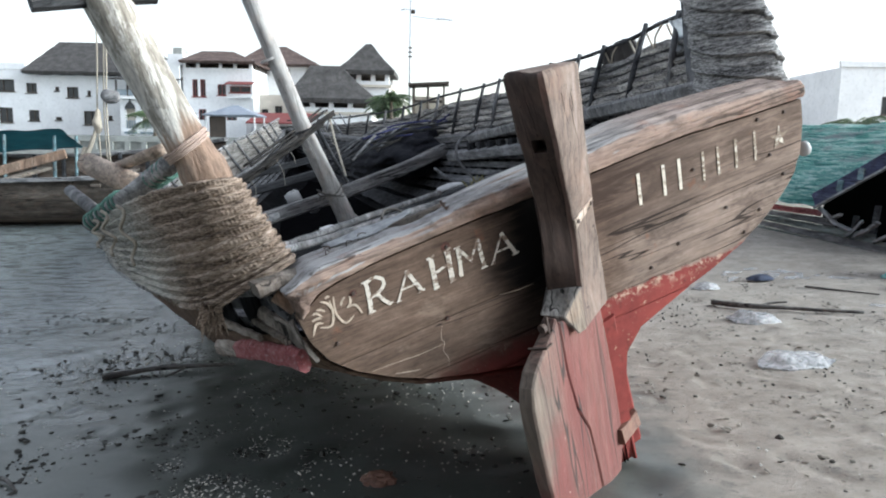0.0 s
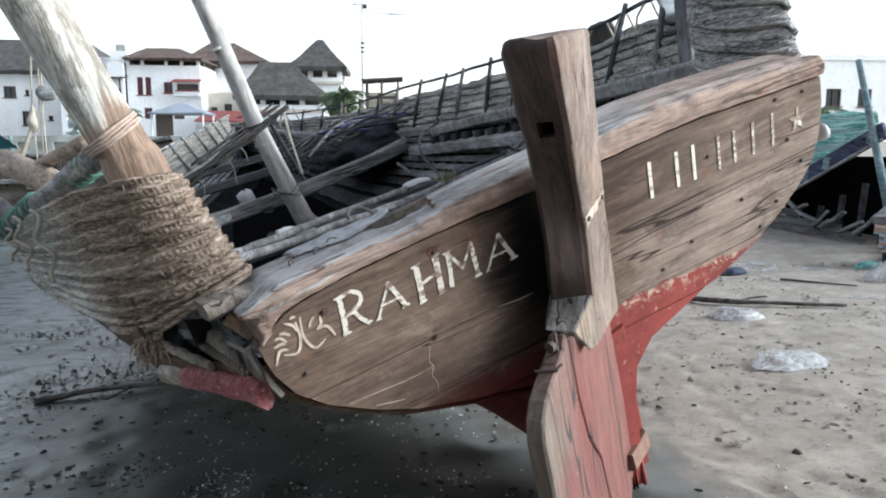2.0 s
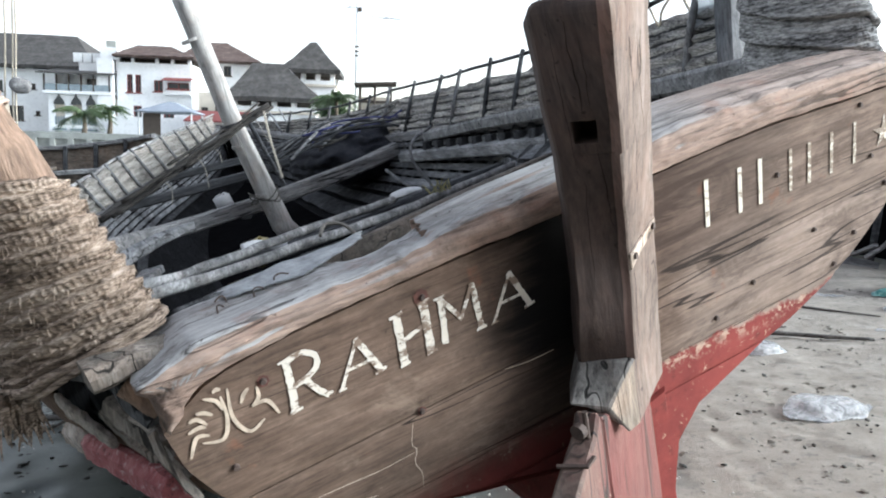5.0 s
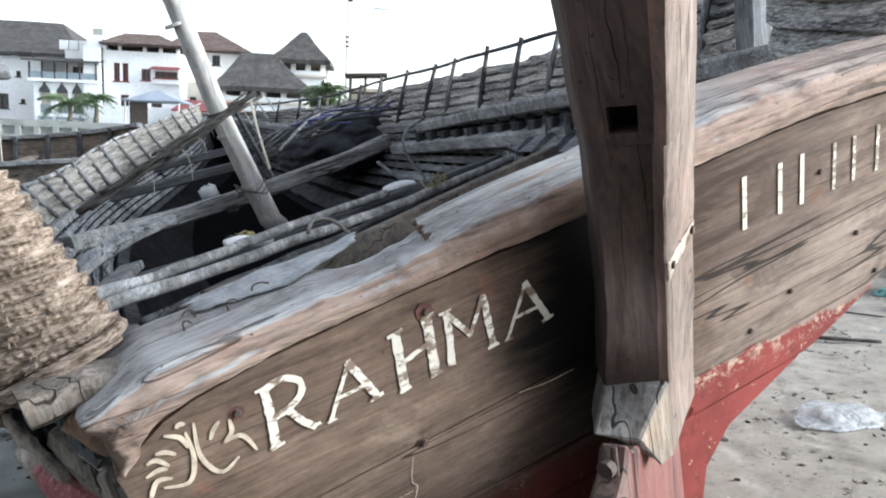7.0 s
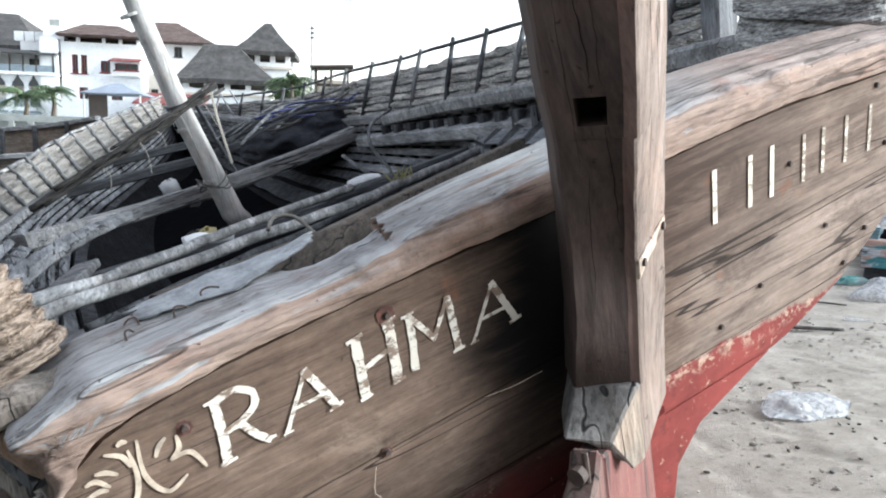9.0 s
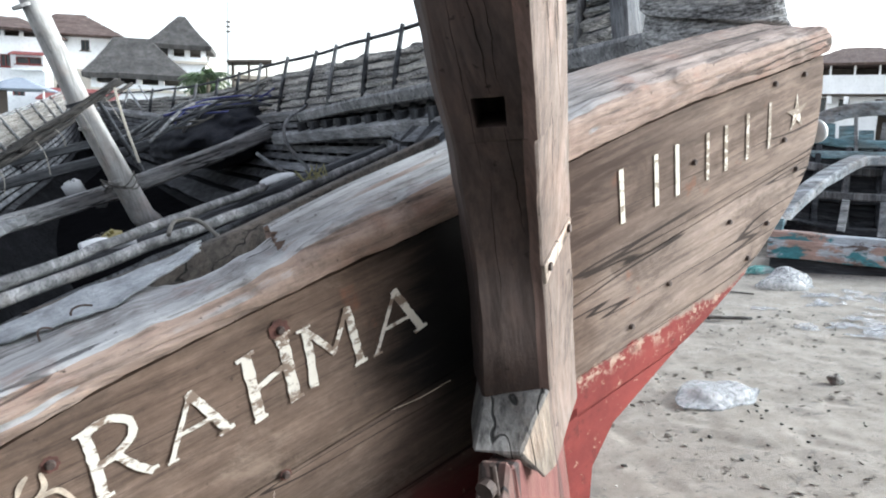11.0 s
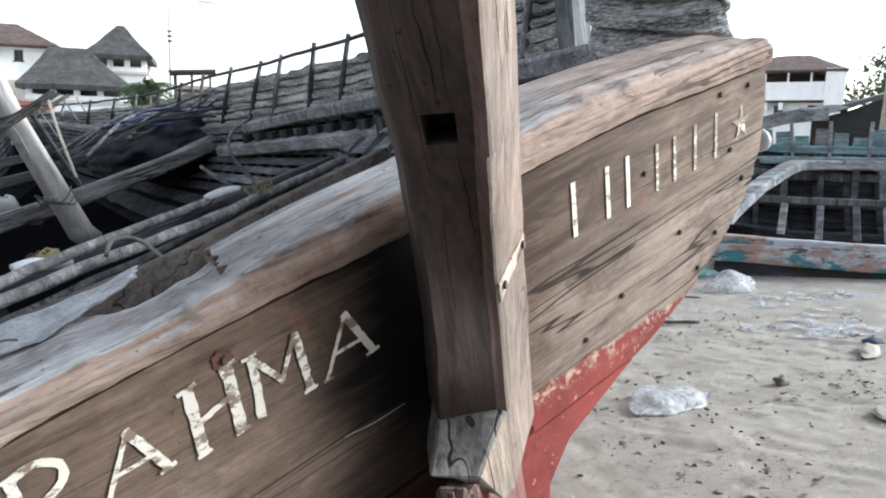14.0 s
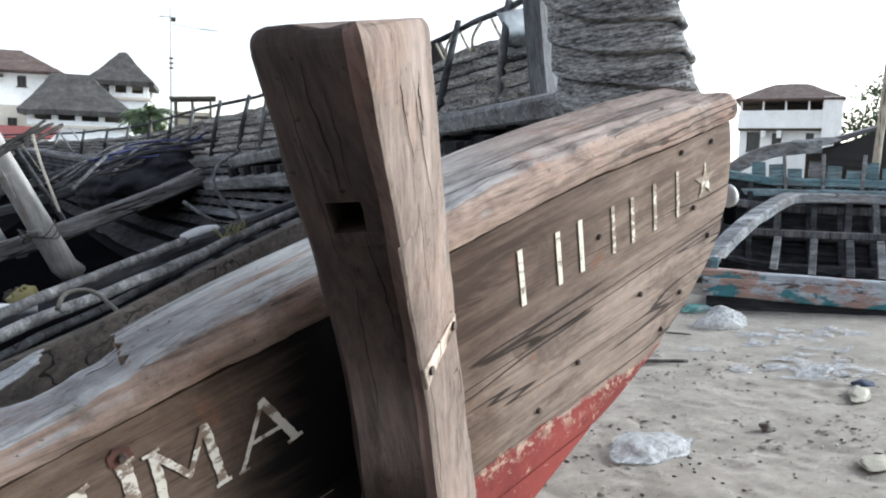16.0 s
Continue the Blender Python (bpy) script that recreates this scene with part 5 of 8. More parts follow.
for j in range(NJ):
    f = j / (NJ - 1)
    row = []
    for i in range(NI):
        p = foot_line[i].lerp(head_line[i], f)
        a, b = foot_line[max(i - 1, 0)].lerp(head_line[max(i - 1, 0)], f), foot_line[min(i + 1, NI - 1)].lerp(head_line[min(i + 1, NI - 1)], f)
        t = (b - a).normalized()
        nrm = Vector((t.y, -t.x, 0)).normalized()
        # overlapping courses of plait, each sagging over the one below
        course = 10.5 * f + 0.35 * noise.noise(Vector((p.x * 2.5, p.y * 2.5, f * 2))) + 0.004 * i
        lap = 1 - (course % 1.0)
        r = 0.024 * lap ** 1.3 * (1 - 0.45 * f) + 0.008 * noise.noise(Vector((p.x * 6, p.y * 6, f * 7)))
        r += 0.0022 * math.sin(i * 1.55 + 1.3 * math.floor(course)) * math.sin(math.pi * min(1.0, lap * 1.2)) + 0.005 * noise.noise(Vector((p.x * 30, p.y * 30, f * 60)))
        q = p + nrm * r
        q.z += 0.010 * noise.noise(Vector((p.x * 9, p.y * 9, 5))) * (1 - f)
        row.append(q)
    rows.append(row)
grid(bm, rows)
bmesh.ops.recalc_face_normals(bm, faces=bm.faces)
bmesh.ops.solidify(bm, geom=bm.faces[:], thickness=0.012)
part("mat_wrap", bm, MAT_TAN, dhow, "frayed tan palm matting lashed round log and rail", smooth=True)
bm = tube(bmesh.new(), spline([(-1.27, 0.36, 0.72), (-1.36, 0.58, 0.66), (-1.55, 0.98, 0.565), (-1.79, 1.55, 0.44)], 20), [0.042] * 20, 10, rough=0.15)
quarter_rail = part("quarter_rail", bm, POLE_WOOD, dhow, smooth=True)


def wraps(p0, p1, r, turns, thick, mat, parent, name="lashing"):
    p0, p1 = Vector(p0), Vector(p1)
    d = (p1 - p0).normalized()
    a = d.orthogonal().normalized()
    b = d.cross(a)
    pts = []
    for i in range(int(turns * 12) + 1):
        t = i / (turns * 12)
        an = 2 * math.pi * i / 12
        pts.append(p0 + (p1 - p0) * t + a * r * math.cos(an) + b * r * math.sin(an) + 0.006 * noise.noise_vector(p0 * 9 + Vector((i, 0, 0))))
    return part(name, tube(bmesh.new(), pts, thick, 6), mat, parent, smooth=True)


PINK_ROPE = plain("faded_rag", (0.46, 0.34, 0.28), 0.9, 0.3, 20, 0.4)
wraps((-1.285, 0.30, 0.70), (-1.30, 0.30, 0.74), 0.094, 4, 0.005, PINK_ROPE, log_post)
wraps((-1.36, 0.60, 0.65), (-1.44, 0.77, 0.612), 0.045, 4, 0.008, GREEN_ROPE, quarter_rail)
wraps((-1.58, 1.03, 0.555), (-1.78, 1.52, 0.45), 0.046, 8, 0.007, GREEN_ROPE, quarter_rail)
for x, y, z, ln in ((-1.60, 0.90, 0.54, 0.26), (-1.68, 1.12, 0.52, 0.2), (-1.74, 1.35, 0.47, 0.12)):
    pts = [Vector((x - 0.02, y - 0.02, z)) + Vector((0.02 * math.sin(k * 1.3), 0.02 * math.cos(k * 1.7) - 0.008 * k, -ln * k / 9)) for k in range(10)]
    part("frayed_end", tube(bmesh.new(), spline(pts, 26), 0.008, 6), ROPE, quarter_rail, smooth=True)
# strands sticking out of the matting
bm = bmesh.new()
rnd = random.Random(4)
for k in range(1500):
    hem = k % 3 == 0
    i = rnd.randrange(0, NI - 1)
    p = rows[0 if hem else rnd.randrange(NJ)][i]
    d = Vector((rnd.uniform(-0.8, 0.5), rnd.uniform(-1, 0.2), rnd.uniform(-1.6, 0.1 if hem else 0.5))).normalized()
    ln = rnd.uniform(0.008, 0.020)
    tube(bm, [p, p + d * ln * 0.5, p + d * ln + Vector((0, 0, -0.006))], [0.0014, 0.0012, 0.0007], 3, cap=False)
tagged(part("mat_fibre", bm, MAT_TAN, dhow), kind="stuff")
# stump of a log and a pole end beyond the rail
part("log_stub", tube(bmesh.new(), [(-1.75, 2.6, 0.72), (-1.50, 1.55, 0.54)], [0.07, 0.066], 14, rough=0.06), LOG_WOOD_Y, dhow, "sawn log end", smooth=True)
part("pole_end", tube(bmesh.new(), [(-1.92, 2.75, 0.58), (-1.72, 1.7, 0.42)], 0.04, 10, rough=0.1), RIB_WOOD, dhow, smooth=True)
part("pole_end", tube(bmesh.new(), [(-1.60, 2.4, 0.66), (-1.36, 0.9, 0.72)], 0.03, 10, rough=0.1), LOG_WOOD_Y, dhow, smooth=True)
# rolled hem of the matting, a loose strand below it and a frayed tuft
hem_line = [p + Vector((0, -0.012, -0.004)) + 0.004 * noise.noise_vector(p * 12) for p in foot_line[18:150:3]]
part("hem", tube(bmesh.new(), hem_line, 0.013, 7, rough=0.25), MAT_TAN, dhow, "rolled hem of the matting", smooth=True)
part("hem_strand", tube(bmesh.new(), spline([(-1.06, 0.21, 0.19), (-1.12, 0.150, 0.190), (-1.20, 0.150, 0.172), (-1.28, 0.185, 0.147), (-1.345, 0.235, 0.117), (-1.385, 0.285, 0.095), (-1.392, 0.30, 0.075)], 40), [0.009] * 30 + [0.011] * 10, 7, rough=0.35), MAT_TAN, dhow, smooth=True)
bm = bmesh.new()
rnd = random.Random(12)
for k in range(90):
    o = Vector((-1.40, 0.33, 0.105)) + Vector((rnd.uniform(-0.035, 0.03), rnd.uniform(-0.03, 0.06), rnd.uniform(-0.015, 0.02)))
    e = o + Vector((-0.03 + rnd.uniform(-0.035, 0.035), 0.06 + rnd.uniform(-0.04, 0.05), -rnd.uniform(0.05, 0.15)))
    tube(bm, spline([o, o.lerp(e, 0.5) + Vector((rnd.uniform(-0.012, 0.012), 0, 0.012)), e], 6), [0.005, 0.005, 0.004, 0.004, 0.003, 0.0015], 4, cap=False)
tagged(part("frayed_tuft", bm, MAT_TAN, dhow, "tuft of frayed matting"), kind="stuff")
# planking torn open at the quarter
SPLINTER = wood("splintered_frame", (0.085, 0.074, 0.064), (0.21, 0.186, 0.162), (0.36, 0.325, 0.29), along="z")
BLEACHED = wood("bleached_splinter", (0.16, 0.135, 0.12), (0.34, 0.295, 0.26), (0.52, 0.46, 0.42), along="y", cracked=0.4)
bm = bar(bmesh.new(), spline([(-1.252, 0.12, 0.150), (-1.20, 0.125, 0.152), (-1.13, 0.13, 0.150), (-1.06, 0.14, 0.135)], 9), 0.105, 0.05, (0, -0.15, 1), 0.009, 0.3)
part("split_end", wear(cut(bm, 0.02), 0.009, 16), SPLINTER, dhow, "squared grey end of the stern timber, split off")
bm = bar(bmesh.new(), spline([(-1.165, 0.09, -0.172), (-1.22, 0.3, -0.182), (-1.295, 0.55, -0.202), (-1.34, 0.76, -0.242)], 20), 0.055, 0.092, (0, 0, 1), 0.010, 0.35)
part("rubbing_timber", wear(cut(bm, 0.03), 0.006, 18), RED_TIMBER, dhow, "pinkish red painted rubbing timber with a worn end")
bm = bar(bmesh.new(), [(-1.338, 0.74, -0.239), (-1.372, 0.90, -0.264), (-1.412, 1.06, -0.288)], 0.054, 0.09, (0, 0, 1), 0.010, 0.45)
part("rubbing_timber_end", wear(cut(bm, 0.025), 0.006, 18), BLEACHED, dhow, "bleached end of the rubbing timber")
# broken frames and plank ends behind it
for mat_, w, h, pts in ((BLEACHED, 0.022, 0.035, [(-1.378, 0.82, -0.075), (-1.33, 0.62, -0.10), (-1.285, 0.47, -0.11), (-1.262, 0.40, -0.118)]),
                        (SPLINTER, 0.06, 0.03, [(-1.25, 0.46, -0.055), (-1.215, 0.34, -0.065), (-1.175, 0.24, -0.115), (-1.145, 0.16, -0.165)]),
                        (SPLINTER, 0.03, 0.045, [(-1.235, 0.30, 0.02), (-1.20, 0.22, -0.03), (-1.16, 0.15, -0.085), (-1.13, 0.11, -0.15)]),
                        (RIB_WOOD, 0.04, 0.03, [(-1.205, 0.18, 0.085), (-1.185, 0.15, 0.045), (-1.155, 0.11, 0.0)]),
                        (BLEACHED, 0.03, 0.02, [(-1.215, 0.30, 0.0), (-1.18, 0.19, -0.02), (-1.155, 0.13, -0.06)]),
                        (LOG_WOOD, 0.035, 0.045, [(-1.19, 0.12, 0.105), (-1.16, 0.10, 0.065), (-1.13, 0.09, 0.03)])):
    pts = [p + 0.008 * noise.noise_vector(p * 9) for p in spline(pts, 10)]
    part("broken_frame", wear(cut(bar(bmesh.new(), pts, w, h, (0, 0.3, 1), 0.008, 0.25), 0.03), 0.007, 22), mat_, dhow)
FLAKED = wood("flaked_white_strip", (0.06, 0.05, 0.045), (0.22, 0.20, 0.18), (0.55, 0.53, 0.50), along="z", cracked=0.5)
bm = bar(bmesh.new(), spline([(-1.165, 0.05, 0.01), (-1.158, 0.045, -0.06), (-1.140, 0.04, -0.12), (-1.120, 0.04, -0.175)], 14), 0.02, 0.02, (0, 1, 0), 0.005)
part("corner_strip", wear(cut(bm, 0.03), 0.006, 24), FLAKED, dhow, "grey corner strip with flaking white paint")

# ---- port screen and its spar ----
PFENCE = [(-1.75, 2.6, 0.30), (-1.80, 4.0, 0.22), (-1.62, 6.0, 0.14), (-1.30, 7.5, 0.10), (-1.03, 8.5, 0.10), (-0.42, 10.4, 0.19), (0.30, 12.0, 0.25), (1.10, 13.6, 0.29), (2.1, 16.2, 0.35)]
pf = [tuple(p) for p in spline(PFENCE, 70)]
tagged(screen(2.4, 15.8, pf, spl_port, 220, 5, 0.02, 1, MAT_FENCE, "mat_screen"), "grey-tan matting panels between slanting stakes")
part("top_rail", tube(bmesh.new(), [Vector(p) + 0.02 * noise.noise_vector(Vector(p) * 2) for p in pf], 0.022, 8, rough=0.2), POLE_WOOD, dhow, smooth=True)
for i in range(19):
    y = 2.8 + 0.66 * i
    x, z = curve_at(pf, y)
    gx, gz = curve_at(spl_port, min(y + 0.35, 16.0))
    bm = tube(bmesh.new(), [(gx + 0.10, y + 0.35, gz - 0.1), ((gx + x) / 2 + 0.05, y + 0.15, (gz + z) / 2), (x + 0.03, y, z + 0.03)], [0.028, 0.026, 0.022], 7, rough=0.2)
    part("stake", bm, RIB_WOOD, dhow, smooth=True)
bm = tube(bmesh.new(), spline([(-1.10, 7.6, -0.36), (-0.55, 9.0, -0.31), (0.43, 10.5, -0.22), (1.5, 11.8, 0.02), (2.66, 13.0, 0.26)], 24), [0.05] * 8 + [0.042] * 10 + [0.034] * 6, 8, rough=0.3)
part("spar", bm, STICK_WOOD, dhow, "dark rough spar lashed along the port side", smooth=True)
for k, (dx, dz) in enumerate(((0.0, 0.10), (0.06, 0.05), (-0.05, 0.08))):
    bm = tube(bmesh.new(), spline([(0.2 + dx, 10.3, -0.2 + dz), (1.4 + dx, 11.9, 0.02 + dz), (2.45 + dx, 12.9, 0.22 + dz + 0.05 * k)], 12), 0.022, 6, rough=0.4)
    part("branch_stick", bm, STICK_WOOD, dhow, smooth=True)
for x in (2.55, 2.75):
    part("hanging_strip", tube(bmesh.new(), [(x, 12.9, 0.2), (x + 0.05, 12.8, -0.1), (x + 0.2, 12.7, -0.6)], 0.03, 6, flat=0.4), STANCHION_WOOD, dhow)

# ---- poles and rope lying over the stern ----
def loose_pole(pts, r, label, mat=POLE_WOOD):
    base = thing("pole", label, "pole", BOAT, "poles on the stern")
    pts = [p + 0.006 * noise.noise_vector(p * 4) for p in spline(pts, 40)]
    part("shaft", tube(bmesh.new(), pts, [r * (0.62 + 0.38 * i / 39) * (1.06 if i % 11 == 5 else 1) for i in range(40)], 12, rough=0.15), mat, base, smooth=True)
    return base


pole_a = loose_pole([(-1.16, 0.56, 0.18), (-0.72, 1.2, 0.03), (-0.2, 1.8, -0.1), (0.42, 2.3, -0.21), (1.29, 3.0, -0.33), (2.1, 3.45, -0.40)], 0.030, "long weathered grey pole lying across the open hull")
loose_pole([(-1.15, 0.70, 0.18), (-0.76, 1.5, 0.01), (-0.23, 2.3, -0.14), (0.88, 3.5, -0.37)], 0.028, "grey pole ending in a pale rag, across the hull")
loose_pole([(-1.0, 0.75, 0.06), (-0.5, 1.4, -0.07), (0.3, 2.35, -0.27), (1.3, 3.3, -0.42)], 0.02, "thin dark pole among the grey ones", DARK_WOOD_Y)
board = thing("loose_board", "brown board lying inside the stern", "board", BOAT)
BOARD_WOOD = wood("brown_board", (0.035, 0.029, 0.025), (0.072, 0.060, 0.052), (0.13, 0.11, 0.097), along="x")
part("board", cut(bar(bmesh.new(), [(-0.85, 0.55, 0.06), (-0.3, 0.85, 0.0), (0.35, 1.25, -0.05), (1.1, 1.7, -0.11)], 0.04, 0.15, (0, 0, 1), 0.006), 0.15), BOARD_WOOD, board)
STRAW = plain("dry_straw", (0.27, 0.24, 0.20), 0.9, 0.3, 30, 0.3)
SPRIG = plain("dry_weed", (0.22, 0.20, 0.09), 0.9, 0.4, 30, 0.3)
OLD_ROPE = plain("old_rope", (0.17, 0.155, 0.135), 0.9, 0.35, 40, 0.6)
bm = bmesh.new()
loop = [(-0.26, 1.62, -0.045), (-0.20, 1.70, -0.02), (-0.12, 1.70, -0.045), (-0.09, 1.62, -0.10), (-0.08, 1.50, -0.16), (-0.075, 1.40, -0.22)]
part("rope_turn", tube(bm, spline([Vector(p) for p in loop], 24), 0.009, 8), OLD_ROPE, pole_a, smooth=True)


def rag(pts, r, label, mat):
    ob = part("rag", tube(bmesh.new(), spline(pts, 16), [r * (0.5 + 0.5 * math.sin(math.pi * (i + 2) / 19)) for i in range(16)], 10, rough=0.5, flat=0.7), mat, smooth=True)
    ob.matrix_world = BOAT
    return tagged(ob, label, "rag")


RAG = plain("washed_rag", (0.56, 0.56, 0.57), 0.95, 0.25, 12, 0.6)
rag([(0.86, 3.48, -0.345), (1.0, 3.52, -0.35), (1.15, 3.58, -0.375)], 0.032, "pale rag tied over the pole's end", RAG)
rag([(-0.42, 2.75, -0.21), (-0.30, 2.78, -0.24), (-0.16, 2.75, -0.28)], 0.036, "white rag hanging on the poles", RAG)
# broad curved shelf timber of the port quarter
bm = bar(bmesh.new(), spline([(-1.36, 0.95, -0.02), (-1.44, 1.35, -0.03), (-1.48, 2.1, -0.10), (-1.36, 3.1, -0.21), (-1.10, 4.0, -0.30), (-0.85, 5.2, -0.42), (-0.55, 6.3, -0.53)], 30), 0.18, 0.06, (0, 0, 1), 0.006)
part("quarter_shelf", bm, RIB_WOOD, dhow, "curved grey shelf timber")
bm = bar(bmesh.new(), spline([(-0.95, 0.95, -0.05), (-1.18, 1.5, -0.14), (-1.22, 2.3, -0.26), (-1.05, 3.3, -0.36), (-0.85, 4.2, -0.45)], 24), 0.16, 0.06, (0, 0, 1), 0.006)
part("quarter_shelf", bm, RIB_WOOD, dhow)
bm = bar(bmesh.new(), spline([(-1.12, 1.35, 0.0), (-1.23, 1.75, -0.05), (-1.25, 2.25, -0.09), (-1.19, 2.75, -0.12), (-1.04, 3.15, -0.13), (-0.82, 3.55, -0.14), (-0.55, 3.95, -0.17)], 30), 0.14, 0.06, (0, 0, 1), 0.008)
part("curved_timber", cut(bm, 0.12), SHELF_WOOD, dhow, "curved bleached timber of the port quarter")
for a, b, rad in (((-1.05, 5.55, -0.13), (0.86, 6.30, 0.45), 0.030), ((-0.85, 5.5, -0.02), (0.84, 6.22, 0.47), 0.022), ((-0.95, 5.52, -0.12), (0.66, 6.2, 0.36), 0.020), ((-0.5, 5.6, 0.06), (0.90, 6.34, 0.50), 0.016), ((-0.2, 5.8, 0.10), (0.74, 6.24, 0.42), 0.026)):
    a, b = Vector(a), Vector(b)
    pts = [a.lerp(b, s / 16) + 0.040 * noise.noise_vector(a * 3 + Vector((s * 0.55, 0, 0))) for s in range(17)]
    part("bundled_stick", tube(bmesh.new(), pts, [rad * (1 - 0.02 * s) for s in range(17)], 8, rough=0.3), STICK_WOOD, dhow, smooth=True)
for k, (x, y, z, ln) in enumerate(((-0.42, 5.72, 0.03, 0.22), (-0.05, 5.85, 0.15, 0.30), (0.14, 5.95, 0.20, 0.16), (0.40, 6.05, 0.28, 0.34), (0.66, 6.15, 0.36, 0.26), (0.78, 6.2, 0.42, 0.72))):
    part("bark_strip", tube(bmesh.new(), spline([(x, y - 0.03, z), (x + (0.03 if k < 5 else -0.02), y - 0.04, z - ln * 0.4), (x - 0.01 + (0.02 * k if k < 5 else 0.0), y - 0.02, z - ln)], 10), 0.006 if k < 5 else 0.02, 5, flat=0.5), OLD_ROPE if k < 5 else STRAW, dhow)
sprig = thing("dry_sprig", "dry yellow-green weed caught on the poles", "weed", BOAT)
rs = random.Random(17)
for k in range(16):
    o = Vector((0.86 + rs.uniform(-0.07, 0.07), 2.62 + rs.uniform(-0.03, 0.03), -0.245))
    d = Vector((rs.uniform(-1, 1), rs.uniform(-0.5, 0.3), rs.uniform(0.1, 1.1))).normalized() * rs.uniform(0.05, 0.11)
    part("stalk", tube(bmesh.new(), [o, o + d * 0.6 + Vector((0, 0, 0.008)), o + d], [0.004, 0.0035, 0.002], 4), SPRIG, sprig)
# things left lying in the hull
YELLOW = plain("yellow_plastic", (0.23, 0.185, 0.065), 0.5, 0.3, 8, 0.2)
WHITE_PAINTED = plain("white_can", (0.42, 0.42, 0.42), 0.5, 0.25, 8, 0.2)


def jerrycan(x, y, z, turn, mat, label, s=1.0):
    base = thing("jerrycan", label, "jerrycan", BOAT @ pose(x, y, z, 8, -12, turn))
    bm = box(bmesh.new(), -0.13 * s, 0.13 * s, -0.09 * s, 0.09 * s, 0, 0.30 * s)
    ease(bm, 0.03 * s, 3)
    part("body", bm, mat, base, smooth=True)
    part("neck", tube(bmesh.new(), [(0.07 * s, 0, 0.29 * s), (0.07 * s, 0, 0.34 * s)], 0.025 * s, 10), mat, base)
    part("handle", tube(bmesh.new(), [(-0.1 * s, 0, 0.29 * s), (-0.09 * s, 0, 0.34 * s), (0.0, 0, 0.345 * s), (0.02 * s, 0, 0.29 * s)], 0.014 * s, 8), mat, base)
    return base


jerrycan(0.10, 5.0, -0.84, 30, YELLOW, "yellow plastic jerrycan lying in the hull", 0.7)
jerrycan(0.50, 8.5, -0.80, 10, WHITE_PAINTED, "white plastic jerrycan behind the mast beam", 0.75)
jerrycan(0.62, 7.9, -0.86, 60, WHITE_PAINTED, "white plastic jerrycan behind the mast beam", 0.6)
jerrycan(0.15, 5.6, -0.92, -20, BOARD_WOOD, "dull brown plastic jerrycan in the hull", 0.6)

# heap of dark nets with poles over it, and rope trailing from it
heap_bm = bmesh.new()
bmesh.ops.create_icosphere(heap_bm, subdivisions=5, radius=1)
for v in heap_bm.verts:
    c = v.co.copy()
    d = 1 + 0.22 * noise.noise(c * 1.7) + 0.12 * noise.noise(c * 5) + 0.05 * noise.noise(c * 14)
    v.co = Vector((2.15 + c.x * 0.72 * d, 7.9 + c.y * 0.9 * d, -0.45 + c.z * 0.36 * d))
DARK_NET = plain("dark_blue_net", (0.014, 0.015, 0.022), 0.95, 0.6, 30, 1.0)
heap = part("netting", heap_bm, DARK_NET, smooth=True)
heap.matrix_world = BOAT
tagged(heap, "heap of black and blue fishing net in the hull", "net")
rr = random.Random(3)
for k in range(14):
    a = Vector((1.2 + rr.uniform(-0.4, 0.5), 7.0 + rr.uniform(-0.3, 1.4), -0.30 + rr.uniform(0, 0.12)))
    b = Vector((2.75 + rr.uniform(-0.4, 0.1), 7.2 + rr.uniform(-0.5, 1.6), -0.28 + rr.uniform(0, 0.16)))
    m_ = (a + b) / 2 + Vector((0, 0, rr.uniform(0.08, 0.22)))
    st = part("stick", tube(bmesh.new(), spline([a, m_, b], 12), rr.uniform(0.012, 0.022), 6, rough=0.3), DARK_WOOD if k % 3 else RIB_WOOD, smooth=True)
    st.matrix_world = BOAT
    tagged(st, "thin dark stick laid over the net heap", "stick", "sticks over the nets")
BLUE_CORD = plain("blue_cord", (0.03, 0.035, 0.13), 0.8, 0.4, 20, 0.4)
for k in range(5):
    pts = [(1.5 + 0.28 * i + rr.uniform(-0.05, 0.05), 7.4 + rr.uniform(-0.2, 0.3), -0.12 + 0.10 * math.sin(i * 0.9 + k) + 0.02 * i) for i in range(6)]
    co = part("cord", tube(bmesh.new(), spline(pts, 30), 0.012, 5), BLUE_CORD if k < 3 else TIE, smooth=True)
    co.matrix_world = BOAT
    tagged(co, "blue cord tangled over the net heap" if k < 3 else "old rope tangled over the net heap", "cord")
ro = part("rope", tube(bmesh.new(), spline([(2.9, 6.6, -0.2), (2.5, 6.0, -0.22), (2.1, 5.6, -0.25), (1.95, 5.4, -0.42), (2.0, 5.2, -0.70), (1.7, 5.0, -0.62), (1.55, 5.2, -0.4)], 50), 0.017, 7), RIB_WOOD, smooth=True)
ro.matrix_world = BOAT
tagged(ro, "dark rope hanging in a loop inside the hull", "rope")
# white float on the starboard corner, torn plastic on the rail
fl_bm = bmesh.new()
bmesh.ops.create_icosphere(fl_bm, subdivisions=3, radius=0.036, matrix=Matrix.Translation((1.475, 0.03, -0.095)) @ Matrix.Diagonal((0.8, 0.9, 1.1, 1)))
fl = part("float", wear(fl_bm, 0.006, 20), WHITE_PAINTED, smooth=True)
fl.matrix_world = BOAT
tagged(fl, "small white net float on the stern corner", "float")
bag_bm = bmesh.new()
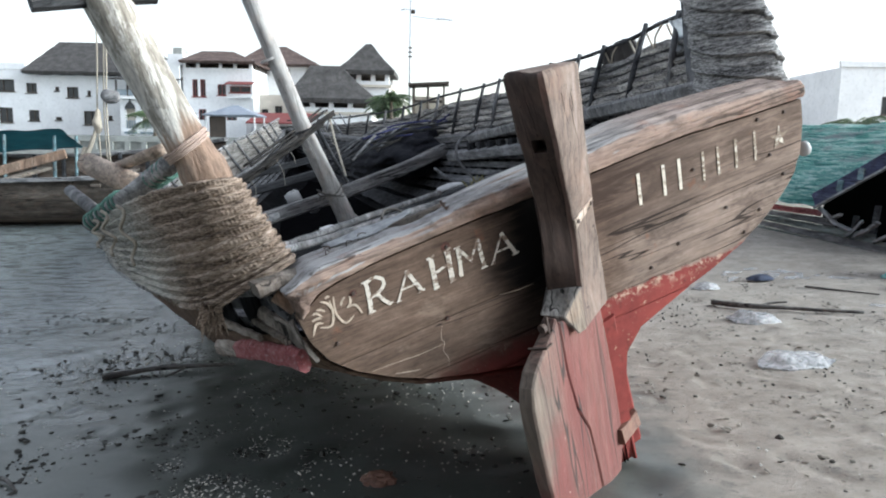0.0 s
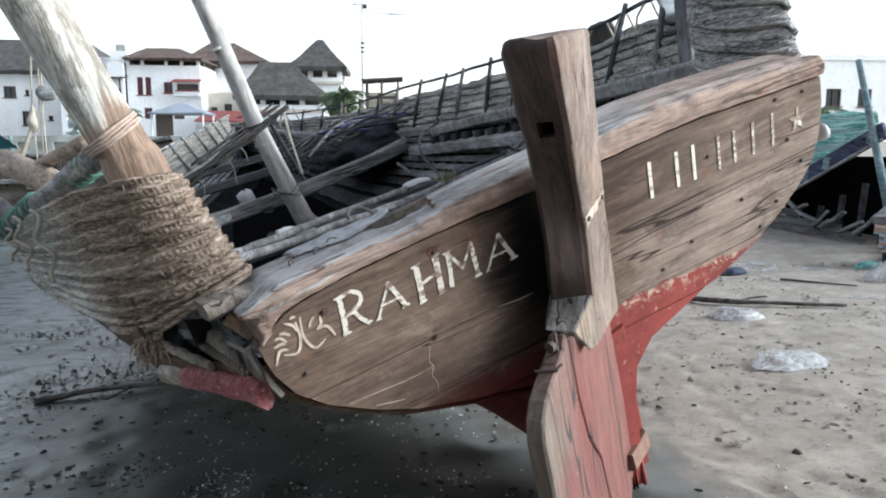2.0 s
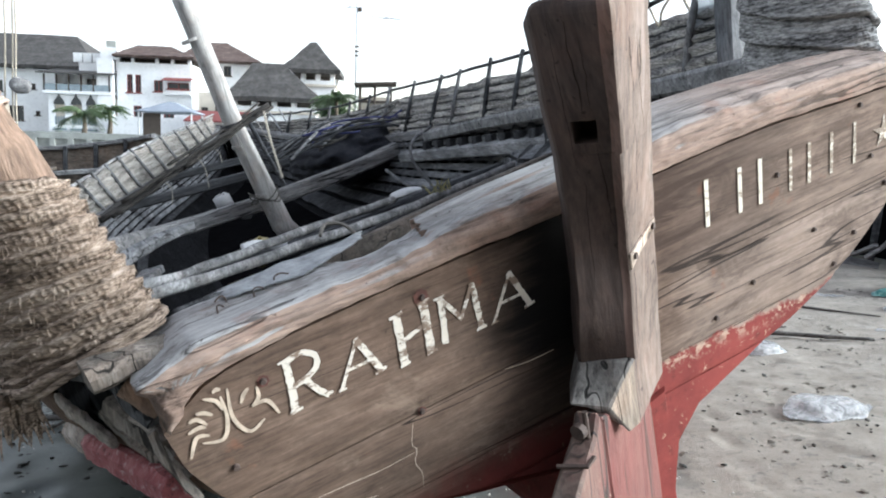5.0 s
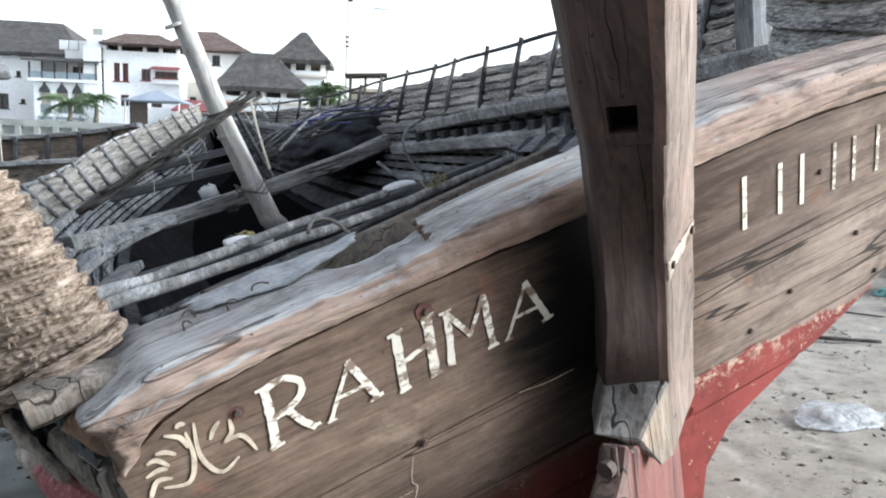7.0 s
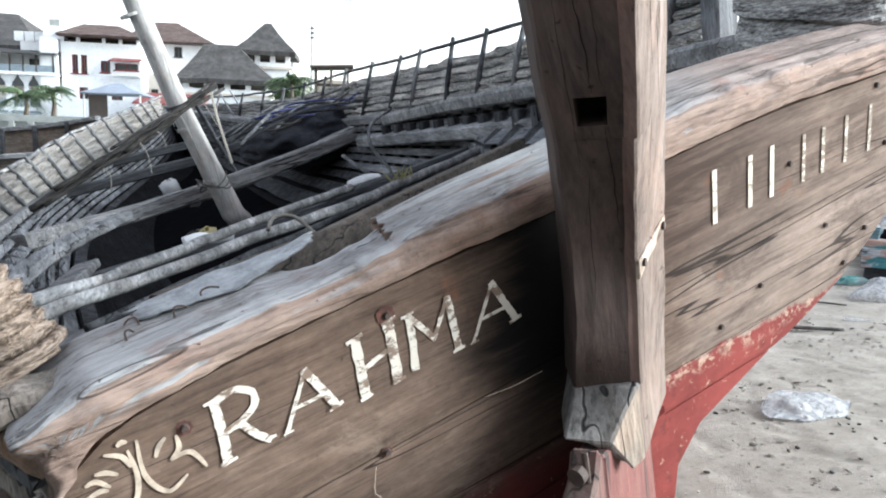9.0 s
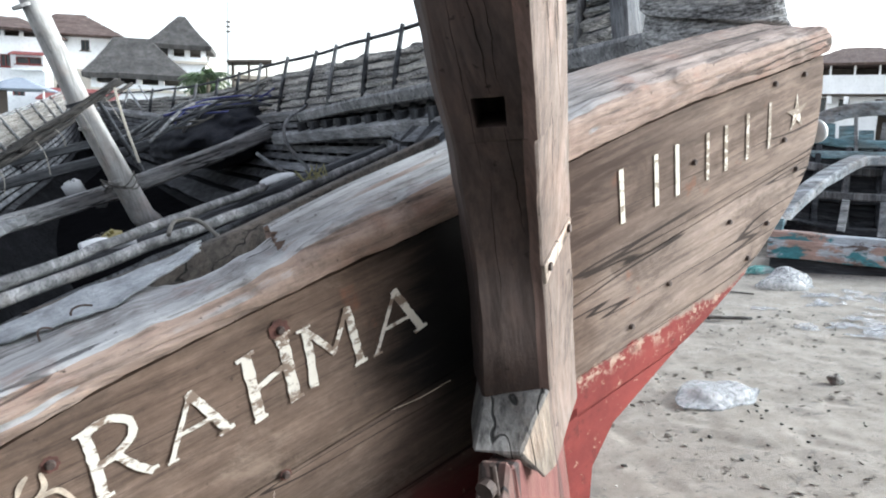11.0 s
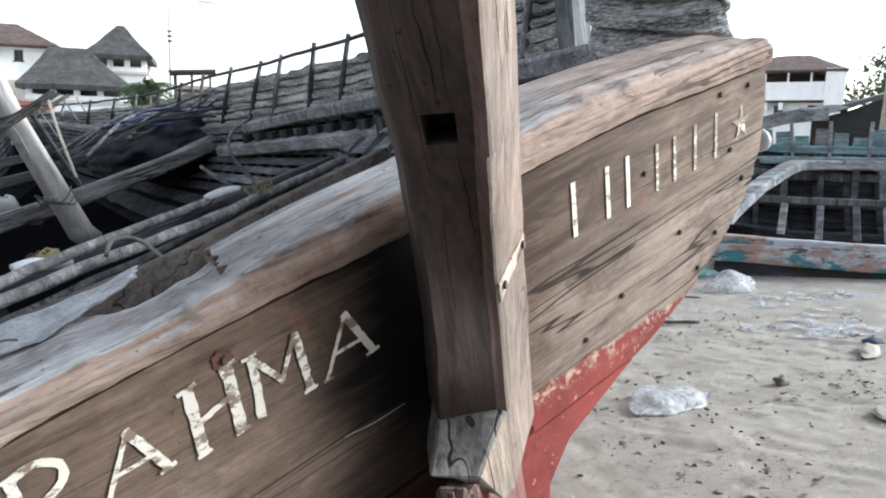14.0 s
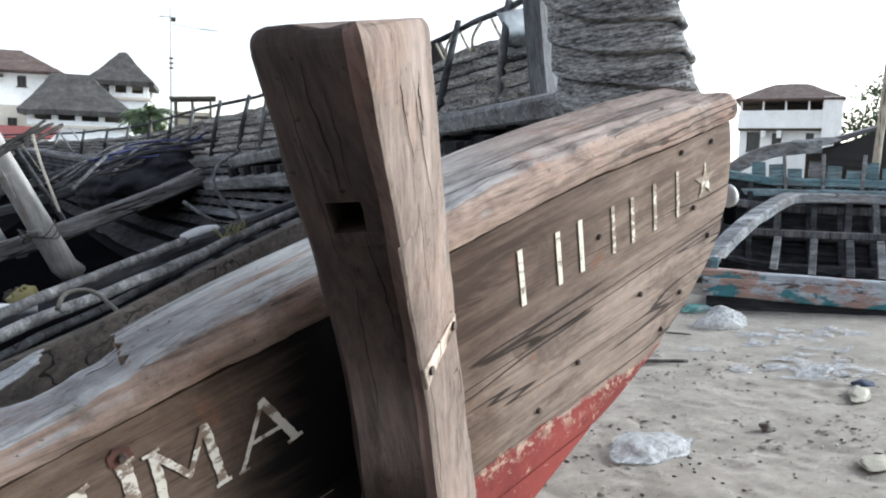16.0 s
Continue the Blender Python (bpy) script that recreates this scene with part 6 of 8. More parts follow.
grid(bag_bm, [[Vector((2.10 + 0.02 * math.sin(j * 1.3 + i), 1.28 + 0.05 * i, 0.62 - 0.045 * j)) + 0.02 * noise.noise_vector(Vector((i * 0.7, j * 0.7, 1))) for j in range(7)] for i in range(6)])
bmesh.ops.solidify(bag_bm, geom=bag_bm.faces[:], thickness=0.006)
bg = part("plastic_scrap", bag_bm, WHITE_PLASTIC, smooth=True)
bg.matrix_world = BOAT
tagged(bg, "torn white plastic caught on the rail", "plastic")
cl_bm = bmesh.new()
rows = []
for i in range(18):
    rows.append([Vector((2.60 + 0.03 * math.sin(i * 1.1), 2.60 + 0.028 * i, 0.54 - 0.004 * i - (0.42 + 0.05 * math.sin(i)) * j / 12)) + 0.03 * noise.noise_vector(Vector((i * 0.5, j * 0.25, 3))) for j in range(13)])
grid(cl_bm, rows)
bmesh.ops.solidify(cl_bm, geom=cl_bm.faces[:], thickness=0.012)
cl = part("cloth", cl_bm, plain("grey_cloth", (0.10, 0.095, 0.095), 0.95, 0.4, 9, 0.5), smooth=True)
cl.matrix_world = BOAT
tagged(cl, "grey cloth hung over the starboard rail", "cloth")
for k, y in enumerate((1.45, 1.9, 2.3, 2.75)):
    x, z = curve_at(RAILT, y)
    part("rail_tie", tube(bmesh.new(), spline([(x, y, z), (x - 0.02, y + 0.08, z - 0.08), (x - 0.02, y + 0.12, z - 0.17), (x, y + 0.2, z - 0.05)], 12), 0.009, 5), ROPE, dhow, smooth=True)

# ---- beach ----
def sand_material():
    """Beach: dark wet silt to port, pale trampled sand to starboard."""
    m, nt, b = nodes("beach_sand")
    ax = xyz(nt)
    big = tex(nt, 0.55, 6, 0.65)
    mid = tex(nt, 3.5, 7, 0.7)
    fine = tex(nt, 60, 6, 0.8)
    grit = tex(nt, 170, 3, 0.7)
    dry = ramp(nt, mid, [(0.3, (0.215, 0.190, 0.162)), (0.55, (0.318, 0.286, 0.248)), (0.75, (0.41, 0.372, 0.328))])
    dry = mix(nt, calc(nt, "MULTIPLY", step(nt, fine, 0.56, 0.68), 0.6), dry, (0.13, 0.118, 0.105))
    dry = mix(nt, calc(nt, "MULTIPLY", step(nt, tex(nt, 9, 6, 0.75), 0.55, 0.63), 0.6), dry, (0.16, 0.15, 0.138))
    dry = mix(nt, calc(nt, "MULTIPLY", step(nt, tex(nt, 26, 5, 0.7), 0.60, 0.66), 0.7), dry, (0.10, 0.092, 0.083))
    wet = ramp(nt, mid, [(0.3, (0.034, 0.041, 0.035)), (0.55, (0.067, 0.078, 0.068)), (0.78, (0.108, 0.121, 0.107))])
    wet = mix(nt, calc(nt, "MULTIPLY", step(nt, grit, 0.58, 0.68), 0.5), wet, (0.17, 0.17, 0.163))
    wet = mix(nt, calc(nt, "MULTIPLY", step(nt, tex(nt, 14, 7, 0.8), 0.54, 0.62), 0.6), wet, (0.022, 0.025, 0.025))
    drift = tex(nt, 6, 8, 0.75, (0.45, 1.3, 1))
    wet = mix(nt, calc(nt, "MULTIPLY", step(nt, drift, 0.54, 0.63), 0.7), wet, (0.035, 0.042, 0.04))
    wob = calc(nt, "ADD", ax["X"], calc(nt, "MULTIPLY", calc(nt, "SUBTRACT", mid, 0.5), 0.5))
    wob = calc(nt, "ADD", wob, calc(nt, "MULTIPLY", calc(nt, "SUBTRACT", big, 0.5), 0.9))
    shore = calc(nt, "ADD", wob, calc(nt, "MULTIPLY", ax["Y"], -0.03))
    isdry = step(nt, shore, 0.82, 1.35)
    pool = step(nt, calc(nt, "ADD", calc(nt, "MULTIPLY", ax["X"], -0.13), big), 0.70, 1.0)
    # water film far to port, its sky sheen painted as a paler colour
    sky_sheen = step(nt, calc(nt, "ADD", calc(nt, "MULTIPLY", ax["X"], -0.16), calc(nt, "MULTIPLY", big, 0.8)), 0.80, 1.15)
    wet = mix(nt, calc(nt, "MULTIPLY", sky_sheen, 0.75), wet, mix(nt, step(nt, drift, 0.46, 0.60), (0.33, 0.37, 0.375), (0.115, 0.132, 0.128)))
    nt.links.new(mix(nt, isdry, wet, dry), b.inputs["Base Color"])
    rgh = calc(nt, "ADD", calc(nt, "MULTIPLY", isdry, 0.5), calc(nt, "SUBTRACT", 0.40, calc(nt, "MULTIPLY", pool, 0.24)))
    nt.links.new(rgh, b.inputs["Roughness"])
    nt.links.new(calc(nt, "SUBTRACT", 0.65, calc(nt, "MULTIPLY", isdry, 0.4)), b.inputs["Specular IOR Level"])
    bump(nt, b, calc(nt, "ADD", calc(nt, "MULTIPLY", mid, 2.0), calc(nt, "ADD", fine, calc(nt, "MULTIPLY", grit, 0.5))), 0.36, 0.03)
    relief = calc(nt, "ADD", 0.10, calc(nt, "MULTIPLY", isdry, 0.28))
    nt.links.new(relief, b.inputs["Normal"].links[0].from_node.inputs["Strength"])
    return m


SAND = sand_material()
WEED = plain("dark_weed", (0.048, 0.046, 0.040), 0.9, 0.5, 20, 0.4)


def spread(lo, hi, near, far):
    """Coordinates that lie close together near the boat and wide apart far off."""
    out = [lo]
    x = lo
    while x < hi:
        d = max(0.0, abs(x - 1.5) - 5)
        x += near + (far - near) * min(1.0, d / 60)
        out.append(min(x, hi))
    return out


bm = bmesh.new()
xs = spread(-300, 300, 0.034, 12)
ys = sorted(set(spread(-60, 39.9, 0.038, 9) + [40.2, 40.4, 40.6, 40.8, 41.0] + [42 + 12 * i for i in range(70)]))
feet = random.Random(11)
dents = [(feet.uniform(1.3, 6.5), feet.uniform(2.0, 9.5), feet.uniform(0.035, 0.07), feet.uniform(0.003, 0.013)) for _ in range(420)]
for _ in range(9):
    fx, fy, fa = feet.uniform(1.5, 5.5), feet.uniform(2.6, 8.5), feet.uniform(0, 6.3)
    for k in range(7):
        px, py = fx + 0.34 * k * math.cos(fa), fy + 0.34 * k * math.sin(fa)
        sx = 0.09 * (-1) ** k
        px, py = px - sx * math.sin(fa), py + sx * math.cos(fa)
        dents += [(px + 0.07 * q * math.cos(fa), py + 0.07 * q * math.sin(fa), 0.05, 0.011) for q in (-1, 0, 1)]
dents += [(feet.uniform(-6, 1.0), feet.uniform(1.0, 11), feet.uniform(0.06, 0.2), feet.uniform(0.006, 0.02)) for _ in range(160)]
cells = {}
for dx, dy, r, dep in dents:
    for i in range(int((dx - 0.4) // 0.5), int((dx + 0.4) // 0.5) + 1):
        for j in range(int((dy - 0.4) // 0.5), int((dy + 0.4) // 0.5) + 1):
            cells.setdefault((i, j), []).append((dx, dy, r, dep))
rows = []
for y in ys:
    row = []
    for x in xs:
        z = ground_z(x, y)
        if -10 < x < 14 and -6 < y < 20:
            z += 0.018 * noise.noise(Vector((x * 0.9, y * 0.9, 0))) + 0.010 * noise.noise(Vector((x * 3, y * 3, 2)))
            for dx, dy, r, dep in cells.get((int(x // 0.5), int(y // 0.5)), ()):
                q = math.hypot(x - dx, (y - dy) * 0.8) / r
                z -= dep * math.exp(-q * q) - 0.35 * dep * math.exp(-(q - 1.6) ** 2 * 3)
        row.append((x, y, z))
    rows.append(row)
grid(bm, rows)
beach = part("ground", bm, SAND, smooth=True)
tagged(beach, "beach of dark wet silt and pale trampled sand", "beach", kind="structure")


def clump(n, seed, place, size, mat, name, label, category, flat=0.55):
    """Many small pebbles or shells scattered on the beach."""
    rr = random.Random(seed)
    base = bmesh.new()
    bmesh.ops.create_icosphere(base, subdivisions=1, radius=1)
    ball = [v.co.copy() for v in base.verts]
    tris = [[v.index for v in f.verts] for f in base.faces]
    base.free()
    verts, faces = [], []
    for _ in range(n):
        x, y = place(rr)
        s = size(rr)
        m = Matrix.Translation((x, y, ground_z(x, y) + s * 0.15)) @ Euler((rr.uniform(-0.4, 0.4), rr.uniform(-0.4, 0.4), rr.uniform(0, 6))).to_matrix().to_4x4() @ Matrix.Diagonal((s, s * rr.uniform(0.5, 0.9), s * flat, 1))
        k = len(verts)
        verts += [m @ (c * rr.uniform(0.75, 1.2)) for c in ball]
        faces += [[a + k for a in f] for f in tris]
    me = bpy.data.meshes.new(name)
    me.from_pydata(verts, [], faces)
    me.materials.append(mat)
    return tagged(new(name, me), label, category, kind="stuff")


def clustered(seed, n, cx, sx, y0, y1, tight):
    """A way to scatter in loose clusters."""
    rr = random.Random(seed)
    hubs = [(rr.gauss(cx, sx), rr.uniform(y0, y1), rr.uniform(0.5, 1.6)) for _ in range(n)]

    def place(r):
        hx, hy, k = r.choice(hubs)
        return r.gauss(hx, tight * k), r.gauss(hy, tight * k)
    return place


clump(700, 21, clustered(1, 26, -0.9, 1.5, 2.4, 6.5, 0.22), lambda r: r.uniform(0.003, 0.010), SHELL, "shell_bits", "pale shell fragments scattered over the wet silt", "shells")
clump(500, 26, lambda r: (r.gauss(-0.6, 1.5), r.uniform(2.3, 7.5)), lambda r: r.uniform(0.003, 0.009), SHELL, "shell_bits", "pale grit on the wet silt", "shells")
clump(1500, 22, clustered(2, 34, -1.6, 1.8, 2.4, 9.0, 0.22), lambda r: r.uniform(0.006, 0.020), WEED, "debris", "dark weed and pebbles clotted on the silt", "debris")
clump(500, 25, lambda r: (r.gauss(-2.2, 2.2), r.uniform(2.6, 12)), lambda r: r.uniform(0.010, 0.035), WEED, "debris", "dark scraps of weed on the silt", "debris", 0.3)
clump(420, 23, clustered(3, 40, 3.6, 1.5, 2.4, 9.0, 0.2), lambda r: r.uniform(0.005, 0.017), WEED, "debris", "dark flecks of weed and grit on the sand", "debris", 0.4)
clump(130, 24, lambda r: (r.uniform(1.2, 6.5), r.uniform(2.3, 9.5)), lambda r: r.uniform(0.006, 0.02), WEED, "debris", "dark flecks and scraps on the sand", "debris", 0.35)
clump(160, 27, lambda r: (r.uniform(1.2, 6.5), r.uniform(2.3, 9.5)), lambda r: r.uniform(0.004, 0.012), SHELL, "shell_bits", "pale shell bits on the sand", "shells")


WET_CLOD = plain("damp_sand", (0.15, 0.132, 0.11), 0.95, 0.4, 30, 0.5)
clump(1300, 31, clustered(9, 130, 3.4, 1.7, 2.2, 9.5, 0.09), lambda r: r.uniform(0.006, 0.026), WET_CLOD, "sand_clod", "damp clods kicked up beside footprints", "sand", 0.13)
clump(900, 32, lambda r: (r.uniform(-5, 1.0), r.uniform(2.2, 10)), lambda r: r.uniform(0.008, 0.03), WEED, "debris", "dark clots of silt and weed", "debris", 0.25)
clump(900, 33, clustered(10, 60, -1.6, 2.0, 2.3, 9.0, 0.25), lambda r: r.uniform(0.004, 0.012), SHELL, "shell_bits", "pale shell bits on the wet silt", "shells")


clump(900, 34, clustered(14, 26, -1.2, 0.4, 2.9, 4.0, 0.13), lambda r: r.uniform(0.003, 0.010), SHELL, "shell_bits", "band of pale shell and coral grit on the silt", "shells")
clump(700, 35, clustered(15, 22, -1.3, 0.5, 2.9, 4.2, 0.14), lambda r: r.uniform(0.004, 0.013), WEED, "debris", "dark grit mixed with shells on the silt", "debris", 0.5)


def rock(name, x, y, s, mat, label, category, seed, flat=0.6, sink=0.25):
    bm = bmesh.new()
    bmesh.ops.create_icosphere(bm, subdivisions=3, radius=1)
    for v in bm.verts:
        d = 1 + 0.45 * noise.noise(v.co * 1.3 + Vector((seed, 0, 0))) + 0.2 * noise.noise(v.co * 4 + Vector((seed, 3, 0)))
        v.co = Vector((v.co.x * s * d, v.co.y * s * 0.8 * d, v.co.z * s * flat * d))
    ob = part(name, bm, mat, smooth=False)
    ob.location = (x, y, ground_z(x, y) + s * flat * (1 - 2 * sink) * 0.8)
    return tagged(ob, label, category)


rock("stone", 3.52, 5.29, 0.05, STONE, "small dark stone on pale sand", "stone", 3, 0.8)
rock("brick_lump", -0.28, 3.28, 0.075, IRON, "reddish lump of brick on wet silt", "stone", 8, 0.5)


def crumpled(name, x, y, sx, sy, h, mat, label, category, seed, turn=0.0):
    """A crumpled plastic bag or sheet lying on the sand."""
    bm = bmesh.new()
    bmesh.ops.create_icosphere(bm, subdivisions=4, radius=1)
    for v in bm.verts:
        c = v.co.copy()
        d = 1 + 0.30 * noise.noise(c * 1.4 + Vector((seed, 0, 0)))
        ridge = 0.26 * abs(noise.noise(c * 2.2 + Vector((seed, 5, 0)))) + 0.07 * abs(noise.noise(c * 8 + Vector((seed, 9, 0))))
        v.co = Vector((c.x * sx * d, c.y * sy * d, max(c.z, -0.15) * h * (d - ridge)))
        v.co.z -= 0.25 * h * (c.x * c.x + c.y * c.y) * (1 if c.z > 0 else 0)
    ob = part(name, bm, mat, smooth=True)
    ob.matrix_world = pose(x, y, ground_z(x, y) + 0.02, 0, 0, turn)
    return tagged(ob, label, category)


def plastic_material(name, alpha):
    m, nt, b = nodes(name)
    f = tex(nt, 16, 6, 0.7, distort=1.5)
    nt.links.new(ramp(nt, f, [(0.38, (0.34, 0.35, 0.36)), (0.5, (0.52, 0.53, 0.55)), (0.60, (0.80, 0.81, 0.82))]), b.inputs["Base Color"])
    b.inputs["Roughness"].default_value = 0.16
    b.inputs["Alpha"].default_value = alpha
    bump(nt, b, f, 0.8, 0.02)
    return m


PLASTIC = plastic_material("thin_plastic", 0.50)
crumpled("plastic_bag", 2.66, 5.28, 0.29, 0.19, 0.085, PLASTIC, "knotted clear plastic bag on the sand", "bag", 2, 20)
crumpled("plastic_bag", 3.02, 6.85, 0.26, 0.17, 0.09, PLASTIC, "torn white plastic bag on the sand", "bag", 12, -20)
crumpled("plastic_sheet", 5.45, 8.2, 0.32, 0.22, 0.19, PLASTIC, "heap of clear plastic film beside the wreck", "plastic", 31, 10)
crumpled("plastic_bag", 3.25, 8.75, 0.17, 0.12, 0.08, PLASTIC, "small white plastic bag on the sand", "bag", 41, 0)
CLOTH_W = plain("dirty_white_cloth", (0.35, 0.325, 0.265), 0.9, 0.35, 8, 0.5)
crumpled("rag", 3.58, 4.55, 0.13, 0.08, 0.022, CLOTH_W, "dirty yellowish rag on the sand", "rag", 52, 30)
CLOTH_B = plain("blue_cloth", (0.03, 0.04, 0.07), 0.9, 0.4, 8, 0.5)
crumpled("rag", 4.62, 5.62, 0.22, 0.07, 0.022, CLOTH_W, "pale rag half buried in sand", "rag", 57, 40)
crumpled("rag", 4.85, 5.8, 0.10, 0.06, 0.035, CLOTH_B, "dark blue rag on the sand", "rag", 60, 0)


SCRAP = plastic_material("shredded_film", 0.42)


def litter(seed, cx, cy, n, spread_x, spread_y, label):
    """Torn, crinkled sheets of thin film lying flat."""
    rr = random.Random(seed)
    bm = bmesh.new()
    for k in range(n):
        x0, y0, turn = rr.gauss(cx, spread_x), rr.gauss(cy, spread_y), rr.uniform(0, 6.3)
        sx, sy = rr.uniform(0.05, 0.20), rr.uniform(0.03, 0.09)
        rows = []
        for i in range(9):
            row = []
            for j in range(7):
                a, b = i / 4 - 1, j / 3 - 1
                r = 1 + 0.45 * noise.noise(Vector((a * 1.7, b * 1.7, k + seed)))
                lx, ly = a * math.sqrt(1 - 0.45 * b * b) * sx * r, b * math.sqrt(1 - 0.45 * a * a) * sy * r
                x, y = x0 + lx * math.cos(turn) - ly * math.sin(turn), y0 + lx * math.sin(turn) + ly * math.cos(turn)
                lift = 0.05 * max(0.0, noise.noise(Vector((x * 14, y * 14, k)))) + 0.02 * abs(noise.noise(Vector((x * 40, y * 40, k))))
                row.append((x, y, ground_z(x, y) + 0.006 + lift * (1 - 0.5 * max(a * a, b * b))))
            rows.append(row)
        grid(bm, rows)
    return tagged(part("litter", bm, SCRAP, smooth=True), label, "litter", kind="stuff")


litter(71, 5.7, 7.3, 26, 0.45, 0.3, "white shredded plastic strewn over sand")
litter(72, 4.85, 6.35, 26, 0.4, 0.2, "white shredded plastic strewn over sand")
litter(73, 4.4, 9.6, 18, 0.5, 0.35, "white plastic scraps on the sand")

DRIFT = wood("driftwood", (0.05, 0.047, 0.043), (0.12, 0.113, 0.106), (0.23, 0.218, 0.205), along="x")


def stick(pts, r, label, twigs=()):
    base = thing("driftwood_branch", label, "branch")
    p3 = [Vector((x, y, ground_z(x, y) + z)) for x, y, z in pts]
    part("stem", tube(bmesh.new(), spline(p3, 24), [r * (1 - 0.55 * i / 23) for i in range(24)], 8, rough=0.35), DRIFT, base, smooth=True)
    for tw in twigs:
        part("twig", tube(bmesh.new(), spline([Vector((x, y, ground_z(x, y) + z)) for x, y, z in tw], 10), [r * 0.5 * (1 - 0.06 * i) for i in range(10)], 6, rough=0.3), DRIFT, base, smooth=True)
    return base


stick([(2.95, 7.75, 0.03), (3.22, 7.45, 0.04), (3.55, 7.3, 0.03), (4.15, 6.98, 0.02)], 0.035, "dark driftwood branch on the pale sand", [[(3.3, 7.4, 0.04), (3.45, 7.45, 0.06), (3.6, 7.42, 0.07)]])
stick([(-2.75, 5.75, 0.02), (-2.4, 5.95, 0.03), (-2.0, 5.95, 0.04), (-1.75, 6.05, 0.02)], 0.026, "grey driftwood branch on wet silt", [[(-2.15, 5.95, 0.03), (-2.12, 5.8, 0.05), (-2.2, 5.65, 0.03)]])
stick([(-2.35, 3.55, 0.01), (-2.2, 3.5, 0.02), (-2.05, 3.35, 0.01)], 0.016, "short pale stick on wet silt")
stick([(4.35, 8.55, 0.02), (4.6, 8.2, 0.02), (4.85, 7.9, 0.02)], 0.014, "thin straight stick on the sand")

# ---- derelict blue boat beyond, seen into ----
def patchy_paint():
    """Old coats of white, pink and turquoise worn through to dark wood."""
    m, nt, b = nodes("patchy_boat_paint")
    a = tex(nt, 2.4, 6, 0.7, (0.5, 1, 1))
    c = tex(nt, 3.1, 5, 0.65, (0.45, 1, 1), distort=0.4)
    f = tex(nt, 40, 6, 0.75, (0.15, 1, 1))
    col = mix(nt, step(nt, a, 0.47, 0.53), (0.40, 0.43, 0.46), (0.36, 0.24, 0.20))
    col = mix(nt, step(nt, c, 0.52, 0.57), col, (0.05, 0.20, 0.225))
    col = mix(nt, step(nt, tex(nt, 9, 7, 0.75, (0.3, 1, 1)), 0.55, 0.62), col, (0.09, 0.065, 0.055))
    col = weathered(nt, col, (0.1, 1, 1), 0.6)
    nt.links.new(col, b.inputs["Base Color"])
    b.inputs["Roughness"].default_value = 0.75
    bump(nt, b, calc(nt, "ADD", a, f), 0.5, 0.012)
    return m


BLUE_PAINT = wood("flaked_blue_paint", (0.06, 0.08, 0.088), (0.125, 0.225, 0.255), (0.36, 0.45, 0.47), along="x", grain=10, worn=(0.16, 0.14, 0.12))
WHITE_FLAKE = wood("flaked_white_paint", (0.07, 0.068, 0.068), (0.235, 0.25, 0.265), (0.46, 0.465, 0.47), along="x", grain=9, worn=(0.16, 0.12, 0.10))
PATCHY = patchy_paint()
L_AX = Vector((0.80, -0.60, 0)).normalized()
N_AX = Vector((0.60, 0.80, 0)).normalized()
WRECK = Matrix((L_AX, N_AX, Vector((0, 0, 1)))).transposed().to_4x4()
WRECK.translation = (5.65, 9.45, -0.12)
WRECK = WRECK @ Matrix.Scale(1.1, 4)
wreck = thing("wrecked_boat", "derelict open boat with flaking blue and white paint", "boat", WRECK)
PROF = [(0.0, 0.50), (-0.03, 0.30), (0.05, 0.10), (0.35, 0.02), (0.9, 0.02), (1.5, 0.12), (2.1, 0.42), (2.5, 0.95), (2.75, 1.48)]


def wreck_at(s, k, lift=0.0):
    """s along the boat, k along its cross-section."""
    i = min(int(k), 7)
    f = k - i
    a, b = PROF[i], PROF[i + 1]
    nar = 1 - 0.5 * max(0.0, (1.2 - s) / 1.2) ** 2
    n, z = a[0] + (b[0] - a[0]) * f, a[1] + (b[1] - a[1]) * f
    return Vector((s, 1.3 + (n - 1.3) * nar, z + lift + 0.15 * max(0.0, 1.2 - s)))


bm = bmesh.new()
grid(bm, [[wreck_at(0.45 + 0.47 * i, 0.5 * k) for k in range(17)] for i in range(15)])
bmesh.ops.solidify(bm, geom=bm.faces[:], thickness=0.04)
part("shell", bm, DARK_WOOD, wreck, smooth=True)
for i in range(18):
    s = 0.55 + 0.38 * i
    bm = bar(bmesh.new(), [wreck_at(s, k, 0.04) for k in (2, 3, 4, 5, 6, 7, 8)], 0.07, 0.08, (1, 0, 0), 0.008)
    part("rib", bm, DARK_WOOD if i % 3 else INNER_RIB, wreck)
for k, mt in ((7.9, BLUE_PAINT), (7.2, RIB_WOOD), (6.5, DARK_WOOD), (5.6, DARK_WOOD)):
    bm = bar(bmesh.new(), [wreck_at(0.5 + 0.37 * i, k, 0.05) for i in range(19)], 0.12, 0.12, (0, 0, 1), 0.012)
    part("stringer", bm, mt, wreck)
bm = bar(bmesh.new(), [(0.30 + 0.37 * i, 0.012 * math.sin(i), 0.45 - 0.004 * i) for i in range(19)], 0.20, 0.10, (0, 0, 1), 0.014)
part("near_gunwale", cut(bm, 0.12), PATCHY, wreck, "white and pink flaking gunwale plank")
bm = bar(bmesh.new(), [(0.36 + 0.37 * i, -0.10, 0.31 - 0.004 * i) for i in range(19)], 0.06, 0.21, (0, 0, 1), 0.012)
part("side_plank", cut(bm, 0.12), PATCHY, wreck, "turquoise and brown flaking side plank")
bm = bar(bmesh.new(), [(0.40 + 0.37 * i, -0.04, 0.13) for i in range(19)], 0.08, 0.16, (0, 0, 1), 0.015)
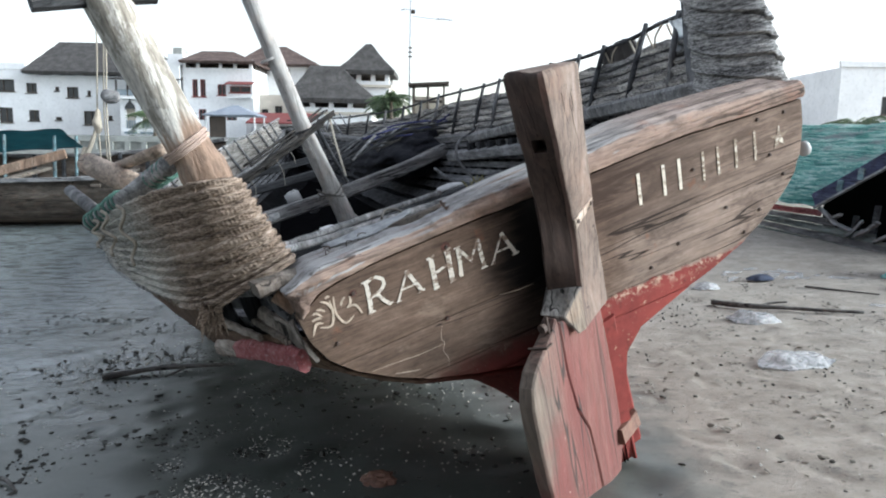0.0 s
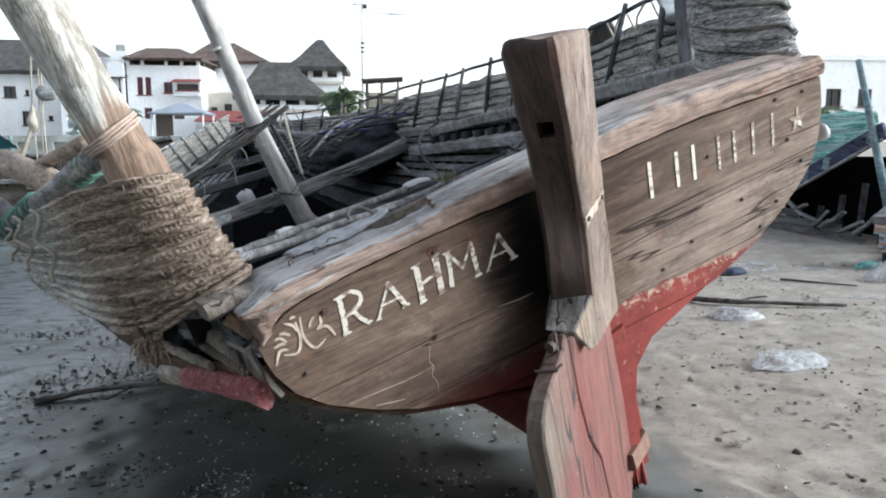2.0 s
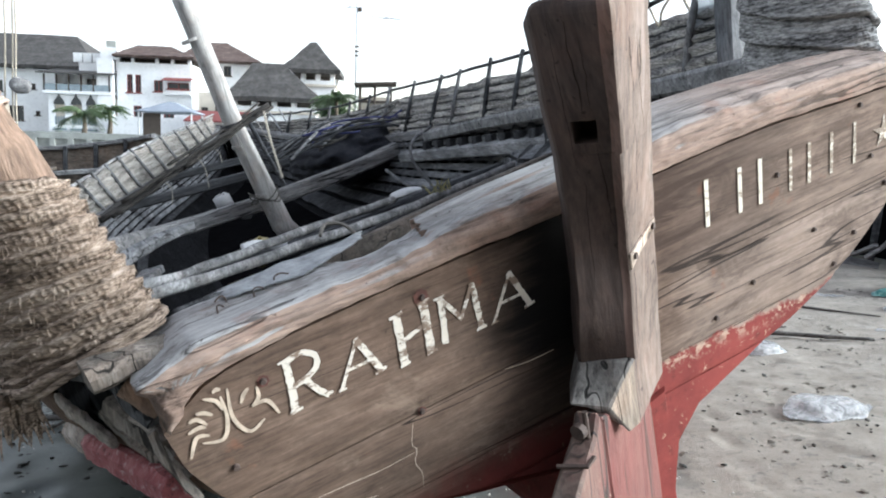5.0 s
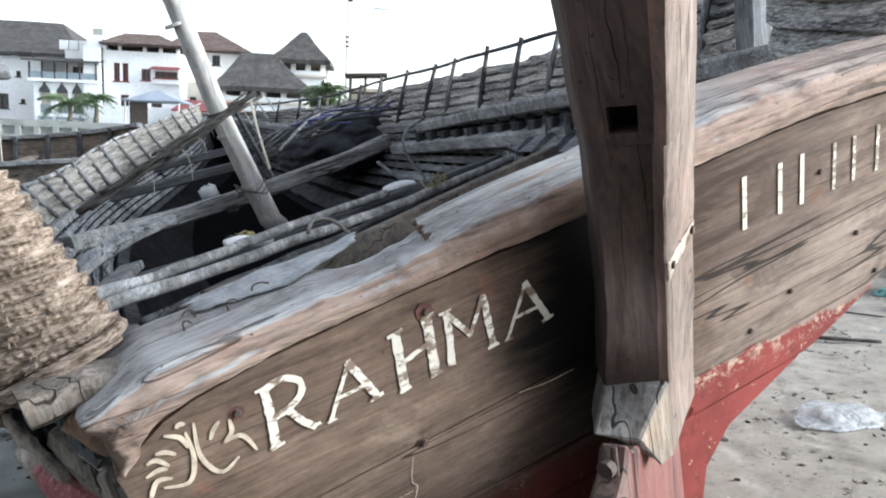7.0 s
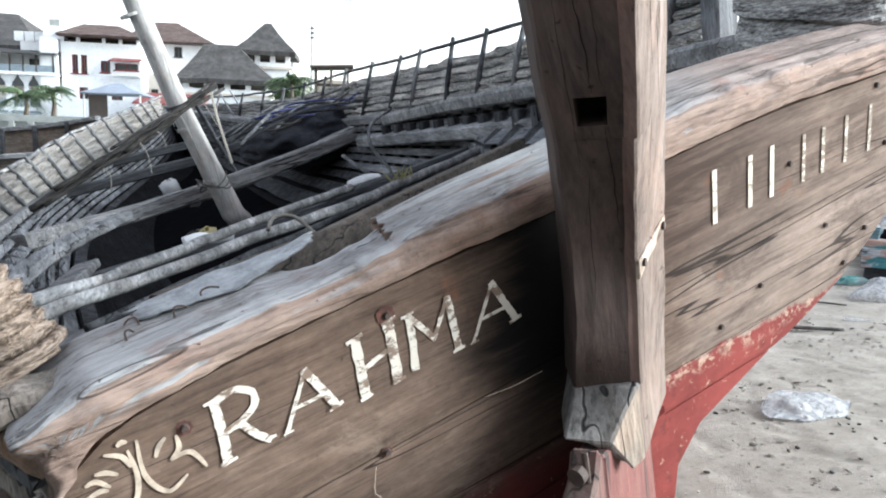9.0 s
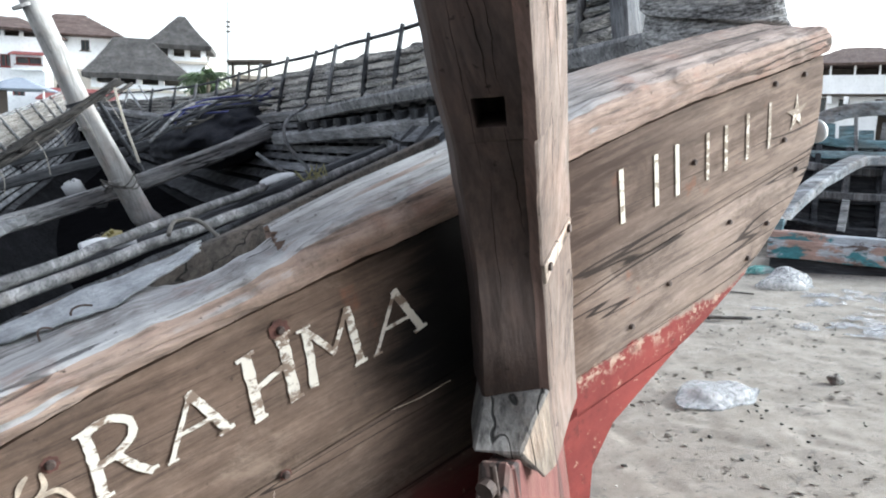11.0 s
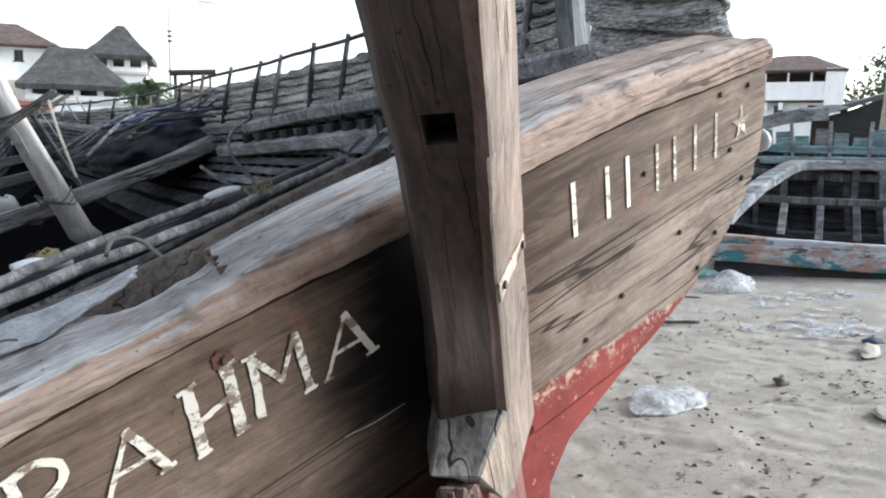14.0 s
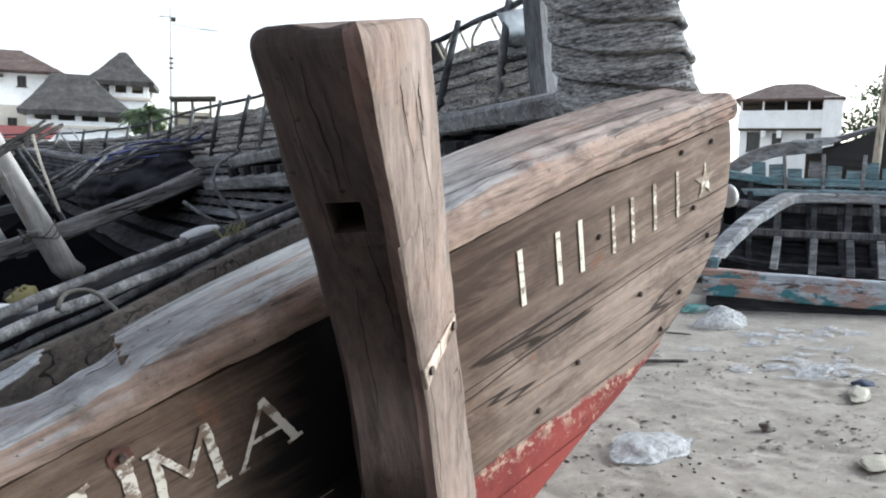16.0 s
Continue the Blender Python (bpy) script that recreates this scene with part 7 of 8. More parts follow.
part("bottom_plank", cut(bm, 0.2), DARK_WOOD, wreck)
bm = bar(bmesh.new(), [(0.45, 0.02, 0.40), (0.47, 0.03, 0.62)], 0.09, 0.09, (0, 1, 0), 0.008)
part("corner_post", cut(bm, 0.1), BLUE_PAINT, wreck)
bm = bar(bmesh.new(), spline([(0.36, 0.1, 0.53), (0.46, 0.3, 0.63), (0.82, 1.0, 0.95), (1.28, 1.95, 1.22), (1.60, 2.32, 1.27), (2.6, 2.45, 1.28), (4.5, 2.45, 1.30), (7.0, 2.45, 1.33)], 40), 0.22, 0.13, (0, 0, 1), 0.016)
part("breast_timber", cut(bm, 0.12), WHITE_FLAKE, wreck, "curved bleached timber sweeping round the inside")
bm = bar(bmesh.new(), [(0.62 + 0.4 * i, 2.62, 1.32 + 0.004 * i) for i in range(17)], 0.10, 0.11, (0, 0, 1), 0.010)
part("far_rail", cut(bm, 0.2), BLUE_PAINT, wreck)
bm = bar(bmesh.new(), [(0.95 + 0.4 * i, 2.0, 0.80) for i in range(16)], 0.12, 0.10, (0, 0, 1), 0.012)
part("thwart", cut(bm, 0.25), RIB_WOOD, wreck)
rr = random.Random(5)
for i in range(11):
    s = 1.25 + 0.42 * i + rr.uniform(-0.05, 0.05)
    bm = bar(bmesh.new(), [(s, 2.12, 0.82), (s + rr.uniform(-0.05, 0.05), 2.38, 1.24)], 0.08, 0.06, (0, 1, 0), 0.01)
    part("frame_post", bm, DARK_WOOD if i % 3 else RIB_WOOD, wreck)
    bm = bar(bmesh.new(), [(s - 0.45, 0.25, 0.12), (s - 0.1, 1.1, 0.36), (s, 1.9, 0.74)], 0.09, 0.05, (0, 0, 1), 0.014)
    part("floor_slat", cut(bm, 0.2), (GREY_WOOD, RIB_WOOD, DARK_WOOD)[i % 3], wreck)
for i in range(20):
    s = 1.05 + 0.235 * i
    h = rr.uniform(0.26, 0.40)
    bm = bar(bmesh.new(), [(s, 2.72, 1.30), (s + rr.uniform(-0.03, 0.03), 2.76, 1.38 + h)], 0.19, 0.04, (0, 1, 0), 0.012)
    part("top_board", bm, (BLUE_PAINT, BLUE_PAINT, BLUE_PAINT, GREY_WOOD, BLUE_PAINT)[i % 5], wreck)
    if i % 2:
        bm = bar(bmesh.new(), [(s + 0.11, 2.66, 1.34), (s + 0.11 + rr.uniform(-0.05, 0.05), 2.68, 1.74 + rr.uniform(0, 0.14))], 0.045, 0.05, (0, 1, 0), 0.008)
        part("board_stake", bm, GREY_WOOD, wreck)
bm = bar(bmesh.new(), spline([(0.52, 3.1, 1.50), (0.74, 3.15, 1.68), (1.04, 3.2, 1.86), (1.38, 3.3, 1.96), (1.9, 3.5, 2.02)], 16), 0.10, 0.20, (0, 0, 1), 0.008)
part("arched_timber", cut(bm, 0.1), WHITE_FLAKE, wreck, "white arched timber of the shelter frame")
bm = tube(bmesh.new(), [(2.52, 3.0, 0.9), (2.55, 3.0, 1.7), (2.62, 3.0, 3.6)], [0.06, 0.055, 0.05], 10)
part("upright_pole", bm, wood("yellow_pole", (0.30, 0.26, 0.20), (0.45, 0.40, 0.32), (0.55, 0.5, 0.42), along="z"), wreck, "pale upright pole", smooth=True)

# ---- boat under nets ----
def net_material():
    m, nt, b = nodes("teal_fishing_net")
    f = tex(nt, 16, 8, 0.8, (0.10, 1, 1), distort=0.4)
    g = tex(nt, 2.6, 6, 0.7, (0.5, 1, 1))
    col = ramp(nt, f, [(0.40, (0.035, 0.17, 0.165)), (0.49, (0.17, 0.50, 0.45)), (0.57, (0.62, 0.80, 0.76))])
    col = mix(nt, step(nt, g, 0.5, 0.68), col, mix(nt, f, (0.12, 0.17, 0.20), (0.60, 0.68, 0.68)))
    nt.links.new(col, b.inputs["Base Color"])
    b.inputs["Roughness"].default_value = 0.8
    bump(nt, b, f, 1.0, 0.05)
    return m


NET = net_material()
OLD_NET_WOOD = wood("green_grey_strake", (0.10, 0.115, 0.11), (0.22, 0.25, 0.24), (0.38, 0.41, 0.40), along="x", grain=12)
NAVY_PAINT = wood("navy_paint", (0.02, 0.022, 0.05), (0.05, 0.06, 0.11), (0.16, 0.18, 0.24), along="x")
netm = pose(5.97, 13.69, 0.05, 0, 0, -75)
netboat = thing("net_covered_boat", "old boat whose sloping deck is covered with teal fishing nets", "boat", netm)


def net_side(x, f):
    """The boat's near side: x along it, f from foot to sheer."""
    foot_z = -0.07 * max(x, 0.0) - 0.06
    return Vector((x, 0.22 * f - 0.05 * f * f + 0.3 * max(0.0, -x), foot_z + (0.46 - foot_z) * f))


def deck_edge(x):
    return 0.68 + 0.52 * max(0.0, x - 1.43)


for k in range(5):
    end = (35, 34, 30, 23, 20)[k]
    bm = bmesh.new()
    grid(bm, [[net_side(-0.9 + 0.12 * i + 0.02 * noise.noise(Vector((i, j, k))), (k + 0.05 + 0.9 * j / 3) / 5) + 0.014 * noise.noise_vector(Vector((i * 0.3, k, j))) for j in range(4)] for i in range(end)])
    bmesh.ops.solidify(bm, geom=bm.faces[:], thickness=0.03)
    part("strake", bm, (OLD_NET_WOOD, GREY_WOOD, OLD_NET_WOOD, GREY_WOOD, RED_TIMBER)[k], netboat)
bm = bmesh.new()
rows = []
for i in range(110):
    row = []
    for j in range(80):
        y = 2.8 * j / 79
        x = -2.6 + (5.9 - 0.95 * y) * i / 109
        e = deck_edge(x)
        z = e + (max(1.95, e + 0.35) - e) * min(1.0, y / 2.2) ** 0.85 + 0.05 * noise.noise(Vector((x * 2, y * 2, 0))) + 0.045 * abs(math.sin(y * 13 + 1.6 * noise.noise(Vector((x * 0.8, y * 1.5, 3))))) + 0.02 * noise.noise(Vector((x * 20, y * 20, 5)))
        row.append(Vector((x, y, z - (0.16 if j == 0 else 0.05 if j == 1 else 0))))
    rows.append(row)
grid(bm, rows)
bmesh.ops.solidify(bm, geom=bm.faces[:], thickness=0.03)
part("net_cover", bm, NET, netboat, "teal green nets", smooth=True)
bm = bar(bmesh.new(), [(x, -0.03, deck_edge(x) - 0.06) for x in (1.40, 1.9, 2.4, 2.8, 3.1, 3.3)], 0.06, 0.24, (0, 0, 1), 0.008)
part("deck_edge", cut(bm, 0.3), NAVY_PAINT, netboat, "navy painted deck edge")
bm = bar(bmesh.new(), [(x, -0.07, deck_edge(x) - 0.19) for x in (1.45, 1.9, 2.4, 2.8, 3.1, 3.3)], 0.06, 0.04, (0, 0, 1), 0.006)
part("edge_strip", cut(bm, 0.3), WHITE_FLAKE, netboat)
for x in (1.95, 2.35, 3.1):
    bm = bar(bmesh.new(), [(x, -0.07, deck_edge(x) - 0.15), (x + 0.02, -0.07, deck_edge(x) + 0.04)], 0.12, 0.02, (0, 1, 0))
    part("edge_panel", bm, BLUE_PAINT, netboat)
# black sheets added to paint the shade inside the open side
part("shade_backing", box(bmesh.new(), 0.6, 3.2, 0.9, 0.95, -0.3, 1.2), BLACK_HOLE, netboat)
part("shade_bottom", box(bmesh.new(), -0.4, 3.2, 0.2, 0.9, -0.34, -0.28), BLACK_HOLE, netboat)
for i in range(4):
    x = 1.9 + 0.4 * i
    part("frame_timber", bar(bmesh.new(), [(x, 0.30, -0.2), (x + 0.02, 0.36, 0.4 + 0.2 * i)], 0.08, 0.08, (0, 1, 0), 0.01), DARK_WOOD, netboat)
for k, (x, y, z, a, q) in enumerate(((1.62, 0.05, 0.40, 20, -0.9), (1.75, 0.08, 0.36, -35, 0.4), (2.15, 0.1, 0.20, 60, 0.9), (2.45, 0.05, 0.22, 10, 0.9), (2.3, 0.12, 0.16, 100, 0.3), (2.75, 0.1, 0.14, -15, 0.7), (1.95, 0.05, 0.24, 0, -0.4), (3.0, 0.1, 0.2, 30, 1.2))):
    c, sn = math.cos(radians(a)), math.sin(radians(a))
    bm = bar(bmesh.new(), [(x - 0.2 * c, y - 0.06 * sn, z - 0.12 * q), (x, y, z), (x + 0.2 * c, y + 0.06 * sn, z + 0.16 * q)], 0.09, 0.045, (0, 0, 1), 0.02)
    part("broken_board", cut(bm, 0.08), GREY_WOOD if k % 2 else WHITE_FLAKE, netboat)
net_scrap = crumpled("net_scrap", 5.75, 9.05, 0.22, 0.12, 0.08, NET, "scrap of green net on the sand", "net", 77, 15)
crumpled("rag", 4.1, 9.2, 0.2, 0.1, 0.06, CLOTH_B, "black rag on the sand", "rag", 81, 15)
pole2 = thing("mooring_pole", "blue-green painted pole leaning on the net boat", "pole", netm)
part("shaft", tube(bmesh.new(), [(3.8, -0.15, -0.22), (3.42, -0.12, 0.85), (2.82, -0.1, 2.6)], [0.06, 0.055, 0.045], 10, rough=0.1), BLUE_PAINT, pole2, smooth=True)

# ---- brown boat on the wet flat ----
BROWN_HULL = wood("brown_hull", (0.09, 0.075, 0.064), (0.20, 0.17, 0.145), (0.33, 0.29, 0.25), along="x", grain=8)
b2m = pose(-10.5, 17.3, -0.46, 0, 0, 8)
boat2 = thing("beached_boat", "brown wooden boat lying on the wet flat", "boat", b2m)
bm = bmesh.new()
rows = []
for i in range(30):
    x = -5 + 10.2 * i / 29
    e = abs(x) / 5.3
    hb = 1.5 * math.sqrt(max(0.02, 1 - e ** 2.4))
    sh = 0.98 + 0.35 * e ** 2
    rows.append([Vector((x, -hb * w, z * sh)) for w, z in ((1.0, 1.0), (0.98, 0.75), (0.9, 0.45), (0.7, 0.15), (0.3, 0.0), (-0.3, 0.0), (-0.7, 0.2), (-0.95, 0.8), (-1.0, 1.5))])
grid(bm, rows)
bmesh.ops.solidify(bm, geom=bm.faces[:], thickness=0.05)
part("shell", bm, BROWN_HULL, boat2, smooth=True)
for side, zz in ((0, 1.0), (8, 1.5)):
    bm = bar(bmesh.new(), [r[side] + Vector((0, 0, 0.03)) for r in rows], 0.14, 0.10, (0, 0, 1), 0.01)
    part("gunwale", bm, GREY_WOOD, boat2)
for i in range(3, 28, 2):
    bm = bar(bmesh.new(), [rows[i][k] + Vector((0, -0.05, 0.05)) for k in (5, 6, 7, 8)], 0.10, 0.09, (1, 0, 0), 0.01)
    part("rib", bm, DARK_WOOD, boat2)
for x in (-2.5, 0.4, 2.6):
    bm = bar(bmesh.new(), [(x, -1.4, 0.92), (x + 0.2, 1.4, 1.2)], 0.2, 0.07, (0, 0, 1), 0.01)
    part("thwart", bm, BROWN_HULL, boat2)
bm = bar(bmesh.new(), [(0.3, -1.5, 1.12), (2.0, -1.35, 1.62)], 0.10, 0.20, (0, 0, 1), 0.008)
part("leaning_plank", cut(bm, 0.3), LOG_WOOD, boat2)
bm = bmesh.new()
tarp_rows = []
for i in range(16):
    tarp_rows.append([Vector((-1.2 + 2.7 * i / 15, -0.2 + 1.6 * j / 9, 2.0 + 0.012 * i - 0.05 * j + 0.05 * noise.noise(Vector((i * 0.4, j * 0.4, 0))))) for j in range(10)])
grid(bm, tarp_rows)
bmesh.ops.solidify(bm, geom=bm.faces[:], thickness=0.015)
TEAL_TARP = plain("teal_tarpaulin", (0.06, 0.25, 0.29), 0.6, 0.25, 3, 0.3)
part("tarpaulin", bm, TEAL_TARP, boat2, "teal tarpaulin awning", smooth=True)
for x, y in ((-1.0, -0.15), (0.2, -0.15), (1.3, -0.15), (1.3, 1.3), (-1.0, 1.3)):
    part("awning_pole", tube(bmesh.new(), [(x, y, 0.5), (x + 0.05, y, 2.02)], 0.04, 8), BLUE_PAINT, boat2)

# hanging tackle of that boat
tackle = thing("hanging_tackle", "bundle of pale rope and blocks hanging from rigging", "rope", pose(-7.85, 17.0, 0.0))
for dx in (-0.05, 0.10, 0.16):
    part("line", tube(bmesh.new(), spline([(dx, 0, 9.0), (dx + 0.02, 0, 4.0), (dx - 0.04, 0, 2.2), (dx + 0.01, 0, 0.6)], 20), 0.018, 6), ROPE, tackle)
bm = bmesh.new()
bmesh.ops.create_icosphere(bm, subdivisions=3, radius=0.16, matrix=Matrix.Translation((0.22, 0, 2.45)) @ Matrix.Diagonal((1.3, 0.7, 1.0, 1)))
part("block", wear(bm, 0.04, 5), GREY_WOOD, tackle, smooth=True)
bm = bmesh.new()
bmesh.ops.create_icosphere(bm, subdivisions=3, radius=0.14, matrix=Matrix.Translation((-0.1, 0, 1.9)) @ Matrix.Diagonal((0.8, 0.7, 2.2, 1)))
part("block", wear(bm, 0.05, 5), ROPE, tackle, smooth=True)
part("rope_tail", tube(bmesh.new(), spline([(-0.1, 0, 1.8), (-0.3, 0, 1.3), (-0.5, 0, 0.95), (-0.42, 0, 1.3)], 16), 0.05, 7, rough=0.3), ROPE, tackle)

# ---- a plain unseen wall, added behind the walk to block low skylight ----
skylight_block = part("skylight_block", box(bmesh.new(), -30, 5, -6.6, -6.2, -0.6, 5.6), plain("rough_plaster", (0.30, 0.285, 0.26), 0.9, 0.3, 2, 0.4))
tagged(skylight_block, "plain plastered wall added out of view to hold back low skylight", "wall", kind="structure")

# ---- sea wall and town ----
CONCRETE = plain("old_concrete", (0.32, 0.33, 0.31), 0.9, 0.3, 1.5, 0.4)
WALL_WHITE = plain("lime_white_wall", (0.85, 0.855, 0.86), 0.9, 0.10, 0.6, 0.1)
WALL_CREAM = plain("cream_wall", (0.62, 0.56, 0.48), 0.9, 0.15, 0.8, 0.1)
TRIM_RED = plain("red_brown_paint", (0.20, 0.045, 0.04), 0.7, 0.2, 3, 0.1)
PANE = plain("dark_pane", (0.035, 0.04, 0.045), 0.25, 0.2, 2, 0.05)
TILE = wood("tile_roof", (0.06, 0.04, 0.035), (0.12, 0.085, 0.075), (0.18, 0.14, 0.125), along="z", grain=2.5)
THATCH = wood("palm_thatch", (0.042, 0.041, 0.040), (0.078, 0.075, 0.073), (0.125, 0.12, 0.116), along="z", grain=3.0)
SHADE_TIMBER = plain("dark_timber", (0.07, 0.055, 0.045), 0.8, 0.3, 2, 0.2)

sea_wall = thing("sea_wall", "low grey concrete sea wall with a recessed face", "wall", kind="structure")
bm = bmesh.new()
box(bm, -80, 4, 39.6, 40.9, 1.42, 1.74)
box(bm, -80, 4, 39.75, 40.9, 1.0, 1.42)
box(bm, -80, 4, 39.4, 40.9, -0.4, 1.0)
part("wall_body", bm, CONCRETE, sea_wall)
for i in range(52):
    part("pier", box(bmesh.new(), -45 + 0.9 * i, -44.75 + 0.9 * i, 39.55, 39.75, 1.0, 1.42), CONCRETE, sea_wall)


def facade(parent, x0, x1, z0, z1, y, holes, mat, thick=0.35, name="wall"):
    """A wall with openings cut right through it."""
    xs = sorted({x0, x1, *[h[0] for h in holes], *[h[1] for h in holes]})
    zs = sorted({z0, z1, *[h[2] for h in holes], *[h[3] for h in holes]})
    bm = bmesh.new()
    for a, b in zip(xs, xs[1:]):
        for c, d in zip(zs, zs[1:]):
            mx, mz = (a + b) / 2, (c + d) / 2
            if not any(h[0] < mx < h[1] and h[2] < mz < h[3] for h in holes):
                box(bm, a, b, y, y + thick, c, d)
    bmesh.ops.remove_doubles(bm, verts=bm.verts, dist=1e-4)
    seen = {}
    for f in bm.faces:
        seen.setdefault(tuple(sorted(v.index for v in f.verts)), []).append(f)
    bm.verts.index_update()
    seen = {}
    for f in bm.faces:
        seen.setdefault(tuple(sorted(v.index for v in f.verts)), []).append(f)
    bmesh.ops.delete(bm, geom=[f for fs in seen.values() if len(fs) > 1 for f in fs], context="FACES_ONLY")
    return part(name, bm, mat, parent)


def window(parent, x0, x1, z0, z1, y, frame_mat, bars=1):
    w = part("window", box(bmesh.new(), x0, x1, y + 0.2, y + 0.24, z0, z1), PANE, parent)
    t = 0.07
    bm = bmesh.new()
    box(bm, x0, x0 + t, y + 0.1, y + 0.195, z0, z1)
    box(bm, x1 - t, x1, y + 0.1, y + 0.195, z0, z1)
    box(bm, x0 + t, x1 - t, y + 0.1, y + 0.195, z1 - t, z1)
    box(bm, x0 + t, x1 - t, y + 0.1, y + 0.195, z0, z0 + t)
    for k in range(bars):
        c = x0 + (x1 - x0) * (k + 1) / (bars + 1)
        box(bm, c - 0.03, c + 0.03, y + 0.11, y + 0.19, z0 + t, z1 - t)
    part("frame", bm, frame_mat, w)
    part("sill", box(bmesh.new(), x0 - 0.1, x1 + 0.1, y - 0.08, y + 0.1, z0 - 0.09, z0 - 0.005), frame_mat, w)
    return w


def block(parent, x0, x1, y0, y1, z0, z1, holes, mat, frame=TRIM_RED):
    facade(parent, x0, x1, z0, z1, y0, holes, mat)
    bm = bmesh.new()
    box(bm, x0, x0 + 0.3, y0 + 0.36, y1, z0, z1)
    box(bm, x1 - 0.3, x1, y0 + 0.36, y1, z0, z1)
    box(bm, x0 + 0.3, x1 - 0.3, y1 - 0.3, y1, z0, z1)
    box(bm, x0 + 0.3, x1 - 0.3, y0 + 0.36, y1 - 0.3, z1 - 0.25, z1)
    part("wall", bm, mat, parent)
    for h in holes:
        if len(h) > 4 and h[4] == "open":
            continue
        window(parent, h[0], h[1], h[2], h[3], y0, frame)


def hip_roof(parent, x0, x1, y0, y1, z0, z1, ridge, mat, thick=0.25, name="roof", sag=0.0, shift=0.0):
    """A hipped roof whose ridge is that long, its eaves thick and uneven."""
    cx, cy = (x0 + x1) / 2, (y0 + y1) / 2
    bm = bmesh.new()
    n = 14
    rows = []
    for j in range(n + 1):
        f = j / n
        g = f + sag * math.sin(math.pi * f)
        hx = (x1 - x0) / 2 * (1 - f) + ridge / 2 * f
        hy = (y1 - y0) / 2 * (1 - f) + 0.02 * f
        row = []
        for k in range(48):
            t = k / 48 * 4
            s, q = int(t), t - int(t)
            c = [(-1, -1), (1, -1), (1, 1), (-1, 1), (-1, -1)]
            a = c[s][0] + (c[s + 1][0] - c[s][0]) * q
            b = c[s][1] + (c[s + 1][1] - c[s][1]) * q
            p = Vector((cx + shift * f + a * hx, cy + b * hy, z0 + (z1 - z0) * g))
            row.append(p + 0.05 * noise.noise_vector(p * 1.5))
        rows.append(row + [row[0]])
    low = [Vector((p.x * 0.985 + cx * 0.015, p.y * 0.985 + cy * 0.015, p.z - thick)) for p in rows[0]]
    grid(bm, [low] + rows)
    bmesh.ops.remove_doubles(bm, verts=bm.verts, dist=1e-5)
    bmesh.ops.holes_fill(bm, edges=[e for e in bm.edges if e.is_boundary])
    bmesh.ops.recalc_face_normals(bm, faces=bm.faces)
    return part(name, bm, mat, parent)


# long white house with a dark thatched roof
h1 = thing("long_house", "long white house with small windows under dark thatch", "house")
wins = [(-39.3, -38.3, 5.8, 6.7), (-35.5, -34.4, 5.4, 6.4), (-36.6, -36.2, 6.0, 6.4), (-33.6, -33.25, 5.6, 6.1), (-32.0, -31.6, 5.7, 6.2), (-39.2, -38.2, 3.2, 4.2), (-34.0, -32.7, 2.9, 4.2), (-36.7, -36.1, 3.3, 3.6),
        (-42.6, -40.4, 5.9, 7.0), (-42.0, -40.7, 3.0, 4.4), (-31.7, -31.3, 3.4, 3.8)]
block(h1, -46, -29.9, 70, 80, 1.6, 7.9, wins, WALL_WHITE, SHADE_TIMBER)
for x in (-37.5, -35.3, -33.1, -31.0):
    part("eave_vent", box(bmesh.new(), x - 0.7, x + 0.7, 69.9, 69.98, 7.45, 7.85), PANE, h1)
hip_roof(h1, -39.2, -26.0, 69.0, 81.0, 7.75, 11.1, 8.6, THATCH, shift=-1.6)
part("parapet", box(bmesh.new(), -46, -39.3, 69.95, 70.3, 7.91, 8.5), WALL_WHITE, h1)

# arcade house
h2 = thing("arcade_house", "white house with pointed arches and a roofed balcony", "house")
holes = [(-28.35, -27.45, 2.6, 4.3, "open"), (-26.95, -26.05, 2.6, 4.3, "open"), (-25.7, -24.9, 2.6, 4.3, "open")]
facade(h2, -28.8, -24.6, 1.6, 5.15, 66, holes, WALL_WHITE)
ARCH_BLUE = plain("blue_grey_trim", (0.28, 0.34, 0.38), 0.8, 0.2, 3, 0.1)
for a, b, c, d, _ in holes:
    m_ = (a + b) / 2
    bm = bmesh.new()
    slab(bm, [(a, 65.93, d - 0.02), (a + 0.05, 65.93, d + 0.25), (m_ - 0.12, 65.93, d + 0.62), (m_, 65.93, d + 0.9), (m_ + 0.12, 65.93, d + 0.62), (b - 0.05, 65.93, d + 0.25), (b, 65.93, d - 0.02)], (0, 0.06, 0))
    part("arch_head", bm, PANE, h2)
    part("arch_sill", box(bmesh.new(), a - 0.1, b + 0.1, 65.85, 65.99, c - 0.5, c - 0.3), ARCH_BLUE, h2)
    for k in range(4):
        x = a + (b - a) * (k + 0.5) / 4
        part("baluster", box(bmesh.new(), x - 0.05, x + 0.05, 66.02, 66.12, c - 0.001, c + 0.7), ARCH_BLUE, h2)
facade(h2, -24.6, -23.3, 1.6, 8.2, 65.6, [], WALL_WHITE)
bm = bmesh.new()
box(bm, -28.8, -23.3, 66.4, 74, 1.6, 5.0)
part("inner_wall", bm, WALL_CREAM, h2)
part("balcony_floor", box(bmesh.new(), -29.0, -23.4, 65.5, 70, 5.16, 5.4), WALL_WHITE, h2)
for x in (-28.9, -27.9, -26.9, -25.9, -24.9, -23.6):
    part("balcony_post", box(bmesh.new(), x - 0.06, x + 0.06, 65.55, 65.67, 5.4, 6.75), SHADE_TIMBER, h2)
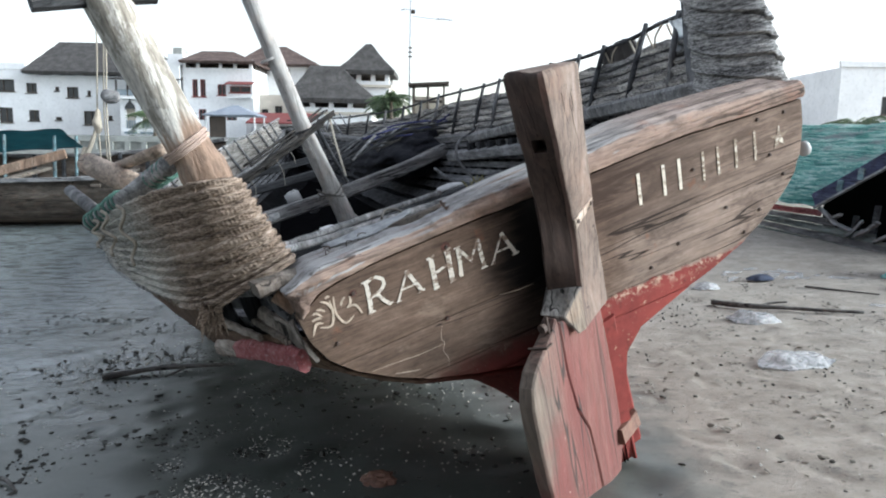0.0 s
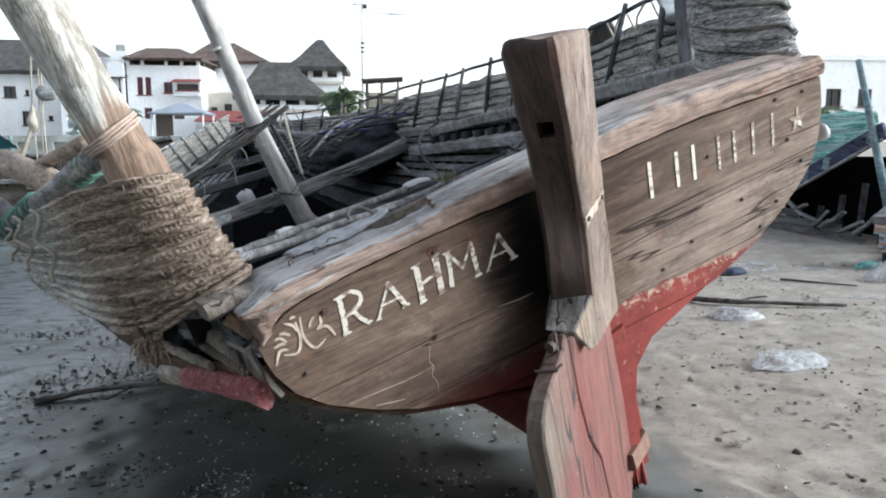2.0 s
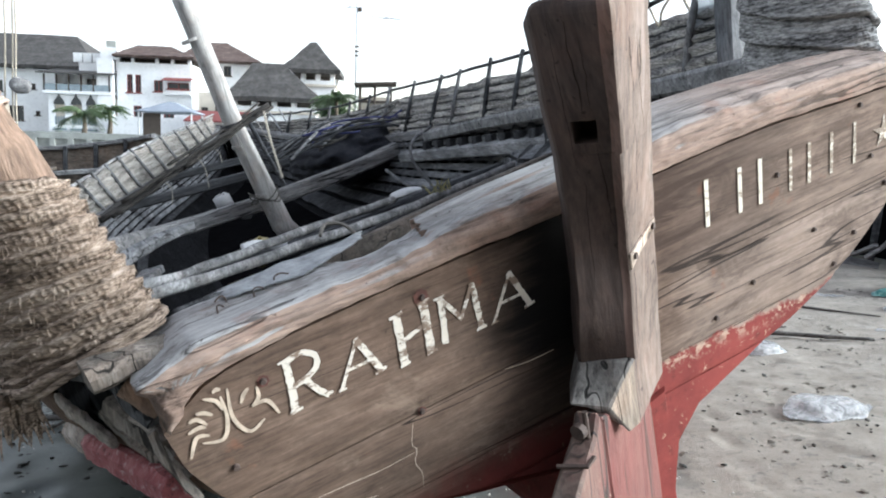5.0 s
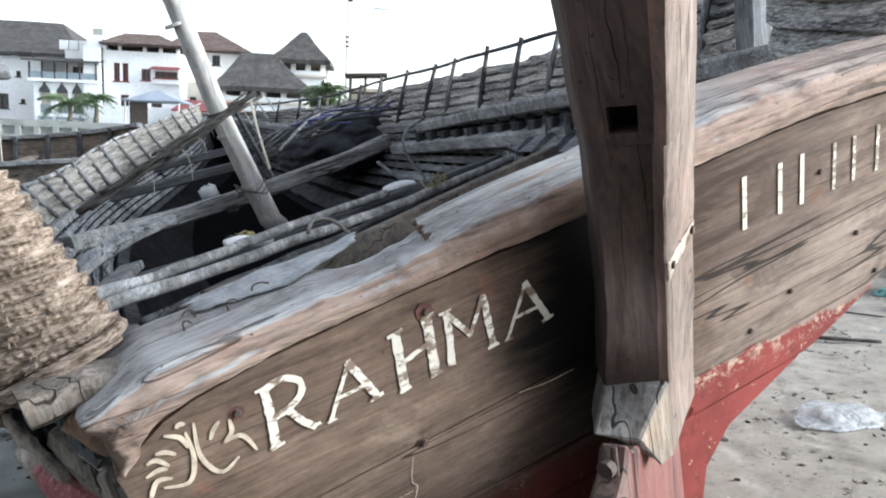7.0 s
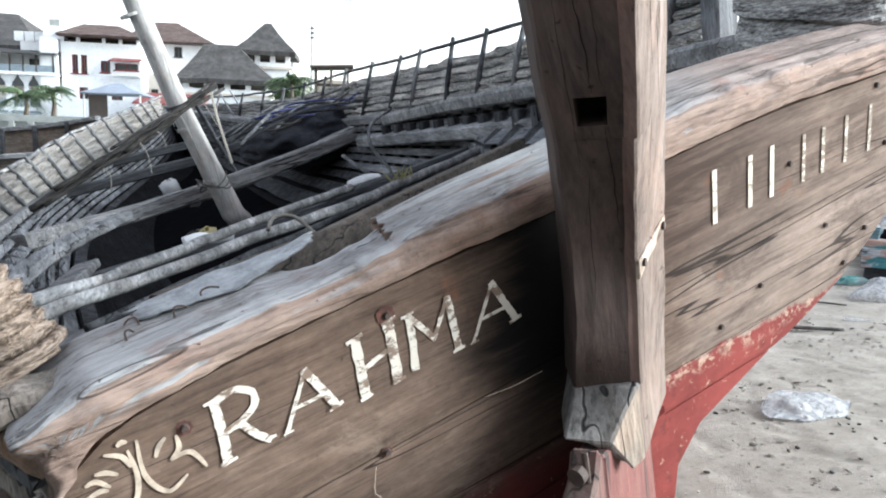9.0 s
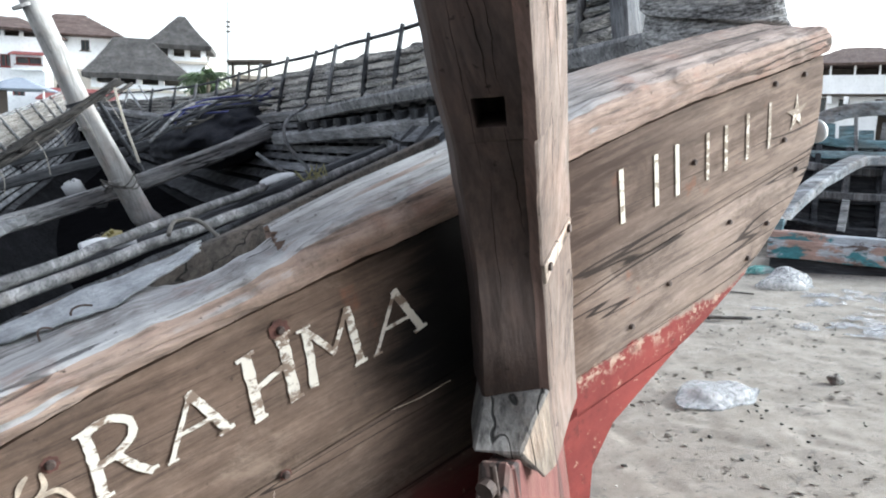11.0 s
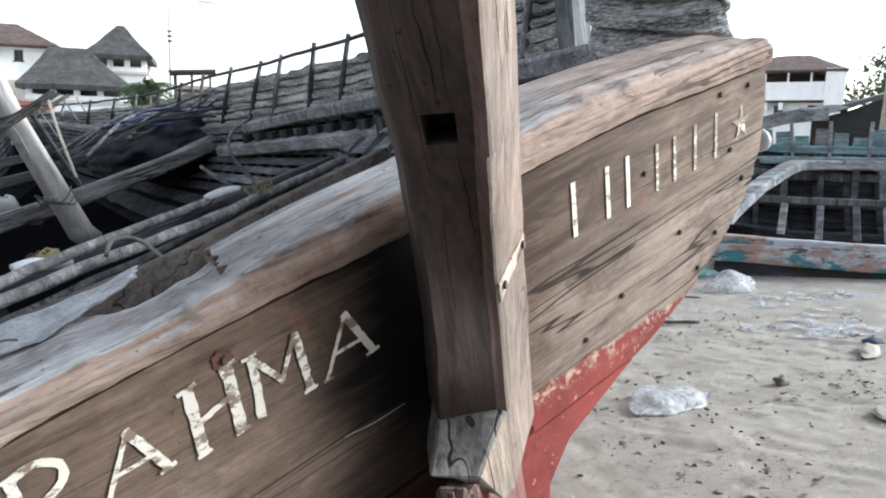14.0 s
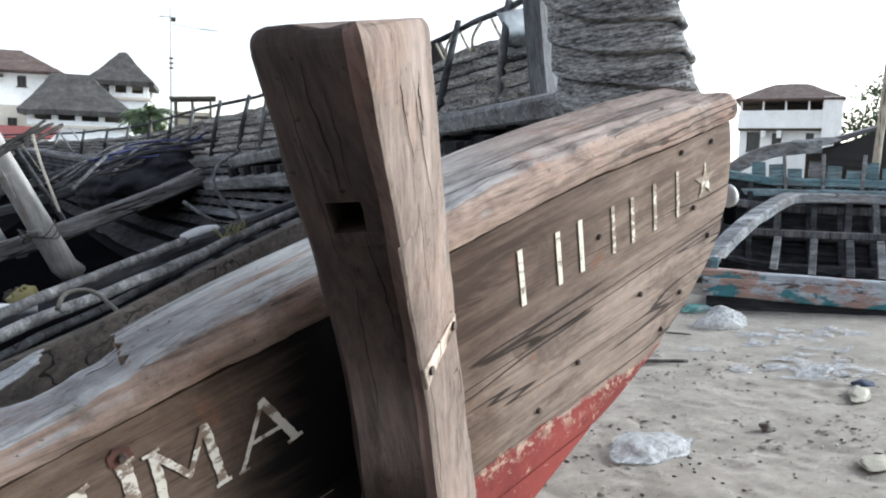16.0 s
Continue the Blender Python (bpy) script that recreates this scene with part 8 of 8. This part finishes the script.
part("balcony_rail", box(bmesh.new(), -29.0, -23.5, 65.56, 65.62, 5.45, 5.95), ARCH_BLUE, h2)
block(h2, -26.8, -23.4, 67.5, 74, 5.0, 8.0, [(-26.2, -25.4, 5.7, 6.6), (-24.9, -24.0, 5.7, 6.6)], WALL_WHITE, SHADE_TIMBER)
bm = slab(bmesh.new(), [(-29.3, 65.0, 6.75), (-23.2, 65.0, 6.75), (-23.2, 68.5, 7.3), (-29.3, 68.5, 7.3)], (0, 0, 0.12))
part("balcony_roof", bm, THATCH, h2)
for i in range(5):
    x = -27.2 + 0.8 * i
    part("parapet_panel", box(bmesh.new(), x, x + 0.66, 67.4, 67.6, 8.0, 8.75), WALL_WHITE, h2)
part("roof_block", box(bmesh.new(), -24.6, -23.2, 66.5, 69, 8.2, 9.2), WALL_WHITE, h2)
part("water_tank", box(bmesh.new(), -24.3, -23.5, 67, 68.5, 9.2, 9.8), CONCRETE, h2)

# tall house with red shutters
h3 = thing("tall_house", "tall white house with red shutters and an open roof storey", "house")
w3 = [(-22.4, -21.9, 5.5, 7.0), (-21.7, -21.2, 5.5, 7.0), (-20.15, -19.4, 5.65, 6.6), (-19.05, -17.2, 5.9, 6.45), (-21.9, -21.2, 3.0, 4.4), (-19.4, -18.5, 3.0, 4.2)]
block(h3, -23.2, -17.0, 66.2, 75, 1.6, 8.0, w3, WALL_WHITE, TRIM_RED)
for x in (-23.1, -21.9, -19.9, -18.6, -17.2):
    part("roof_post", box(bmesh.new(), x - 0.13, x + 0.13, 66.3, 66.55, 8.0, 8.75), WALL_WHITE, h3)
part("loggia_shade", box(bmesh.new(), -23.0, -17.1, 67.5, 74, 8.0, 8.7), SHADE_TIMBER, h3)
hip_roof(h3, -23.3, -16.6, 65.4, 75.5, 8.55, 9.95, 2.9, TILE, 0.15, shift=-1.4)
part("balcony", box(bmesh.new(), -19.2, -17.0, 65.5, 66.2, 5.4, 5.55), WALL_WHITE, h3)
part("red_awning", slab(bmesh.new(), [(-19.2, 65.0, 6.5), (-16.8, 65.0, 6.5), (-16.8, 66.2, 6.8), (-19.2, 66.2, 6.8)], (0, 0, 0.06)), TRIM_RED, h3)
part("lower_terrace", box(bmesh.new(), -23.3, -17.2, 64.5, 66.19, 1.6, 3.4), WALL_WHITE, h3)

# back house
h4 = thing("gabled_house", "white house with arched windows and a dark hipped roof", "house")
block(h4, -19.5, -12.6, 72, 82, 1.6, 8.9, [(-18.9, -18.1, 7.9, 8.75), (-15.6, -14.9, 7.7, 8.6), (-14.6, -14.0, 5.5, 6.4), (-16.9, -16.3, 5.2, 6.0), (-13.9, -13.3, 6.6, 7.4)], WALL_WHITE, SHADE_TIMBER)
hip_roof(h4, -20.0, -11.9, 71, 83, 8.95, 11.3, 2.4, TILE, 0.15, shift=-1.5)
block(h4, -17.3, -13.8, 68.5, 71.99, 1.6, 5.9, [(-15.6, -14.9, 3.8, 4.9), (-16.8, -16.2, 3.6, 4.6)], WALL_CREAM, SHADE_TIMBER)

# open thatched halls
def thatched_hall(name, label, x0, x1, y0, y1, zf, ze, zt, ridge, posts, base, shift=0.0):
    h = thing(name, label, "house")
    part("base_wall", box(bmesh.new(), x0 + 0.5, x1 - 0.5, y0 + 0.6, y1 - 0.6, base, zf), WALL_WHITE, h)
    part("floor_slab", box(bmesh.new(), x0 + 0.3, x1 - 0.3, y0 + 0.4, y1 - 0.4, zf, zf + 0.2), WALL_CREAM, h)
    for i in range(posts):
        x = x0 + 0.7 + (x1 - x0 - 1.4) * i / (posts - 1)
        part("pillar", box(bmesh.new(), x - 0.2, x + 0.2, y0 + 0.6, y0 + 1.0, zf + 0.2, ze + 0.1), WALL_WHITE, h)
        part("pillar", box(bmesh.new(), x - 0.2, x + 0.2, y1 - 1.0, y1 - 0.6, zf + 0.2, ze + 0.1), WALL_WHITE, h)
    part("parapet", box(bmesh.new(), x0 + 0.5, x1 - 0.5, y0 + 0.5, y0 + 0.6, zf + 0.2, zf + 0.55), WALL_WHITE, h)
    part("inner_partition", box(bmesh.new(), x0 + 1.0, x1 - 1.0, y1 - 1.6, y1 - 1.3, zf + 0.2, ze), SHADE_TIMBER, h)
    hip_roof(h, x0, x1, y0, y1, ze, zt, ridge, THATCH, 0.35, sag=-0.04, shift=shift)
    return h


thatched_hall("thatched_hall", "open hall with white pillars under a big thatched roof", -13.0, -5.4, 60, 68, 3.9, 5.15, 8.15, 2.6, 5, 1.6, -1.0)
h6 = thatched_hall("thatched_tower_house", "white tower house with an open thatched roof terrace", -9.6, -4.4, 66, 72, 6.6, 8.05, 10.65, 0.6, 4, 1.6)
part("lower_opening", box(bmesh.new(), -6.8, -5.9, 66.55, 66.59, 4.6, 5.4), PANE, h6)
annex = thing("red_roof_shed", "low shop front with a red awning roof", "shed")
part("wall", box(bmesh.new(), -14.2, -10.2, 55.5, 58, 1.6, 2.9), WALL_WHITE, annex)
part("opening", box(bmesh.new(), -13.4, -10.9, 55.4, 55.49, 1.7, 2.75), PANE, annex)
part("roof", slab(bmesh.new(), [(-14.6, 54.6, 2.9), (-9.9, 54.6, 2.9), (-9.9, 58.2, 3.75), (-14.6, 58.2, 3.75)], (0, 0, 0.1)), TRIM_RED, annex)

# house at the far right
h7 = thing("villa", "white villa with a verandah and a red tiled roof", "house", pose(43.1, 54.3, 0.0, 0, 0, -43) @ Matrix.Diagonal((0.5, 1, 1, 1)))
block(h7, 0, 14.2, 0, 9, 1.6, 6.0, [(1.2, 3.3, 3.9, 5.5), (5.1, 6.6, 4.2, 5.4), (10.2, 11.4, 4.2, 5.4)], WALL_WHITE, SHADE_TIMBER)
part("balcony_front", box(bmesh.new(), -0.2, 14.4, -1.2, -0.95, 5.75, 7.2), WALL_WHITE, h7)
part("balcony_slab", box(bmesh.new(), -0.2, 14.4, -0.94, 0.0, 5.6, 5.8), SHADE_TIMBER, h7)
for x in (3.4, 5.8):
    part("bracket", box(bmesh.new(), x, x + 0.7, -0.9, -0.05, 5.0, 5.59), WALL_WHITE, h7)
part("upper_room", box(bmesh.new(), 0.3, 14.0, 1.5, 8.8, 6.0, 8.1), SHADE_TIMBER, h7)
for i in range(5):
    part("verandah_post", box(bmesh.new(), 0.0 + 3.4 * i, 0.3 + 3.4 * i, -1.0, -0.7, 7.2, 8.1), WALL_WHITE, h7)
part("side_tower", box(bmesh.new(), 12.4, 15.2, -1.6, 4, 1.6, 8.2), WALL_WHITE, h7)
hip_roof(h7, -0.8, 15.6, -1.8, 10, 8.1, 9.9, 5.5, TILE, 0.15)
h8 = thing("white_house", "plain white house with small dark windows", "house")
block(h8, 26.6, 34.0, 50, 58, 1.0, 7.2, [(29.5, 30.6, 4.1, 5.3), (31.8, 32.8, 4.1, 5.3), (27.4, 28.3, 2.4, 3.6)], WALL_WHITE, SHADE_TIMBER)
part("parapet", box(bmesh.new(), 26.5, 34.1, 49.9, 50.2, 7.21, 7.6), WALL_WHITE, h8)
ROOF_DARK = plain("grey_sheet_roof", (0.10, 0.10, 0.105), 0.8, 0.3, 1, 0.2)
canopy = thing("dark_canopy", "dark sloping tarpaulin canopy propped beside the wrecked boat", "shelter", WRECK)
bm = slab(bmesh.new(), [(1.50, 3.7, 1.93), (2.2, 3.7, 2.10), (3.2, 3.7, 2.46), (5.5, 3.7, 3.1), (5.5, 7, 3.3), (1.9, 7, 2.05)], (0, 0, 0.03))
part("tarpaulin", wear(cut(bm, 0.3), 0.03, 3), ROOF_DARK, canopy)
bm = slab(bmesh.new(), [(1.34, 3.55, 1.90), (1.52, 3.55, 2.10), (2.05, 3.6, 2.16), (2.2, 3.62, 2.12), (1.72, 3.55, 1.93)], (0, 0.02, 0))
part("tarpaulin_flap", wear(cut(bm, 0.12), 0.012, 6), plain("pale_tarpaulin", (0.36, 0.37, 0.37), 0.8, 0.3, 5, 0.3), canopy)
# black sheet added where there is only shade under the slope
bm = slab(bmesh.new(), [(1.74, 3.75, 1.91), (2.3, 3.75, 2.11), (2.85, 3.75, 2.32), (4.0, 3.75, 2.68), (5.5, 3.75, 3.1), (5.5, 3.75, 1.6), (4.0, 3.75, 1.66), (2.9, 3.75, 1.70), (2.19, 3.75, 1.71)], (0, 0.02, 0))
part("shade_sheet", wear(cut(bm, 0.2), 0.02, 4), plain("shade_black_sheet", (0.028, 0.027, 0.027), 0.8, 0.4, 3, 0.3), canopy, "black sheet added for the shade under the slope")
for x in (2.2, 4.0, 5.4):
    part("support", tube(bmesh.new(), [(x + 0.1, 4.0, 0.0), (x, 4.0, 1.98 + 0.25 * (x - 1.6))], 0.05, 8, rough=0.2), RIB_WOOD, canopy)
# added backing that keeps the space under the slope dark
part("dark_backing", box(bmesh.new(), 2.1, 5.5, 6.7, 6.8, 0.1, 2.1), SHADE_TIMBER, canopy)

# street lamp
lamp = thing("street_lamp", "tall white street lamp with two arms", "lamp post", pose(-2.38, 52, 0))
STEEL = plain("pale_painted_steel", (0.55, 0.56, 0.57), 0.5, 0.15, 3, 0.05)
part("pole", tube(bmesh.new(), [(0, 0, 1.6), (0, 0, 6), (0, 0, 11.4)], [0.14, 0.10, 0.055], 12), STEEL, lamp, smooth=True)
part("arm", tube(bmesh.new(), [(0, 0, 10.35), (1.2, 0, 10.2), (2.1, 0, 10.15)], 0.025, 6), STEEL, lamp)
part("head", tube(bmesh.new(), [(1.7, 0, 10.13), (2.0, 0, 10.18), (2.9, 0, 10.12)], [0.05, 0.11, 0.06], 8, flat=0.6), STEEL, lamp)
part("arm", tube(bmesh.new(), [(0, 0, 10.75), (-0.5, 0, 10.78)], 0.03, 6), STEEL, lamp)
part("head", tube(bmesh.new(), [(-0.3, 0, 10.75), (-0.45, 0, 10.78), (-0.7, 0, 10.72)], [0.05, 0.09, 0.04], 8, flat=0.6), STEEL, lamp)
part("camera_box", box(bmesh.new(), 0.05, 0.3, -0.1, 0.1, 10.5, 10.75), SHADE_TIMBER, lamp)
for z in (8.2, 7.9, 7.6):
    part("clamp", box(bmesh.new(), -0.13, 0.13, -0.12, 0.12, z - 0.05, z + 0.05), SHADE_TIMBER, lamp)

# shed frame near the lamp
shed = thing("timber_shed", "skeletal timber shed with a flat roof", "shed", pose(-1.0, 46, 0))
for x in (-0.9, 0.0, 1.0):
    for y in (0, 1.5):
        part("post", tube(bmesh.new(), [(x, y, 1.6), (x, y, 5.2)], 0.06, 6), SHADE_TIMBER, shed)
part("roof", slab(bmesh.new(), [(-1.2, -0.4, 5.15), (1.3, -0.4, 5.3), (1.3, 2, 5.3), (-1.2, 2, 5.15)], (0, 0, 0.12)), SHADE_TIMBER, shed)
part("wall", box(bmesh.new(), -0.85, 0.95, 1.55, 1.65, 1.6, 4.6), WALL_CREAM, shed)
part("shelf", box(bmesh.new(), -0.85, 0.9, 0.1, 1.3, 4.2, 4.3), SHADE_TIMBER, shed)

# grey tarpaulin shelter
GREY_TARP = plain("blue_grey_tarpaulin", (0.24, 0.27, 0.32), 0.7, 0.2, 2, 0.2)
tent = thing("tarpaulin_shelter", "pale grey tarpaulin shelter on poles", "shelter", pose(-11.8, 42, 0))
part("tarpaulin", hip_roof(tent, -1.5, 1.5, -1.3, 1.3, 3.0, 3.55, 0.3, GREY_TARP, 0.05, "cover").data and box(bmesh.new(), -1.2, -0.3, -0.9, -0.85, 1.6, 2.9), SHADE_TIMBER, tent)
for x in (-1.35, 1.35):
    for y in (-1.1, 1.1):
        part("pole", tube(bmesh.new(), [(x, y, 1.6), (x, y, 3.05)], 0.05, 6), STEEL, tent)

# ---- palms and trees ----
def leaf_material(name, a, b_):
    m, nt, b = nodes(name)
    info = nt.nodes.new("ShaderNodeNewGeometry")
    nt.links.new(mix(nt, info.outputs["Random Per Island"], a, b_), b.inputs["Base Color"])
    b.inputs["Roughness"].default_value = 0.6
    return m


PALM_LEAF = leaf_material("palm_leaf", (0.035, 0.075, 0.03), (0.12, 0.16, 0.07))
TREE_LEAF = leaf_material("tree_leaf", (0.03, 0.06, 0.025), (0.08, 0.12, 0.05))
BARK = plain("bark", (0.16, 0.13, 0.10), 0.9, 0.4, 6, 0.6)


def palm(x, y, z0, h, r, seed, label):
    rr = random.Random(seed)
    t = thing("palm_tree", label, "palm", pose(x, y, 0))
    part("trunk", tube(bmesh.new(), [(0, 0, z0), (0.1, 0, z0 + h * 0.5), (0.05, 0, z0 + h)], [0.16, 0.12, 0.10], 10, rough=0.2), BARK, t, smooth=True)
    for k in range(17):
        bm = bmesh.new()
        az = 2 * math.pi * k / 17 + rr.uniform(-0.2, 0.2)
        el = rr.uniform(-0.1, 1.1)
        d = Vector((math.cos(az), math.sin(az), 0))
        spine = [Vector((0.05, 0, z0 + h)) + d * (r * s * math.cos(el * (1 - 0.5 * s))) + Vector((0, 0, r * (s * math.sin(el) - 0.75 * s * s))) for s in [i / 12 for i in range(13)]]
        tube(bm, spine, [0.025 * (1 - 0.07 * i) for i in range(13)], 4, cap=False)
        side = Vector((-d.y, d.x, 0))
        for i in range(2, 13):
            for sg in (-1, 1):
                for q in (0, 0.5):
                    p = spine[i - 1].lerp(spine[i], q)
                    ln = r * 0.34 * math.sin(math.pi * (i + 1) / 15)
                    tip = p + side * sg * ln + d * ln * 0.5 + Vector((0, 0, -ln * rr.uniform(0.3, 0.8)))
                    w = d * 0.04 * r
                    bm.faces.new([bm.verts.new(c) for c in (p - w * 0.5, p + w * 0.5, tip)])
        part("frond", bm, PALM_LEAF, t)
    return t


palm(-3.6, 50, 1.6, 2.9, 1.9, 1, "green coconut palm beside the lamp post")
palm(-18.0, 46, 1.6, 1.2, 1.9, 2, "low young palm with drooping yellowish fronds")
palm(-16.9, 47, 1.6, 1.6, 1.3, 3, "low palm before the arcade house")
palm(13.9, 25, 0.4, 1.9, 1.6, 4, "palm with drooping yellow fronds near the villa")


def tree(x, y, z0, h, r, seed, label, n=1600):
    rr = random.Random(seed)
    t = thing("tree", label, "tree", pose(x, y, 0))
    bm = tube(bmesh.new(), [(0, 0, z0), (0.2, 0, z0 + h * 0.4), (0.1, 0.1, z0 + h * 0.8)], [0.3, 0.2, 0.08], 8, rough=0.2)
    for k in range(6):
        a = k * 1.1
        tube(bm, [(0.15, 0, z0 + h * (0.35 + 0.06 * k)), (r * 0.4 * math.cos(a), r * 0.4 * math.sin(a), z0 + h * 0.65), (r * 0.75 * math.cos(a), r * 0.75 * math.sin(a), z0 + h * 0.8)], [0.1, 0.06, 0.02], 6)
    part("trunk", bm, BARK, t, smooth=True)
    bm = bmesh.new()
    hubs = [Vector((rr.gauss(0, r * 0.45), rr.gauss(0, r * 0.45), z0 + h * rr.uniform(0.55, 1.0))) for _ in range(16)]
    for _ in range(n):
        c = rr.choice(hubs) + Vector((rr.gauss(0, r * 0.18), rr.gauss(0, r * 0.18), rr.gauss(0, r * 0.14)))
        a, b = Vector((rr.uniform(-1, 1), rr.uniform(-1, 1), rr.uniform(-1, 1))).normalized() * 0.3, Vector((rr.uniform(-1, 1), rr.uniform(-1, 1), rr.uniform(-1, 1))).normalized() * 0.16
        bm.faces.new([bm.verts.new(q) for q in (c - a, c + b, c + a, c - b)])
    part("crown", bm, TREE_LEAF, t)
    return t


tree(60.5, 54.5, 1.6, 8.5, 4.5, 7, "broad green tree behind the villa")
tree(68, 62, 1.6, 7.5, 4.0, 9, "green tree behind the villa")
tree(-4.4, 57, 1.6, 3.6, 1.2, 13, "small bushy tree beside the palm", 700)
